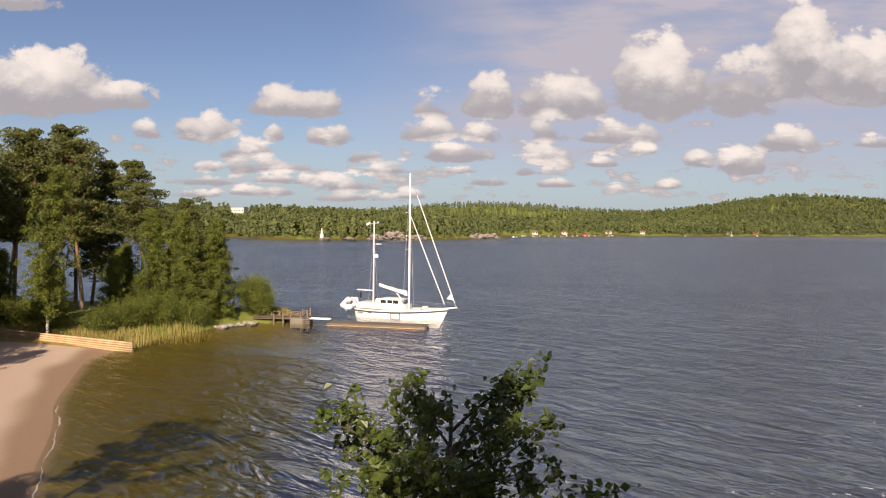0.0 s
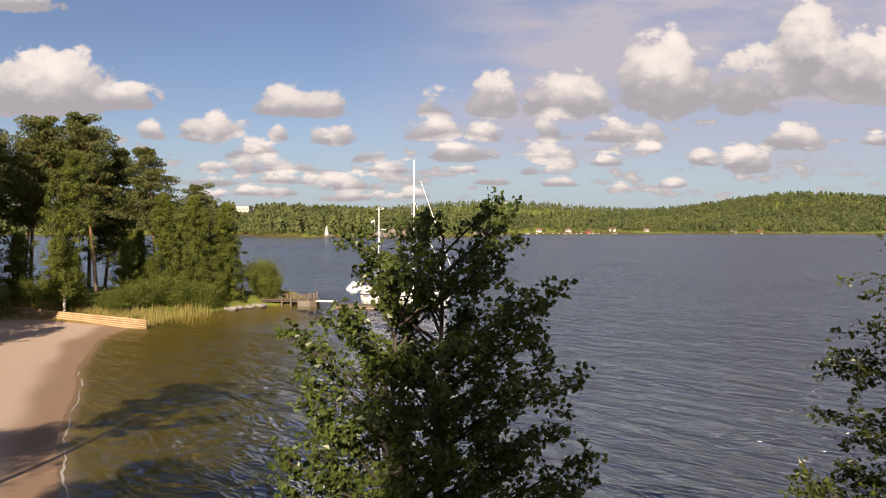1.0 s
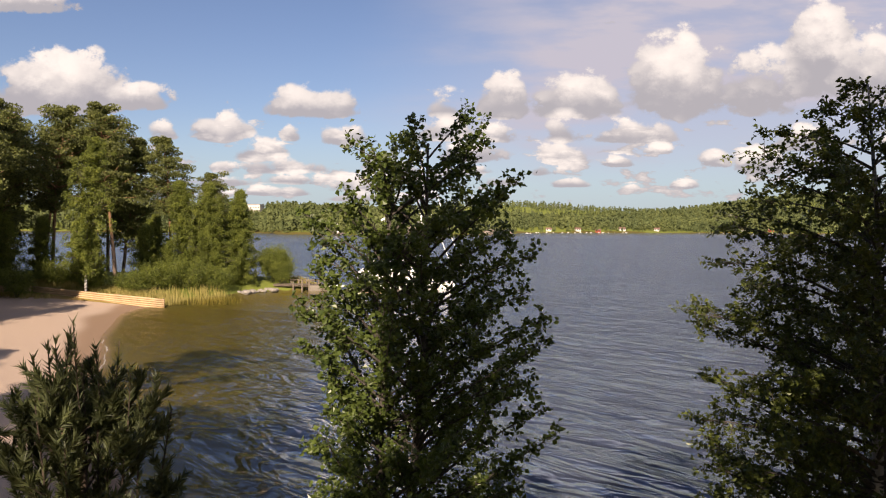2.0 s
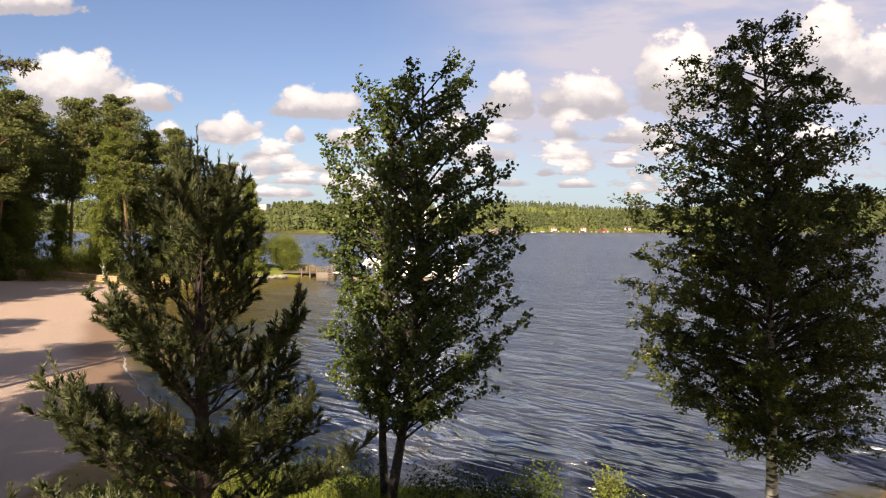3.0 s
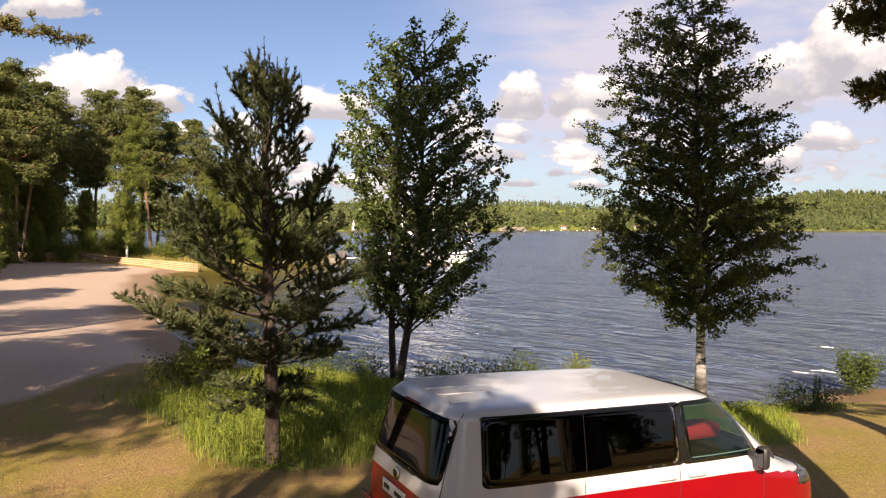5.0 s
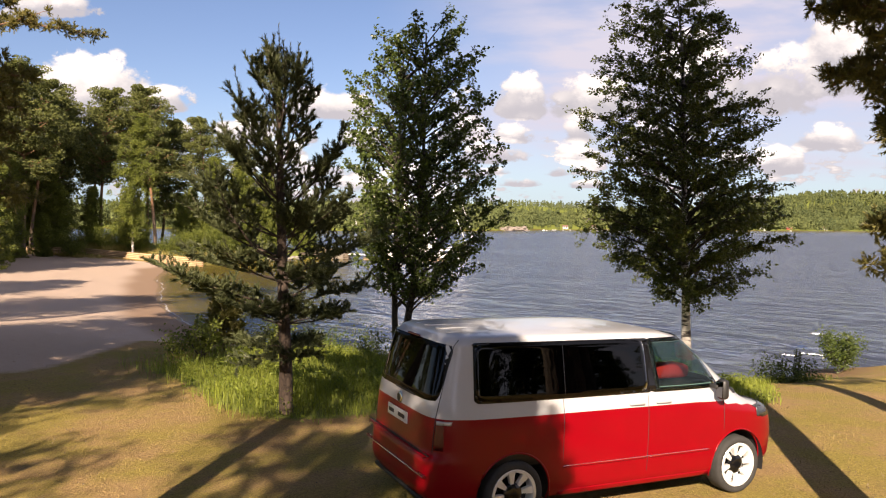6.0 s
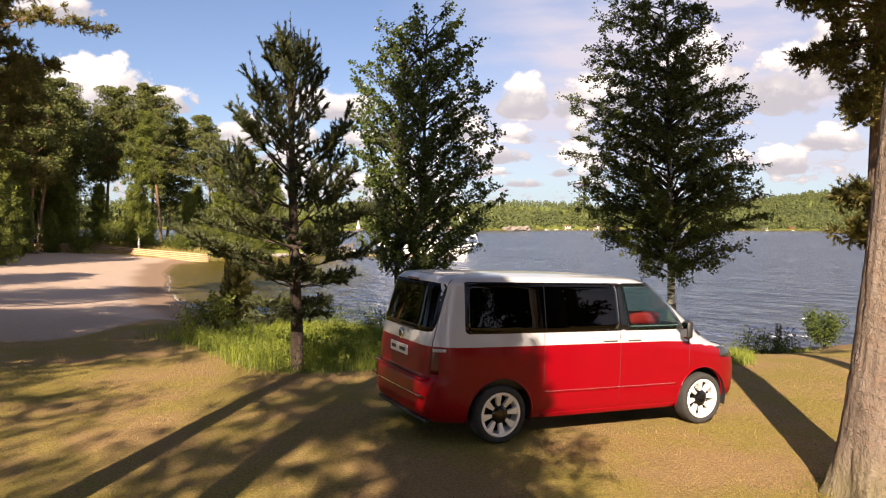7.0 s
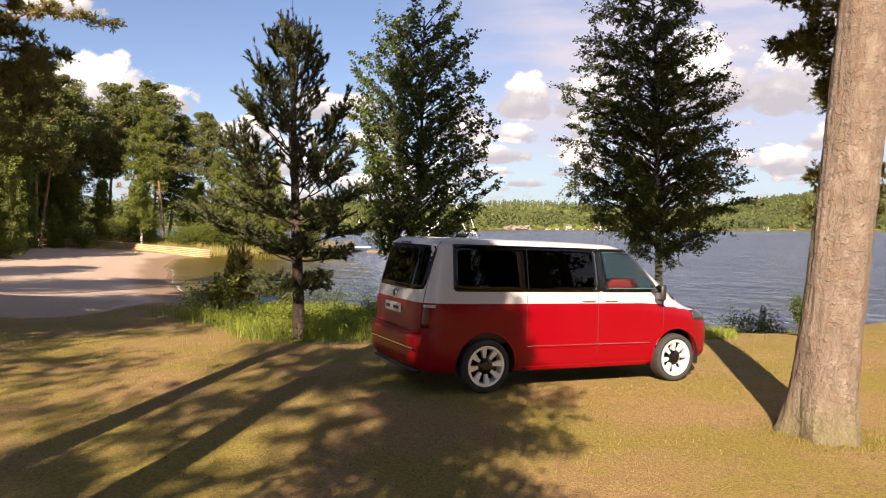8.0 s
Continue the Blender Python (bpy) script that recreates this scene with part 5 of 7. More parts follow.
        part("headlight", skin(P, np.array((-0.02, 0, 0))).mesh("headlight", M_LAMP_DARK, True), van, "clear dark-backed headlamp")
        part("headlight_side", side_pane((3.3, 3.62), (3.3, 3.55), 0.86, 0.985, right, 0.012, 10, 5, 0.02).mesh("headlight_side", M_LAMP_DARK, True), van)
        part("reflector", boxed((-0.97, side * 0.72, 0.56), (0.02, 0.14, 0.03), 0.006).mesh("reflector", M_LAMP_RED), van)
        # Wheels.
        for wx, wz in WHEELS:
            tyre = lathe([(0.25, 0.10), (0.266, 0.112), (0.295, 0.116), (0.316, 0.108), (0.328, 0.085), (0.332, 0.04), (0.332, -0.04), (0.328, -0.085), (0.316, -0.108), (0.24, -0.1)], 48)
            wheel = new("wheel", tyre.mesh("wheel", M_RUBBER, True))
            wheel.parent = van
            wheel.matrix_basis = pose(wx, side * 0.845, wz, 0, 0, 0 if side > 0 else 180)
            tagged(wheel, "black tyre on a silver alloy rim")
            rim = lathe([(0.256, -0.09), (0.256, 0.1), (0.248, 0.109), (0.222, 0.105), (0.214, 0.075), (0.214, -0.09)], 48)
            for k in range(8):
                m = pose(0, 0, 0, 0, k * 45 + 8, 0)
                blade = bmesh.new()
                vs = [blade.verts.new(m @ Vector(c)) for c in ((0.085, 0.074, -0.015), (0.235, 0.098, -0.04), (0.235, 0.098, 0.04), (0.085, 0.074, 0.015),
                                                             (0.085, 0.03, -0.015), (0.235, 0.05, -0.04), (0.235, 0.05, 0.04), (0.085, 0.03, 0.015))]
                fs = ((0, 1, 2, 3), (4, 7, 6, 5), (0, 4, 5, 1), (3, 2, 6, 7), (1, 5, 6, 2), (0, 3, 7, 4))
                n0 = rim.n
                rim.v.append(np.array([tuple(v.co) for v in vs]))
                rim.f += [[a + n0 for a in f] for f in fs]
                rim.n += 8
                blade.free()
            part("rim", rim.mesh("rim", M_ALLOY), wheel, "silver eight-spoke alloy rim")
            part("hub", lathe([(0.0, 0.084), (0.04, 0.084), (0.095, 0.082), (0.108, 0.068), (0.108, 0.0)], 24).mesh("hub", M_VOID, True), wheel, "dark hub cap")
            part("brake_disc", lathe([(0.0, 0.0), (0.205, 0.0), (0.205, -0.02), (0.0, -0.02)], 32).mesh("brake_disc", M_VOID), wheel)
            # The arch: a dark well behind the cut in the flank, and its rolled lip.
            a = np.linspace(math.radians(-14), math.radians(194), 30)
            well = Geo()
            y0, y1 = side * 0.94, side * 0.5
            ring = np.stack([wx + 0.412 * np.cos(a), np.full(30, y0), wz + 0.412 * np.sin(a)], -1)
            inner = ring * (1, 0, 1) + (0, y1, 0)
            i = np.arange(30)
            well.add(np.concatenate([ring, inner, [(wx, y1, wz)]]), np.stack([i[:-1], i[1:], i[1:] + 30, i[:-1] + 30], -1))
            well.f += [[int(k) + 30, int(k) + 31, 60] for k in i[:-1]]
            part("wheel_arch", well.mesh("wheel_arch", M_BLACK, True), van)
            lip = np.stack([wx + 0.414 * np.cos(a), side * (van_side(wx + 0.414 * np.cos(a), wz + 0.414 * np.sin(a)) - 0.002), wz + 0.414 * np.sin(a)], -1)
            g = Geo()
            g.tube(lip, np.full(30, 0.011), 6)
            part("arch_lip", g.mesh("arch_lip", M_RED, True), van)
    # Glass fore and aft, and the black screen surround.
    part("windscreen", end_pane(0.78, 0.68, 1.225, 1.83, True).mesh("windscreen", M_GLASS, True), van, "clear windscreen")
    part("rear_window", end_pane(0.74, 0.715, 1.245, 1.80, False).mesh("rear_window", M_PRIVACY, True), van, "dark tinted tailgate window")
    part("wiper", boxed((-0.915, -0.12, 1.255), (0.015, 0.5, 0.018), 0.005).mesh("wiper", M_BLACK), van)
    # Tailgate details.
    part("spoiler_lamp", boxed((-0.785, 0, 1.815), (0.02, 0.3, 0.02), 0.006).mesh("spoiler_lamp", M_LAMP_RED), van)
    for y in (-0.755, 0.755):
        z = np.linspace(0.78, 1.84, 20)
        yy = np.full(20, y) * np.interp(z, (0.78, 1.2, 1.84), (1.0, 1.0, 0.93))
        g = Geo()
        g.tube(np.stack([van_end(yy, z, False) - 0.002, yy, z], -1), np.full(20, 0.005), 4)
        part("shut_line", g.mesh("shut_line", M_BLACK), van)
    part("shut_line", boxed((-0.945, 0, 0.757), (0.012, 1.62, 0.008), 0).mesh("shut_line", M_BLACK), van)
    plate = part("number_plate", boxed((-0.932, 0.02, 0.985), (0.014, 0.52, 0.115), 0.004).mesh("number_plate", M_PLATE), van, "white plate with dark bars")
    for k, wdt in ((-0.15, 0.13), (0.12, 0.17)):
        part("plate_bar", boxed((-0.941, 0.02 - k, 0.985), (0.004, wdt, 0.04), 0).mesh("plate_bar", M_BLACK), plate)
    badge = lathe([(0.0, 0.012), (0.05, 0.012), (0.062, 0.006), (0.066, 0.0)], 28)
    b_ob = part("badge", badge.mesh("badge", M_CHROME, True), van, "round chrome badge")
    b_ob.matrix_basis = pose(-0.918, 0, 1.155, 0, 0, 90)
    part("badge_face", lathe([(0.0, 0.0135), (0.042, 0.0135), (0.042, 0.01)], 24).mesh("badge_face", M_BLACK), b_ob)
    part("bumper_step", boxed((-0.95, 0, 0.738), (0.05, 1.5, 0.02), 0.008).mesh("bumper_step", M_RED, True), van)
    part("bumper_trim", boxed((-0.974, 0, 0.55), (0.016, 1.5, 0.014), 0.004).mesh("bumper_trim", M_CHROME), van, "thin bright bumper strip")
    part("lower_bumper", boxed((-0.86, 0, 0.265), (0.1, 1.4, 0.05), 0.02).mesh("lower_bumper", M_BLACK, True), van)
    part("grille", end_pane(0.5, 0.5, 0.86, 0.98, True, 0.008).mesh("grille", M_BLACK, True), van, "black front grille")
    part("lower_grille", end_pane(0.62, 0.66, 0.4, 0.56, True, 0.008).mesh("lower_grille", M_BLACK, True), van)
    # Roof ribs.
    for y in (-0.42, -0.14, 0.14, 0.42):
        part("roof_rib", boxed((0.35, y, 1.89 - 0.028 * abs(y)), (1.9, 0.05, 0.012), 0.005).mesh("roof_rib", M_WHITE, True), van)
    # Underbody and the dark cabin inside.
    part("underbody", boxed((1.45, 0, 0.3), (4.2, 1.5, 0.12), 0.03).mesh("underbody", M_BLACK), van)
    part("cabin_floor", boxed((1.1, 0, 0.62), (3.6, 1.7, 0.04), 0).mesh("cabin_floor", M_BLACK), van)
    part("headlining", boxed((0.6, 0, 1.81), (2.3, 1.36, 0.02), 0).mesh("headlining", M_SEAT), van)
    part("dashboard", boxed((2.78, 0, 1.08), (0.55, 1.6, 0.24), 0.06).mesh("dashboard", M_BLACK, True), van, "black dashboard")
    for x, y in ((1.55, -0.42), (1.55, 0.42), (0.65, -0.45), (0.65, 0.0), (-0.25, -0.45), (-0.25, 0.0), (-0.25, 0.45)):
        s = boxed((x + 0.12, y, 0.85), (0.5, 0.46, 0.16), 0.05)
        seat = part("seat", s.mesh("seat", M_SEAT, True), van, "dark cloth seat")
        part("seat_back", boxed((x - 0.16, y, 1.16), (0.13, 0.46, 0.6), 0.05, pose(0, 0, 0, 0, -10, 0)).mesh("seat_back", M_SEAT, True), seat)
        part("headrest", boxed((x - 0.24, y, 1.54), (0.09, 0.26, 0.17), 0.04).mesh("headrest", M_SEAT, True), seat)
    # A red cloth bundle lies on the dashboard, seen through the door window.
    cloth = boxed((2.6, -0.1, 1.3), (0.5, 0.3, 0.17), 0.06)
    part("red_bundle", cloth.mesh("red_bundle", M_CUSHION, True), van, "red cloth bundle behind the door window")
    wheel = lathe([(0.165, 0.012), (0.178, 0.02), (0.19, 0.012), (0.192, 0.0), (0.18, -0.012), (0.166, -0.008), (0.165, 0.012)], 28)
    sw = part("steering_wheel", wheel.mesh("steering_wheel", M_BLACK, True), van)
    sw.matrix_basis = pose(2.28, 0.42, 1.2, 0, 30, 90)
    return van


van = build_van()
van.matrix_basis = pose(VAN_AT[0], VAN_AT[1], 0.057, 0, 2.0, VAN_TURN)

# ---- the great pine beside the van ----
def great_trunk(line, radii, z_top, name):
    """A thick stem with a flared foot and raised plates of bark."""
    rows, cols = 190, 110
    z = np.linspace(line[0][2], z_top, rows)
    cx, cy = np.interp(z, line[:, 2], line[:, 0]), np.interp(z, line[:, 2], line[:, 1])
    r = np.interp(z, line[:, 2], radii)
    a = np.linspace(0, 2 * np.pi, cols, endpoint=False)
    P = np.zeros((rows, cols, 3))
    for k in range(rows):
        foot = math.exp(-max(z[k], 0) / 0.3)
        for q in range(cols):
            c, s = math.cos(a[q]), math.sin(a[q])
            at = Vector((c * 1.7, s * 1.7, z[k] * 0.62))
            warp = noise.noise_vector(at * 2.3) * 0.6
            d = noise.voronoi((at + warp) * 2.7)[0]
            edge = min(1.0, (d[1] - d[0]) * 4.0)
            plate = 0.004 * edge ** 0.7 + 0.013 * noise.noise(Vector((at.x * 5, at.y * 5, at.z * 3))) + 0.012 * noise.noise(at * 11) + 0.03 * noise.noise(at * 0.8)
            flare = foot * (0.085 + 0.06 * math.sin(3 * a[q] + 0.2) + 0.035 * math.sin(5 * a[q]))
            R = r[k] + plate * (0.6 + 0.4 * math.exp(-z[k] / 6)) + flare
            P[k, q] = (cx[k] + R * c, cy[k] + R * s, z[k])
    i = np.arange(rows * cols).reshape(rows, cols)
    j = np.roll(i, -1, 1)
    g = Geo()
    g.add(P, np.stack([i[:-1], j[:-1], j[1:], i[1:]], -1).reshape(-1, 4))
    return g


def great_bark():
    """Grey-brown scales with short dark cracks between them, some flaked off to a warmer brown."""
    m, t = material("great_pine_bark")
    p = where(t)
    bend = t.v("MULTIPLY", t.join(t.noise(p, 6), t.noise(t.mapped(p, loc=(3, 1, 2)), 6), t.noise(t.mapped(p, loc=(7, 4, 1)), 6)), (0.22, 0.22, 0.16))
    q = t.v("ADD", t.mapped(p, (1, 1, 0.52)), bend)
    n, fine = t.noise(t.mapped(p, (1, 1, 0.6)), 14, 6, 0.7), t.noise(p, 70, 4, 0.7)
    plates = t.ramp(t.voronoi(q, 11, "DISTANCE_TO_EDGE"), (0.0, 0.0), (0.07, 1.0))
    scales = t.ramp(t.voronoi(t.v("ADD", q, (5.0, 3.0, 1.0)), 24, "DISTANCE_TO_EDGE"), (0.0, 0.0), (0.1, 1.0))
    patch = t.noise(t.mapped(p, (1, 1, 0.5)), 5, 4, 0.6)
    open_cracks = t.smooth(t.noise(t.mapped(p, (1, 1, 1.6), loc=(2, 5, 3)), 8, 4), 0.52, 0.66)
    c = t.mix(t.m("ADD", t.m("MULTIPLY", n, 0.6), t.m("MULTIPLY", fine, 0.4)), (0.085, 0.061, 0.045), (0.245, 0.19, 0.148))
    c = t.mix(t.m("MULTIPLY", t.smooth(patch, 0.45, 0.68), 0.55), c, (0.28, 0.228, 0.185))
    c = t.mix(t.m("MULTIPLY", t.smooth(t.noise(p, 9, 5, 0.65), 0.5, 0.66), 0.65), c, (0.17, 0.105, 0.07))
    c = t.mix(t.m("MULTIPLY", t.m("SUBTRACT", 1.0, scales), 0.12), c, (0.1, 0.066, 0.047))
    c = t.mix(t.m("MULTIPLY", t.m("MULTIPLY", t.m("SUBTRACT", 1.0, plates), open_cracks), 0.4), c, (0.07, 0.045, 0.034))
    z = t.xyz(p)[2]
    c = t.mix(t.m("MULTIPLY", t.m("SUBTRACT", 1.0, t.smooth(t.m("ADD", z, t.m("MULTIPLY", n, 0.8)), 0.3, 1.1)), 0.55), c, (0.15, 0.14, 0.045))
    t.put(t.bsdf.inputs["Base Color"], c)
    t.bsdf.inputs["Roughness"].default_value = 0.92
    relief = t.m("ADD", t.m("MULTIPLY", t.m("MULTIPLY", plates, open_cracks), 0.35), t.m("ADD", t.m("MULTIPLY", scales, 0.2), t.m("ADD", t.m("MULTIPLY", n, 1.3), t.m("MULTIPLY", fine, 0.3))))
    t.put(t.bsdf.inputs["Normal"], t.bump(relief, 1.0, 0.03))
    return m


BIG_AT = (5.38, -10.05)
big_line = np.array([(-0.02, 0, -0.2), (0.0, 0, 0.3), (0.13, 0, 2.0), (0.33, 0.05, 4.1), (0.62, 0.1, 7.5), (0.9, 0.2, 11), (1.2, 0.2, 15), (1.4, 0.2, 19.5)])
big_r = np.array([0.31, 0.305, 0.285, 0.265, 0.22, 0.18, 0.12, 0.03])
big_pine = thing("great_pine_tree", "great old pine with thick plated bark on the lawn", "tree", (*BIG_AT, float(ground_z(*BIG_AT))))
part("trunk", great_trunk(big_line, big_r, 9.0, "trunk").mesh("trunk", great_bark(), True), big_pine, "thick trunk with grey-brown plated bark")
s_, w_, l_ = forest_pine(np.random.default_rng(77), 20, 0.4, 3.2, 84, 420, 0.3, 0.2, big_line)
g = Geo()
g.tube(big_line[4:] - (0, 0, 0), big_r[4:], 12)
part("upper_trunk", g.mesh("upper_trunk", M_PINE_BARK, True), big_pine)
part("branchwork", w_.mesh("branchwork", M_PINE_BARK), big_pine)
part("crown", l_.mesh("crown", M_FAR_PINE), big_pine)

# ---- the ketch, its pontoon and the jetty ----
M_HULL = plain("gelcoat", (0.66, 0.64, 0.58), 0.3, 0, 0.4, 0.03, 1.5)
M_NAVY = plain("navy_stripe", (0.03, 0.04, 0.07), 0.35)
M_DECK = plain("deck_paint", (0.62, 0.6, 0.54), 0.7, 0, 0, 0.08, 5)
M_MAST = plain("white_spar", (0.66, 0.66, 0.65), 0.35)
M_CANVAS = plain("sail_canvas", (0.64, 0.64, 0.64), 0.85, 0, 0, 0.06, 12, 0.3)
M_DARK_GLASS = plain("dark_cabin_glass", (0.02, 0.025, 0.03), 0.08, 0, 0.5)
M_WIRE = plain("rigging_wire", (0.55, 0.55, 0.55), 0.35, 0.7)
M_TIMBER = bark("weathered_timber", (0.06, 0.045, 0.032), (0.17, 0.135, 0.1), 5, 0.6, 0.3)
M_PINE_LOG = plain("peeled_log", (0.4, 0.27, 0.15), 0.8, 0, 0, 0.22, 1.6, 0.3)
M_STONE = bark("boulder_stone", (0.1, 0.09, 0.08), (0.31, 0.28, 0.245), 2.5, 1.0, 0.5)
M_CONCRETE = plain("pier_concrete", (0.15, 0.13, 0.105), 0.9, 0, 0, 0.15, 4, 0.4)


def spar(parent, name, a, b, ra, rb, mat, label="", sides=10):
    g = Geo()
    g.tube(np.array([a, b], float), (ra, rb), sides)
    return part(name, g.mesh(name, mat, True), parent, label)


def hull_mesh(x0, x1, beam, sheer, keel, n=34):
    """A sailing hull. Returns the topsides, the stripe and the deck."""
    xs = np.linspace(0, 1, n)
    hw = beam / 2 * np.where(xs < 0.4, 0.62 + 0.38 * np.sin(np.pi / 2 * xs / 0.4), np.maximum(1 - (np.maximum(xs - 0.4, 0) / 0.6) ** 2.4, 0.0))
    X = x0 + (x1 - x0) * xs
    top = sheer[0] + (sheer[1] - sheer[0]) * xs ** 1.6 - 0.12 * np.sin(np.pi * xs)
    levels = np.linspace(0, 1, 12)
    rows = []
    for f in levels:
        z = keel + (top - keel) * f
        w_f = 0.55 + 0.45 * f ** 0.5
        rake = 0.9 * (1 - f) * xs ** 4 * 1.3
        rows.append(np.stack([X - rake + 0.25 * (1 - f) * (1 - xs) ** 6, hw * w_f, z], -1))
    P = np.array(rows)
    full = np.concatenate([P * (1, -1, 1), P[:, ::-1]], 1)
    m = full.shape[1]
    i = np.arange(12 * m).reshape(12, m)
    j = np.roll(i, -1, 1)
    quads = np.stack([i[:-1], j[:-1], j[1:], i[1:]], -1)
    side, stripe, deck = Geo(), Geo(), Geo()
    side.add(full, np.concatenate([quads[:9].reshape(-1, 4), quads[10:].reshape(-1, 4)]))
    stripe.add(full, quads[9:10].reshape(-1, 4))
    k = np.arange(n)
    D = np.concatenate([P[-1] * (1, -0.97, 1) - (0, 0, 0.05), P[-1] * (1, 0.97, 1) - (0, 0, 0.05)])
    deck.add(D, np.stack([k[:-1], k[1:], k[1:] + n, k[:-1] + n], -1))
    return side, stripe, deck


def build_ketch():
    ketch = thing("sailing_boat", "white two-masted sailing boat with furled sails moored at the pontoon", "boat")
    side, stripe, deck = hull_mesh(-5.5, 5.9, 3.5, (1.45, 1.85), -0.5)
    hull = part("hull", side.mesh("hull", M_HULL, True), ketch, "cream-white hull")
    part("stripe", stripe.mesh("stripe", M_NAVY, True), hull, "dark sheer stripe")
    part("deck", deck.mesh("deck", M_DECK), ketch)
    # Raised after cabin and wheelhouse with its windows.
    part("after_cabin", boxed((-3.6, 0, 1.72), (3.2, 2.5, 0.55), 0.12).mesh("after_cabin", M_HULL, True), ketch)
    house = boxed((-0.75, 0, 1.75), (3.4, 2.3, 0.7), 0.12)
    cabin = part("wheelhouse", house.mesh("wheelhouse", M_HULL, True), ketch, "white wheelhouse with dark windows")
    g = Geo()
    g.add([(-2.3, -1.08, 2.05), (0.85, -1.08, 2.05), (0.35, -0.95, 2.62), (-2.2, -0.95, 2.62), (-2.3, 1.08, 2.05), (0.85, 1.08, 2.05), (0.35, 0.95, 2.62), (-2.2, 0.95, 2.62)],
          [(0, 1, 2, 3), (5, 4, 7, 6), (1, 5, 6, 2), (4, 0, 3, 7), (3, 2, 6, 7)])
    part("coachroof", g.mesh("coachroof", M_HULL), cabin)
    part("roof_panel", boxed((-0.95, 0, 2.65), (2.75, 2.05, 0.07), 0.03).mesh("roof_panel", M_MAST, True), cabin)
    for x, wd in ((-1.75, 0.7), (-0.95, 0.62), (-0.2, 0.7)):
        for s in (-1, 1):
            part("window", boxed((x, s * 1.05, 2.3), (wd, 0.07, 0.5), 0.03, pose(0, 0, 0, -s * 13, 0, 0)).mesh("window", M_DARK_GLASS), cabin, "dark cabin window")
    for y in (-0.5, 0.5):
        part("window", boxed((0.66, y, 2.33), (0.07, 0.86, 0.5), 0.02, pose(0, 0, 0, 0, -42, 0)).mesh("window", M_DARK_GLASS), cabin, "dark cabin window")
    part("coaming", boxed((-4.2, 0, 2.02), (1.6, 2.2, 0.3), 0.08).mesh("coaming", M_HULL, True), ketch)
    part("locker", boxed((-2.9, 0.1, 2.25), (0.6, 0.7, 0.7), 0.15).mesh("locker", M_MAST, True), ketch)
    part("foredeck_hatch", boxed((3.0, 0, 1.85), (0.6, 0.6, 0.14), 0.04).mesh("foredeck_hatch", M_MAST, True), ketch)
    # Masts and spars.
    main = spar(ketch, "main_mast", (1.0, 0, 1.4), (1.05, 0, 17.1), 0.12, 0.085, M_MAST, "tall white mast")
    for z in (8.4, 12.6):
        spar(main, "spreader", (0.92, -0.95, z), (0.92, 0.95, z), 0.03, 0.03, M_MAST)
    part("steaming_light", boxed((1.06, 0, 7.0), (0.14, 0.14, 0.3), 0.03).mesh("steaming_light", M_MAST), main)
    mizzen = spar(ketch, "mizzen_mast", (-3.55, 0, 1.5), (-3.5, 0, 11.6), 0.09, 0.06, M_MAST, "shorter white mizzen mast")
    part("radar", lathe([(0.0, 7.75), (0.2, 7.72), (0.24, 7.6), (0.24, 7.4), (0.2, 7.3), (0.0, 7.3)], 20, False).mesh("radar", M_MAST, True), mizzen).location = (-3.2, 0, 0)
    part("aerial", boxed((-2.9, 0, 8.9), (0.7, 0.16, 0.1), 0.03).mesh("aerial", M_MAST), mizzen)
    spar(mizzen, "spreader", (-3.95, 0, 11.3), (-3.05, 0, 11.35), 0.03, 0.03, M_MAST)
    part("wind_sensor", boxed((-2.98, 0, 11.42), (0.14, 0.1, 0.2), 0.02).mesh("wind_sensor", M_MAST), mizzen)
    spar(ketch, "mizzen_boom", (-5.7, 0, 3.5), (-3.6, 0, 3.45), 0.06, 0.06, M_MAST)
    boom = spar(ketch, "boom", (-2.7, 0, 4.05), (0.8, 0, 3.1), 0.08, 0.08, M_MAST)
    rngb = np.random.default_rng(5)
    g = Geo()
    k = np.linspace(0, 1, 22)
    g.tube(np.stack([-2.75 + 3.5 * k, rngb.normal(0, 0.03, 22), 4.22 - 0.93 * k + rngb.normal(0, 0.03, 22)], -1), 0.08 + 0.22 * k ** 3 + rngb.uniform(0, 0.09, 22), 9)
    part("furled_sail", g.mesh("furled_sail", M_CANVAS, True), boom, "white sail bunched on the boom")
    spar(boom, "kicker", (-0.6, 0, 3.3), (0.8, 0, 1.9), 0.05, 0.05, M_MAST)
    # Bowsprit, furled headsails and rigging.
    spar(ketch, "bowsprit", (4.9, 0, 1.72), (6.9, 0, 1.95), 0.09, 0.06, M_MAST)
    for a, b, f in (((6.75, 0, 2.0), (1.05, 0, 16.8), 0.85), ((5.5, 0, 1.95), (1.05, 0, 12.4), 0.97)):
        a, b = np.array(a), np.array(b)
        s = np.linspace(0.03, f, 14)
        g = Geo()
        g.tube(a + (b - a) * s[:, None], 0.04 * np.sin(np.pi * np.linspace(0.12, 0.95, 14)) ** 0.5 + 0.015, 8)
        part("furled_headsail", g.mesh("furled_headsail", M_CANVAS, True), ketch, "headsail rolled on its stay")
        spar(ketch, "stay", a, b, 0.014, 0.014, M_WIRE, sides=5)
    g = Geo()
    g.add([(6.45, 0, 2.75), (6.15, 0.02, 3.5), (5.65, 0.0, 2.9)], [(0, 1, 2)])
    g.add([(6.45, -0.03, 2.75), (6.15, -0.02, 3.5), (5.65, -0.04, 2.9)], [(2, 1, 0)])
    part("sail_clew", g.mesh("sail_clew", M_CANVAS), ketch)
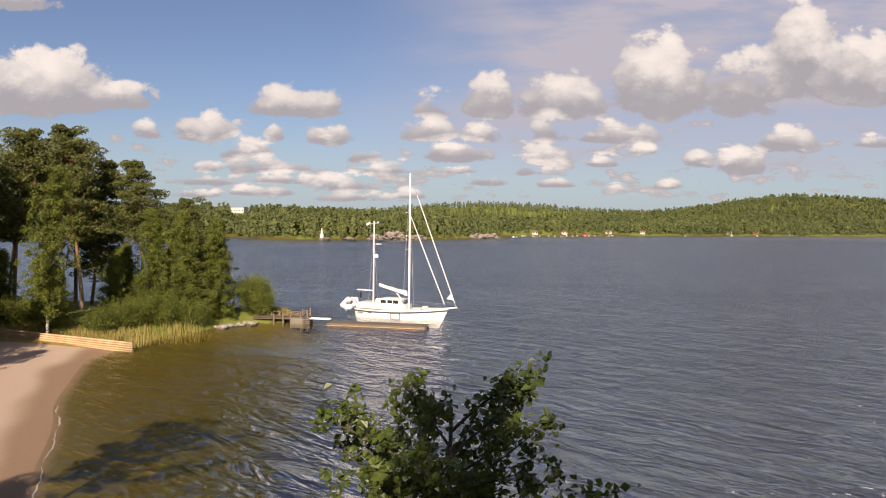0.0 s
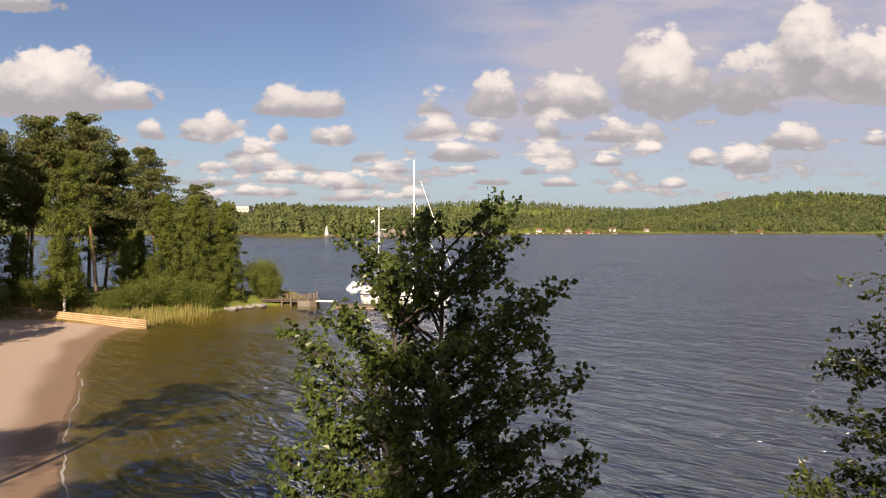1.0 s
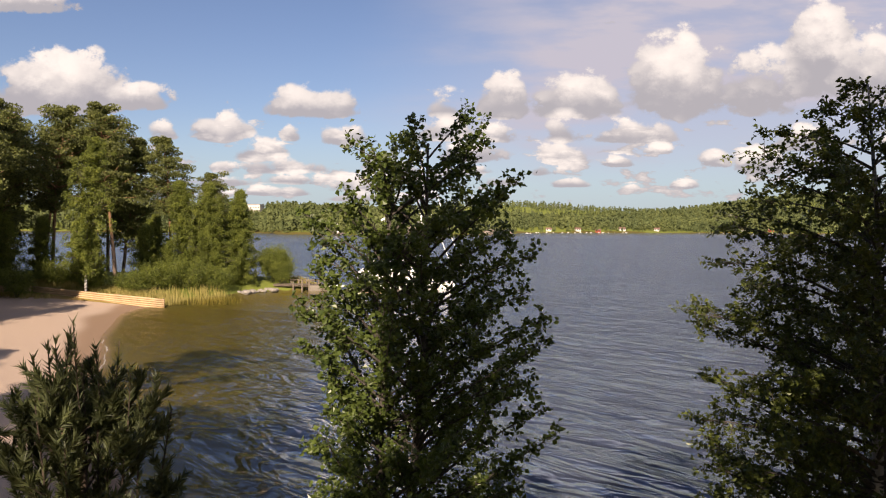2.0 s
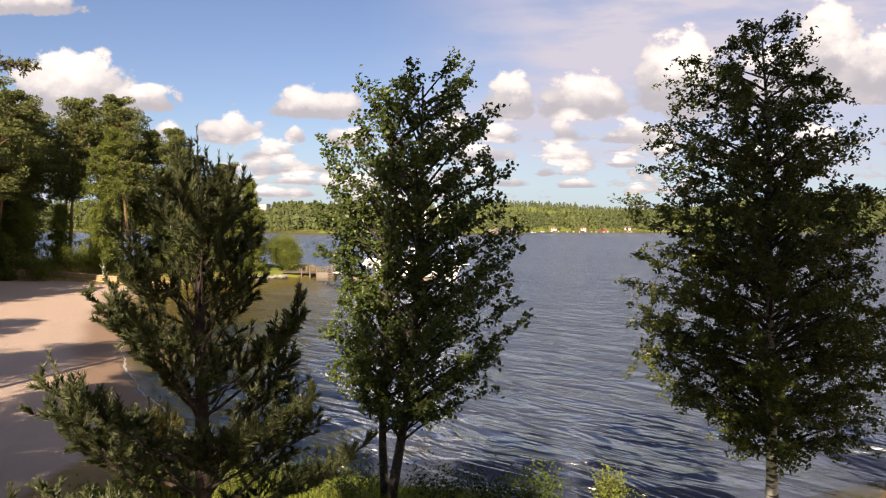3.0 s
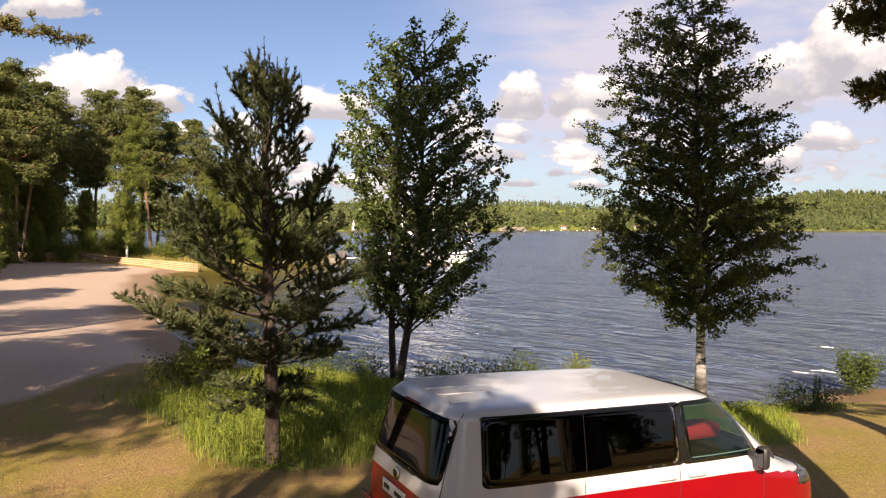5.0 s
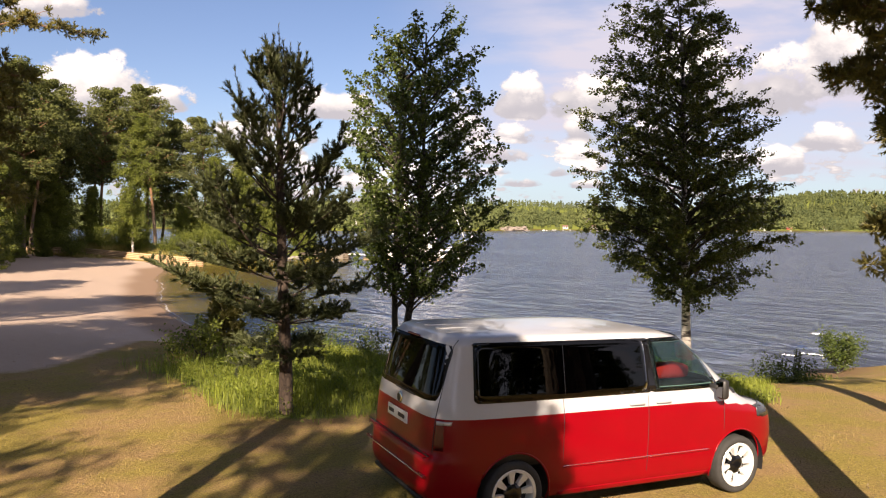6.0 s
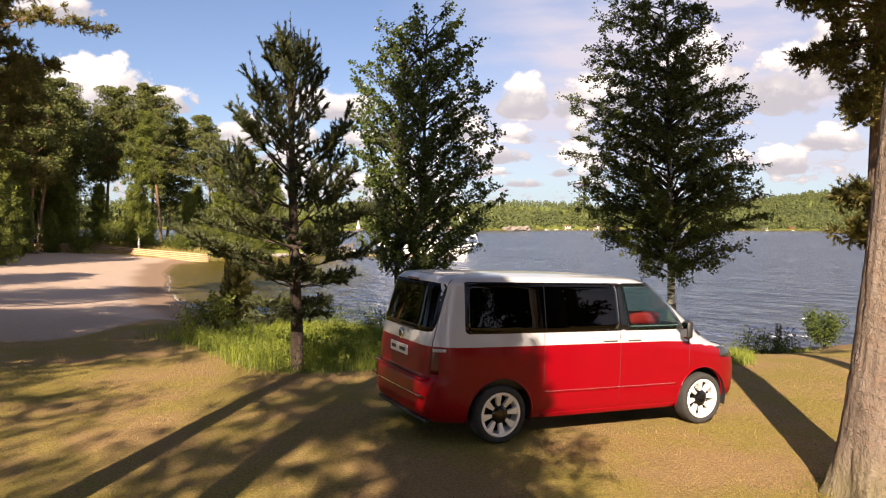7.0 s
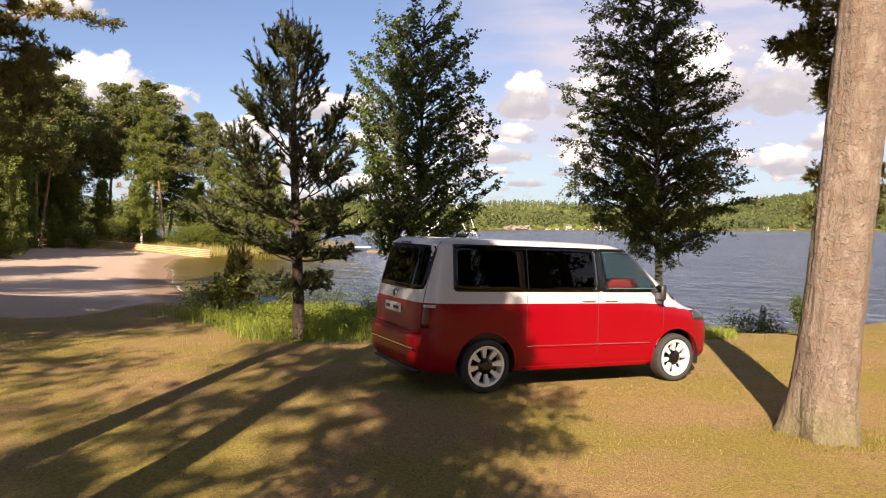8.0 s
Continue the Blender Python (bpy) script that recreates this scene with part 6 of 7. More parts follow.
    for y in (-1.6, 1.6):
        spar(ketch, "shroud", (0.9, y, 1.5), (0.93, y * 0.55, 8.4), 0.014, 0.014, M_WIRE, sides=5)
        spar(ketch, "shroud", (0.93, y * 0.55, 8.4), (1.05, 0, 15.6), 0.014, 0.014, M_WIRE, sides=5)
        spar(ketch, "shroud", (-3.6, y * 0.8, 1.5), (-3.5, 0, 10.8), 0.012, 0.012, M_WIRE, sides=5)
        for x in (-5.2, -3.6, -1.9, -0.2, 1.5, 3.1, 4.5):
            hw = 1.68 * (0.62 + 0.38 * min(1, (x + 5.5) / 4.6)) * (1 if x < -0.9 else max(0.05, 1 - ((x + 0.9) / 6.8) ** 2.4))
            spar(ketch, "stanchion", (x, math.copysign(hw, y), 1.45), (x, math.copysign(hw, y), 2.2), 0.018, 0.018, M_CHROME, sides=5)
        pts = []
        for x in np.linspace(-5.2, 4.5, 20):
            hw = 1.68 * (0.62 + 0.38 * min(1, (x + 5.5) / 4.6)) * (1 if x < -0.9 else max(0.05, 1 - ((x + 0.9) / 6.8) ** 2.4))
            pts.append((x, math.copysign(hw, y), 2.2))
        g = Geo()
        g.tube(np.array(pts), np.full(20, 0.012), 4)
        part("guard_wire", g.mesh("guard_wire", M_WIRE), ketch)
    g = Geo()
    g.tube(np.array([(4.5, -0.75, 2.25), (5.6, -0.35, 2.45), (6.5, 0, 2.5), (5.6, 0.35, 2.45), (4.5, 0.75, 2.25)]), np.full(5, 0.025), 6)
    part("pulpit", g.mesh("pulpit", M_CHROME, True), ketch)
    # Boarding step on the flank, and marks on the quarter.
    for a, b in (((-0.5, 0.5), (0.6, 0.5)), ((-0.5, 1.15), (0.6, 1.15)), ((-0.5, 0.5), (-0.5, 1.15)), ((0.6, 0.5), (0.6, 1.15))):
        spar(ketch, "boarding_step", (a[0], -1.76, a[1]), (b[0], -1.76, b[1]), 0.03, 0.03, M_BLACK, sides=6)
    for x, wd in ((-4.55, 0.8), (-3.3, 0.45)):
        part("name_bar", boxed((x, -1.44 - 0.06 * (x + 4.5), 1.02), (wd, 0.03, 0.09), 0, pose(0, 0, 0, 0, 0, -6)).mesh("name_bar", M_NAVY), ketch)
    # Dinghy slung from stern davits, and the steering vane.
    for y in (-0.8, 0.8):
        g = Geo()
        g.tube(np.array([(-5.2, y, 1.4), (-5.4, y, 2.2), (-6.0, y, 2.55), (-6.7, y, 2.5)]), np.full(4, 0.04), 6)
        part("davit", g.mesh("davit", M_CHROME, True), ketch)
    a = np.linspace(0, 2 * np.pi, 33)
    g = Geo()
    g.tube(np.stack([-6.6 + 0.55 * np.sin(a), 1.3 * np.cos(a), 1.85 + 0.3 * np.cos(a) - 0.2 * np.sin(a)], -1), 0.3 + 0.06 * np.cos(5 * a) + 0.05 * np.sin(9 * a), 10)
    dinghy = part("dinghy", g.mesh("dinghy", M_CANVAS, True), ketch, "white inflatable dinghy slung at the stern")
    part("dinghy_floor", boxed((-6.6, 0, 1.55), (1.0, 2.1, 0.1), 0.03).mesh("dinghy_floor", M_DECK), dinghy)
    part("outboard", boxed((-6.85, -0.5, 1.25), (0.28, 0.25, 0.6), 0.06).mesh("outboard", M_CANVAS, True), ketch)
    part("steering_vane", boxed((-5.45, 0.4, 2.85), (0.1, 0.5, 0.75), 0.03).mesh("steering_vane", M_NAVY), ketch)
    return ketch


ketch = build_ketch()
ketch.matrix_basis = pose(-5.07, 89.5, WATER_Z - 0.48, 0, 0, -21)
ketch.scale = (1.097, 1.097, 1.097)

# The pontoon beside it: two floats, a frame and deck boards.
pontoon = thing("pontoon", "floating timber pontoon beside the sailing boat", "pontoon", (-7.3, 81.6, WATER_Z), -12.3)
for y in (-0.75, 0.75):
    part("float", boxed((0, y, -0.05), (11.4, 0.7, 0.4), 0.05).mesh("float", M_CONCRETE), pontoon)
part("fascia", boxed((0, -1.2, 0.06), (11.7, 0.06, 0.07), 0.01).mesh("fascia", M_PINE_LOG), pontoon, "pale timber side board")
part("fascia", boxed((0, 1.2, 0.06), (11.7, 0.06, 0.12), 0.01).mesh("fascia", M_PINE_LOG), pontoon)
board_me = boxed((0, 0, 0), (0.17, 2.4, 0.04), 0.006).mesh("board", M_TIMBER)
for k in range(62):
    b_ = new("board", board_me)
    b_.parent = pontoon
    b_.location = (-5.75 + k * 0.1885, 0, 0.3)
part("rubbing_board", boxed((0, -1.19, 0.2), (11.7, 0.05, 0.2), 0.01).mesh("rubbing_board", M_TIMBER), pontoon, "dark weathered side board")
part("end_fender", boxed((5.9, -0.6, 0.1), (0.4, 0.8, 0.4), 0.1).mesh("end_fender", M_BLACK, True), pontoon)

# The jetty on its stone and timber cribs.
jetty = thing("jetty", "weathered timber jetty with a stone pier at the point", "jetty", (-18.8, 84.0, 0), -2)
plank_me = boxed((0, 0, 0), (0.19, 1.7, 0.05), 0.006).mesh("plank", M_TIMBER)
for k in range(34):
    b_ = new("plank", plank_me)
    b_.parent = jetty
    b_.matrix_basis = pose(-3.4 + k * 0.203, 0.03 * math.sin(k * 7.3), -0.9 + 0.004 * math.sin(k * 3.1), 0, 0, 0.6 * math.sin(k * 5.1))
for y in (-0.6, 0.6):
    part("beam", boxed((0, y, -1.03), (6.9, 0.16, 0.2), 0.02).mesh("beam", M_TIMBER), jetty)
part("pier", boxed((1.9, -0.1, -1.55), (1.5, 1.9, 1.2), 0.14).mesh("pier", M_CONCRETE, True), jetty, "pale stone pier block")
for x, y, h in ((2.3, -0.8, 0.7), (3.1, -0.8, 0.9), (3.1, 0.8, 1.0), (2.2, 0.8, 0.8), (1.1, -0.8, 0.5), (0.4, 0.8, 0.55), (-0.6, 0.8, 0.6), (-1.6, 0.8, 0.5), (0.2, -0.8, 0.55), (-0.9, -0.8, 0.4), (2.7, 0.85, 0.75), (-2.4, 0.8, 0.55)):
    spar(jetty, "post", (x, y, -2.6), (x, y, -0.9 + h), 0.11, 0.1, M_TIMBER)
for k in range(5):
    part("crib_log", boxed((2.95, 0, -2.1 + k * 0.24), (0.9, 2.0, 0.2), 0.07).mesh("crib_log", M_TIMBER, True), jetty)
for a, b in (((2.2, 0.8, -0.3), (3.1, 0.8, -0.25)), ((2.3, -0.8, -0.35), (3.1, -0.8, -0.2)), ((0.4, 0.8, -0.4), (2.2, 0.8, -0.35)), ((-2.4, 0.8, -0.42), (0.4, 0.8, -0.4)), ((0.2, -0.8, -0.45), (2.3, -0.8, -0.3)), ((2.2, 0.8, -0.6), (3.1, 0.8, -0.58))):
    spar(jetty, "rail", a, b, 0.05, 0.05, M_TIMBER)
gangway = thing("gangway", "narrow grey gangway from jetty to pontoon", "gangway", (-14.3, 83.2, -1.05), -13)
part("walkway", boxed((0, 0, 0), (2.6, 0.7, 0.08), 0.02).mesh("walkway", M_DECK), gangway)
for y in (-0.33, 0.33):
    spar(gangway, "side_rail", (-1.3, y, 0.08), (1.3, y, 0.08), 0.03, 0.03, M_MAST)

# The log wall that closes the beach.
def log_wall(x0, y0, z0, x1, y1, z1, logs, thick):
    wall = thing("log_wall", "low wall of stacked pale peeled logs beside the beach", "wall", group="log walls")
    for k in range(logs):
        g = Geo()
        s = np.linspace(0, 1, 9)
        drop = thick * 1.0 * (k + 0.5)
        pts = np.stack([x0 + (x1 - x0) * s, y0 + (y1 - y0) * s, z0 + (z1 - z0) * s - drop + 0.01 * np.sin(9 * s + k)], -1)
        g.tube(pts, np.full(9, thick * 0.485) * (1 + 0.04 * np.sin(7 * s + k * 2)), 10)
        g.f.append([int(v) for v in range(10)][::-1])
        part("log", g.mesh("log", M_PINE_LOG, True), wall)
    for s in (0.0, 0.33, 0.66):
        x, y, z = x0 + (x1 - x0) * (s + 0.01), y0 + (y1 - y0) * s + 0.14, z0 + (z1 - z0) * s
        spar(wall, "stake", (x, y, z - 1.4), (x, y, z + 0.05), 0.09, 0.08, M_TIMBER)
    return wall


log_wall(-28.3, 63.9, -0.84, -42.8, 66.2, 0.12, 5, 0.2)
log_wall(-43.1, 66.3, 0.16, -55, 63.0, 0.4, 5, 0.2)


# Boulders along the point.
def boulder(rng, size):
    b = bmesh.new()
    bmesh.ops.create_icosphere(b, subdivisions=2, radius=0.5)
    off = Vector(rng.uniform(-50, 50, 3))
    for v in b.verts:
        v.co = Vector((v.co.x * size[0], v.co.y * size[1], v.co.z * size[2])) * (1 + 0.35 * noise.noise(v.co * 2.2 + off))
    me = bpy.data.meshes.new("boulder")
    b.to_mesh(me)
    b.free()
    me.materials.append(M_STONE)
    return me


rng = np.random.default_rng(9)
for k in range(20):
    s = k / 19
    x, y = -25.2 + 3.6 * s + rng.normal(0, 0.25), 79.2 + 4.3 * s + rng.normal(0, 0.35)
    sz = rng.uniform(0.3, 0.8)
    ob = new("boulder", boulder(rng, (sz * 1.3, sz, sz * 0.8)))
    ob.matrix_basis = pose(x, y, WATER_Z + 0.1, 0, 0, rng.uniform(0, 360))
    tagged(ob, "pale grey granite boulder at the water's edge", "boulder", "boulders on the point")

# ---- grass, reeds and shrubs ----
def blades(rng, x, y, height, width, lean=0.35):
    """Bent blades, two segments each, rooted on the ground."""
    n = len(x)
    z = ground_z(x, y)
    root = np.stack([x, y, z - 0.02], -1)
    az = rng.uniform(0, 2 * np.pi, n)
    side = np.stack([np.cos(az), np.sin(az), np.zeros(n)], -1)
    bend = np.stack([-np.sin(az), np.cos(az), np.zeros(n)], -1) * (rng.normal(0, lean, n) * height)[:, None]
    up = np.array((0, 0, 1.0)) * height[:, None]
    w_ = side * width
    mid, tip = root + up * 0.55 + bend * 0.3, root + up + bend
    g = Geo()
    i = np.arange(n)[:, None] * 5
    g.add(np.stack([root - w_, root + w_, mid - w_ * 0.8, mid + w_ * 0.8, tip], 1), np.concatenate([i + (0, 1, 3), i + (0, 3, 2), i + (2, 3, 4)]))
    return g


def scatter(rng, box, count, keep):
    x, y = rng.uniform(box[0], box[1], count), rng.uniform(box[2], box[3], count)
    ok = rng.uniform(0, 1, count) < keep(x, y)
    return x[ok], y[ok]


rng = np.random.default_rng(51)
x, y = scatter(rng, (-8, 11, -6, 9), 170000, lambda x, y: tall_grass_mask(x, y) * (0.6 + 0.4 * wobble(x, y, 0.9)))
h = rng.uniform(0.06, 0.32, len(x)) * (0.75 + 0.45 * wobble(x, y, 1.4, 3) + 0.25) * (1 - 0.3 * step(x, 3, 6))
tall_grass = new("tall_grass", blades(rng, x, y, np.maximum(h, 0.06), 0.0065, 0.5).mesh("tall_grass", M_GRASS))
tagged(tall_grass, "uncut green grass along the near bank", "grass", kind="stuff")
# Broad-leaved weeds among the grass.
x, y = scatter(rng, (-8, 9, -6, 8), 14000, lambda x, y: tall_grass_mask(x, y) * np.clip(0.25 + 0.45 * wobble(x, y, 0.8, 5) + 0.3 * wobble(x, y, 2.3, 4), 0, 1))
top = rng.uniform(0.12, 0.42, len(x)) * (1 - 0.35 * step(x, 3, 6))
g = Geo()
for f in np.linspace(0.25, 1.0, 7):
    at = np.stack([x, y, ground_z(x, y) + top * f], -1) + rng.normal(size=(len(x), 3)) * (0.05, 0.05, 0.03)
    g.leaves(at, 0.075, rng, 0.55, 0.5)
weeds = new("bank_weeds", g.mesh("bank_weeds", leafy("weed_leaf", (0.05, 0.08, 0.012), (0.25, 0.3, 0.045), 0.4, 0.55)))
tagged(weeds, "leafy green weeds among the bank grass", "weeds", kind="stuff")
# Short tufts scattered over the lawn, thicker in green patches.
x, y = scatter(rng, (-9, 12, -16, 5), 90000, lambda x, y: np.clip(0.28 + 0.5 * wobble(x, y, 1.7, 1) + 0.35 * wobble(x, y, 0.5, 2), 0.03, 1) * (inside_distance(SHORE, x, y) > 1) * (1 - tall_grass_mask(x, y)) * (1 - step(-7.4 - x, -1, 0.5) * step(y, -2.9, -0.9)))
lawn_grass = new("lawn_grass", blades(rng, x, y, rng.uniform(0.015, 0.06, len(x)), 0.005, 0.6).mesh("lawn_grass", leafy("dry_lawn", (0.11, 0.075, 0.024), (0.36, 0.26, 0.085), 0.3, 0.7)))
tagged(lawn_grass, "short dry grass tufts on the lawn", "grass", kind="stuff")
# Longer grass left standing round the great pine's foot.
a_ = rng.uniform(0, 2 * np.pi, 3200)
d_ = 0.38 + np.abs(rng.normal(0, 0.3, 3200))
x, y = BIG_AT[0] + d_ * np.cos(a_), BIG_AT[1] + d_ * np.sin(a_)
foot_grass = new("foot_grass", blades(rng, x, y, rng.uniform(0.02, 0.075, len(x)) * np.clip(1.5 - d_, 0.3, 1), 0.004, 0.6).mesh("foot_grass", leafy("foot_grass_blade", (0.08, 0.08, 0.014), (0.3, 0.27, 0.06), 0.35, 0.6)))
tagged(foot_grass, "fresh green grass round the foot of the pine", "grass", kind="stuff")
# Needles, cones and leaves lying about.
litter = Geo()
x, y = scatter(rng, (-8, 10, -16, 2), 7000, lambda x, y: np.full(x.shape, 0.8))
litter.leaves(np.stack([x, y, ground_z(x, y) + 0.012], -1), 0.036, rng, 0.92, 0.45)
ob = new("leaf_litter", litter.mesh("leaf_litter", leafy("litter", (0.05, 0.03, 0.018), (0.3, 0.22, 0.13), 0.1, 0.8)))
tagged(ob, "fallen leaves and cone scales on the lawn", "litter", kind="stuff")
# Reeds by the log wall and on the point.
def reed_bed(box, count, keep, low, high):
    x, y = scatter(rng, box, count, keep)
    g = blades(rng, x, y, rng.uniform(low, high, len(x)), 0.022, 0.2)
    return tagged(new("reeds", g.mesh("reeds", M_REED)), "yellow-green reeds along the lake edge", "reeds", kind="stuff")


band = lambda x, y: (np.abs(inside_distance(SHORE, x, y) + 0.2) < 1.7) * 1.0
reed_bed((-32.5, -23, 65, 82), 11000, lambda x, y: band(x, y) * (y < 77) * np.clip(0.55 + 0.6 * wobble(x, y, 1.3), 0, 1), 0.5, 1.15)
reed_bed((-23.5, -14.5, 82, 93), 9000, lambda x, y: band(x, y) * (y > 85), 0.6, 1.3)
reed_bed((-47, -31, 66.6, 69), 7000, lambda x, y: np.full(x.shape, 0.7), 0.4, 0.9)
reed_bed((-47, -39, 60, 66), 3000, lambda x, y: np.full(x.shape, 0.5) * (np.hypot((x + 43) / 3.4, (y - 64) / 1.4) < 1), 0.25, 0.6)


def shrub(name, label, at, height, radius, count, size, mat, seed, stems=7):
    r = np.random.default_rng(seed)
    wood, leaf = Geo(), Geo()
    for k in range(stems):
        az = k * 2.4 + r.uniform(-0.5, 0.5)
        d = (math.cos(az) * radius, math.sin(az) * radius, height * r.uniform(0.7, 1.05))
        b = curve_points((0, 0, -0.05), d, np.linalg.norm(d), 5, r, (0, 0, 0.2), 0.1)
        wood.tube(b, np.linspace(0.018, 0.004, 6) * (0.5 + height / 2), 4, False)
        m = count // stems
        j = r.uniform(0.3, 1.0, m) * 5
        p = np.stack([np.interp(j, range(6), b[:, c]) for c in range(3)], 1) + r.normal(size=(m, 3)) * radius * 0.26
        p[:, 2] = np.maximum(p[:, 2], 0.02)
        leaf.leaves(p, size, r, 0.4)
    t = thing(name, label, "shrub", (at[0], at[1], float(ground_z(*at))), group="shrubs on the bank")
    part("branchwork", wood.mesh("branchwork", M_ALDER_BARK), t)
    part("foliage", leaf.mesh("foliage", mat), t)
    return t


for k, (x, y, hgt, rad, cnt, sz) in enumerate(((-5.05, 1.4, 1.2, 0.3, 700, 0.1), (-5.9, 1.9, 0.6, 0.4, 450, 0.09), (-4.02, 4.11, 1.0, 0.5, 700, 0.08), (-2.68, 4.43, 0.7, 0.6, 700, 0.08),
                                             (-1.44, 4.27, 0.65, 0.7, 800, 0.08), (0.52, 4.35, 0.75, 0.6, 800, 0.08), (1.65, 4.27, 0.7, 0.6, 800, 0.08), (2.58, 3.95, 0.95, 0.5, 900, 0.09),
                                             (9.27, 2.54, 0.38, 0.7, 1700, 0.07), (9.58, 2.77, 0.85, 0.12, 160, 0.06), (12.57, 6.63, 1.25, 0.5, 2400, 0.09), (4.63, 3.17, 0.6, 0.5, 500, 0.08))):
    shrub("shrub", "low leafy green shrub on the lake bank", (x, y), hgt, rad, cnt, sz, M_FAR_LEAF if k < 3 else M_ALDER, 100 + k)
# A sapling pine stands in the grass by the beach.
rng = np.random.default_rng(71)
sap_line = np.array([(0, 0, -0.1), (0.01, 0, 0.4), (0.0, 0.01, 0.8), (0.02, 0, 1.15), (0.01, 0, 1.42), (0.01, 0, 1.6)])
stem, wood, leaf = candle_pine(rng, sap_line, np.linspace(0.022, 0.006, 6), np.arange(0.3, 1.3, 0.19), lambda z, az: 0.5 - 0.26 * z, 6)
sapling = thing("pine_sapling", "small pale green pine sapling in the bank grass", "tree", (-5.2, 3.4, float(ground_z(-5.2, 3.4))))
part("trunk", stem.mesh("trunk", M_ALDER_BARK, True), sapling)
part("branchwork", wood.mesh("branchwork", M_ALDER_BARK), sapling)
part("crown", leaf.mesh("crown", M_BOUGH), sapling)
for k, (x, y, hgt, rad) in enumerate(((4.12, 4.03, 1.2, 0.35), (6.08, 1.44, 0.5, 0.35))):
    t = shrub("weed_clump", "tall pale green weeds on the bank", (x, y), hgt, rad, 1300, 0.06, M_GRASS, 140 + k, 12)
# Bushes at the foot of the wood.
for k, (x, y, hgt, rad, cnt) in enumerate(((-22.6, 85.2, 4.2, 1.6, 9000), (-21.6, 84.6, 3.2, 1.4, 5000), (-42.75, 63.29, 2.6, 1.4, 2600), (-33.99, 68.72, 2.0, 1.4, 2200), (-37.59, 67.94, 2.4, 1.5, 2400), (-32.45, 72.27, 2.6, 1.5, 2400), (-30.39, 75.02, 3.0, 1.8, 2600),
                                          (-27.4, 77.38, 2.6, 1.6, 2400), (-41.41, 68.33, 2.4, 1.6, 2400), (-45.17, 54.16, 2.0, 1.5, 2000), (-42.08, 44.72, 2.2, 1.6, 2200), (-38.99, 30.55, 2.2, 1.6, 2200))):
    shrub("bush", "rounded green bush at the wood's foot", (x, y), hgt, rad, int(cnt * 2.2), 0.15, M_FAR_LEAF, 180 + k, 13)

# ---- houses, boats and rocks on the far shore ----
M_HOUSE_WHITE = plain("house_white", (0.5, 0.48, 0.44), 0.8, 0, 0, 0.04, 2)
M_HOUSE_RED = plain("house_red", (0.3, 0.06, 0.04), 0.85, 0, 0, 0.1, 2)
M_ROOF = plain("roof_tile", (0.16, 0.09, 0.07), 0.8, 0, 0, 0.15, 3)
M_ROCK = bark("shore_rock", (0.1, 0.085, 0.072), (0.28, 0.235, 0.2), 0.9, 1.6, 1.0)


def house(name, label, x, y, z, size, turn, wall_mat, flat=False):
    h = thing(name, label, "house", (x, y, z), turn, group="houses on the far shore")
    wd, dp, ht = size
    part("wall", boxed((0, 0, ht / 2 - 1), (wd, dp, ht + 2), 0).mesh("wall", wall_mat), h)
    g = Geo()
    if flat:
        rounded_box(g, (0, 0, ht + 0.15), (wd + 0.6, dp + 0.6, 0.3), 0.05)
    else:
        a, b, r = wd / 2 + 0.4, dp / 2 + 0.5, ht + dp * 0.32
        g.add([(-a, -b, ht - 0.2), (a, -b, ht - 0.2), (a, b, ht - 0.2), (-a, b, ht - 0.2), (-a, 0, r), (a, 0, r)], [(0, 1, 5, 4), (2, 3, 4, 5)])
        g.f += [[g.n - 6 + k for k in f] for f in ((1, 2, 5), (3, 0, 4), (3, 2, 1, 0))]
    part("roof", g.mesh("roof", M_ROOF), h)
    for k in range(max(2, int(wd / 3))):
        wx = -wd / 2 + (k + 0.5) * wd / max(2, int(wd / 3))
        part("window", boxed((wx, -dp / 2 - 0.02, ht * 0.55), (1.2, 0.12, 1.3), 0).mesh("window", M_DARK_GLASS), h)
    return h


house("villa", "white flat-roofed villa among trees across the water", -216, 783, 18.6, (15, 10, 7.2), -10, M_HOUSE_WHITE, True)
for x, y, s, tn, mat, what in ((133.3, 801, (6, 4.5, 2.4), 20, M_HOUSE_WHITE, "white"), (158.2, 814, (5.5, 4.5, 2.2), -15, M_HOUSE_RED, "red"), (192.1, 848.7, (7, 5, 2.5), 10, M_HOUSE_WHITE, "white"),
                               (239.6, 874.7, (6, 5, 2.3), -20, M_HOUSE_WHITE, "white"), (359.3, 919.7, (7, 5, 2.5), 15, M_HOUSE_WHITE, "white"), (397.8, 931, (6, 4.5, 2.4), -8, M_HOUSE_RED, "red"), (449.7, 950, (7, 5, 2.5), 5, M_HOUSE_WHITE, "white"), (99.4, 783.7, (5.5, 4.5, 2.2), 0, M_HOUSE_WHITE, "white")):
    house("cottage", f"small {what} cottage by the far water", x, y, float(ground_z(x, y)), s, tn, mat)

# The light tower and flagpole on the near headland.
tower = thing("light_tower", "small white light tower on the headland", "tower", (-87, 532, float(ground_z(-87, 532))))
tower.scale = (1.15, 1.15, 1.25)
part("shaft", lathe([(1.25, -1.0), (1.2, 2.6), (0.75, 3.0), (0.7, 4.6), (0.85, 4.7), (0.85, 5.0), (0.0, 5.0)], 20, False).mesh("shaft", M_HOUSE_WHITE, True), tower)
part("lantern", lathe([(0.45, 5.0), (0.45, 6.0), (0.55, 6.05), (0.0, 6.6)], 16, False).mesh("lantern", M_HOUSE_WHITE, True), tower)
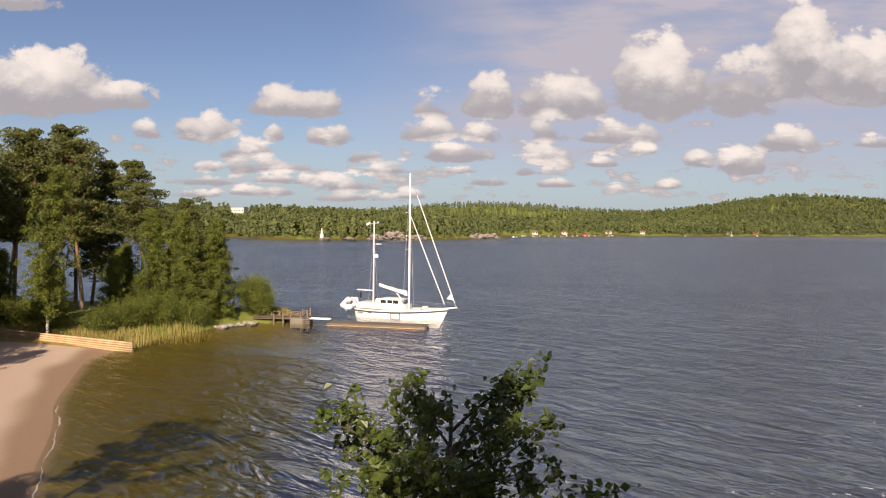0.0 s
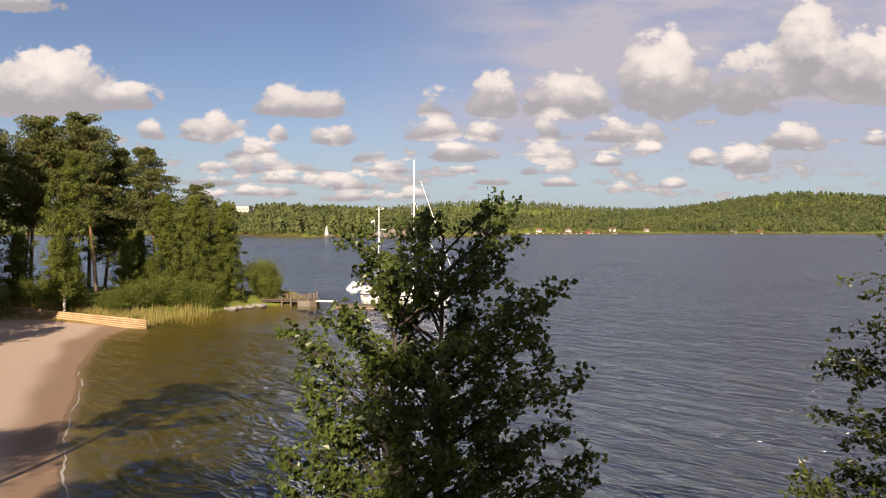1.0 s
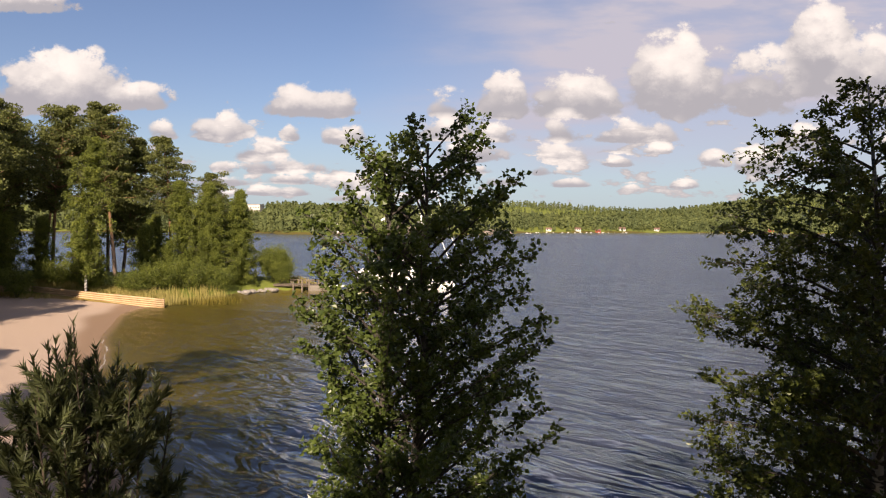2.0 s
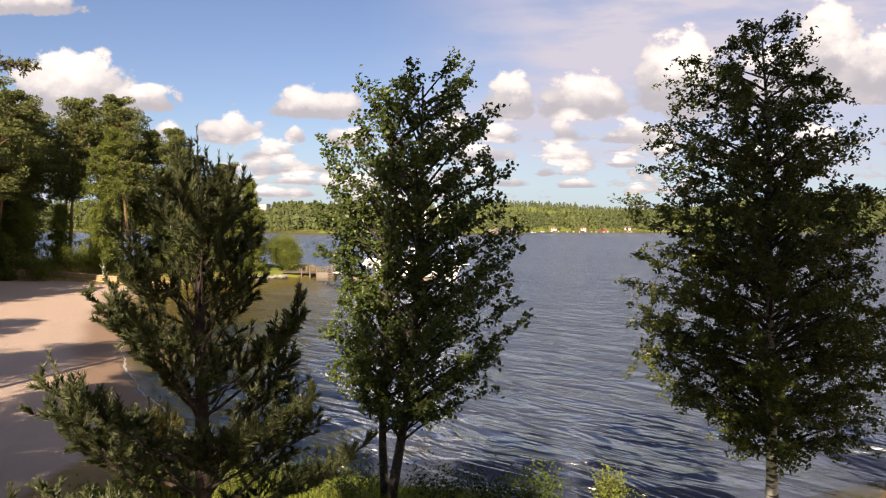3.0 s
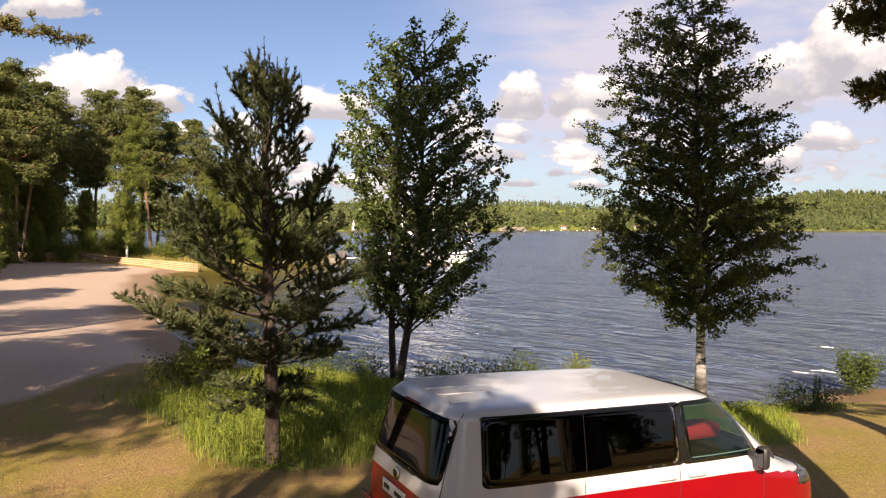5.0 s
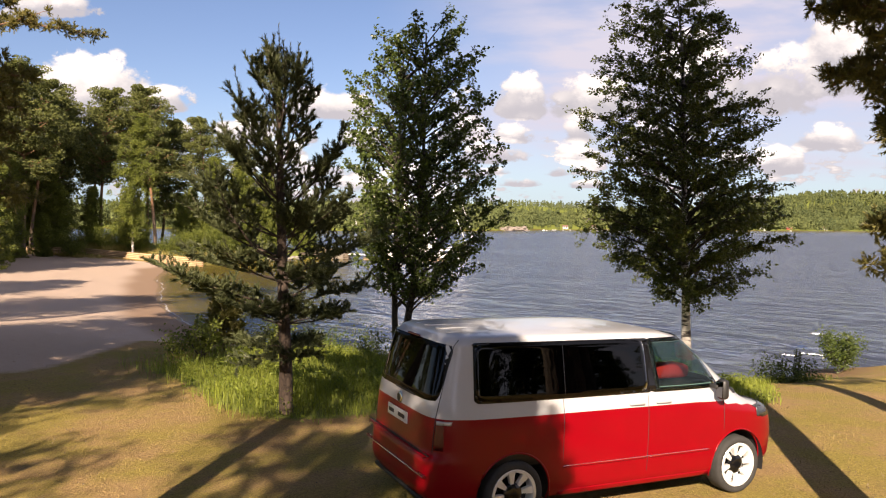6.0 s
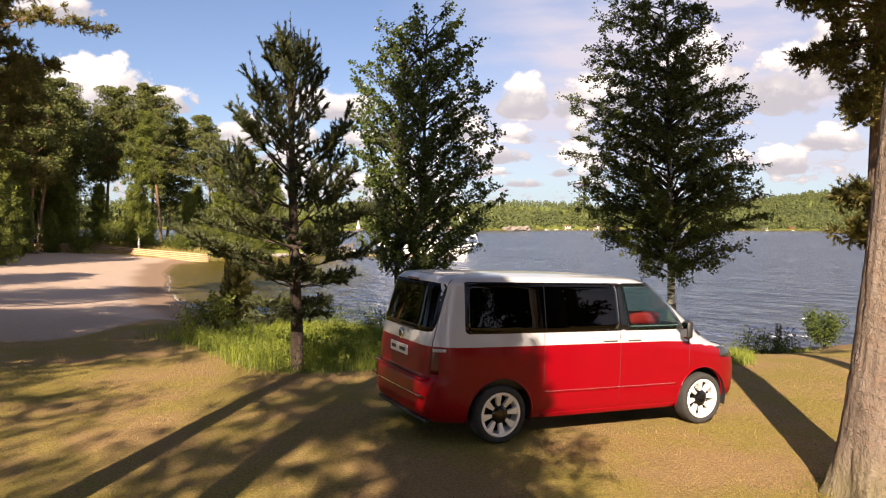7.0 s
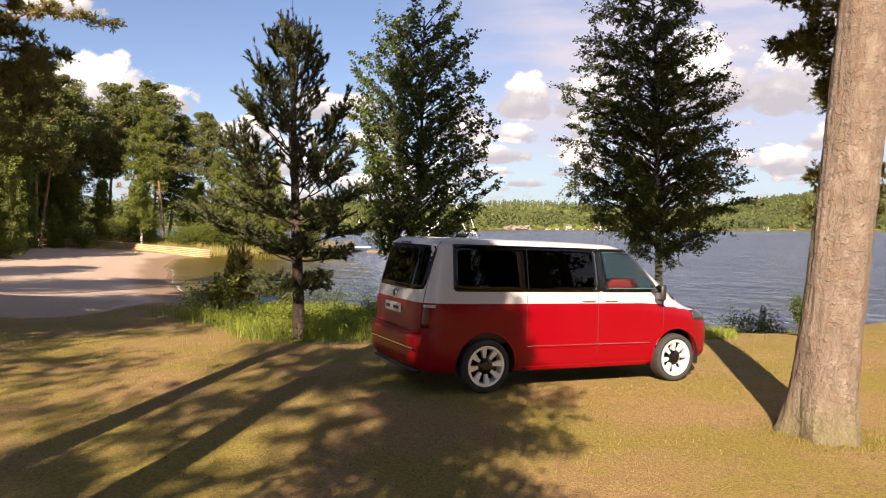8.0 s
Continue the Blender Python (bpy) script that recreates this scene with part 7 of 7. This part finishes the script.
pole = thing("flagpole", "white flagpole with a small flag on the headland", "flagpole", (-54, 553, float(ground_z(-54, 553))))
spar(pole, "pole", (0, 0, 0), (0, 0, 12), 0.14, 0.08, M_MAST)
g = Geo()
s = np.linspace(0, 1, 8)
P = np.stack([np.stack([-0.2 - 2.6 * s, 0.25 * np.sin(6 * s), np.full(8, z) - 1.3 * s], -1) for z in (11.6, 10.0)])
part("flag", skin(P, np.array((0, 0.02, 0))).mesh("flag", plain("flag_cloth", (0.6, 0.58, 0.6), 0.8)), pole)

# Bare rock at the headland's foot.
def outcrop(x, y, size, seed):
    b = bmesh.new()
    bmesh.ops.create_icosphere(b, subdivisions=4, radius=0.5)
    off = Vector((seed * 3.1, seed * 1.7, 0))
    for v in b.verts:
        p = v.co.copy()
        d = 1 + 0.55 * noise.fractal(p * 3.2 + off, 0.8, 2.0, 5) + 0.25 * noise.cell(p * 6 + off)
        v.co = Vector((p.x * size[0], p.y * size[1], p.z * size[2])) * d
    me = bpy.data.meshes.new("rock_outcrop")
    b.to_mesh(me)
    b.free()
    me.materials.append(M_ROCK)
    ob = new("rock_outcrop", me)
    ob.matrix_basis = pose(x, y, WATER_Z + size[2] * 0.12, 0, 0, seed * 40 % 360)
    tagged(ob, "bare pinkish granite outcrop at the water", "rock", "rocks on the headland")


for k, (x, y, s) in enumerate(((-67.8, 536.9, (10, 7, 2)), (-49.7, 547.3, (14, 10, 5.5)), (-36, 556, (18, 14, 8.5)), (-20, 566, (14, 10, 5)), (30, 628, (15, 12, 5)), (44, 645, (15, 12, 6)), (-84.7, 530, (8, 6, 2.5)))):
    outcrop(x, y, s, k + 1)
# Small craft at their moorings.
boat_hull = Geo()
xs = np.linspace(-1, 1, 12)
hw = 0.42 * np.maximum(1 - np.abs(np.maximum(xs, -0.6)) ** 2.2, 0.02)
rows = np.array([np.stack([xs * 3.2, hw * 2.6 * f, np.full(12, z)], -1) for f, z in ((0.6, -0.2), (1.0, 0.9))])
P = np.concatenate([rows * (1, -1, 1), rows[:, ::-1]], 1)
i = np.arange(48).reshape(2, 24)
boat_hull.add(P, np.stack([i[0], np.roll(i[0], -1), np.roll(i[1], -1), i[1]], -1))
boat_hull.f.append([int(k) for k in i[1]])
hull_me, cab_me = boat_hull.mesh("hull", M_HULL), boxed((-0.2, 0, 1.25), (2.2, 1.5, 0.9), 0.2).mesh("cabin", M_MAST, True)
first = None
rng = np.random.default_rng(13)
for k in range(22):
    u_ = 66 + k * 7.4 + rng.uniform(-2, 2) if k < 18 else 290 + (k - 18) * 32 + rng.uniform(-6, 6)
    y_ = np.interp(u_, FAR_SHORE[10:19, 0][np.argsort(FAR_SHORE[10:19, 0])], FAR_SHORE[10:19, 1][np.argsort(FAR_SHORE[10:19, 0])]) - rng.uniform(4, 16)
    m = pose(u_, y_, WATER_Z, 0, 0, rng.uniform(-60, 60)) @ Matrix.Scale(rng.uniform(0.5, 0.8), 4)
    if first is None:
        first = thing("motor_boat", "small white motor boat moored by the far shore", "boat", group="moored boats")
        part("hull", hull_me, first)
        part("cabin", cab_me, first)
        first.matrix_basis = m
    else:
        copy_thing(first, m)
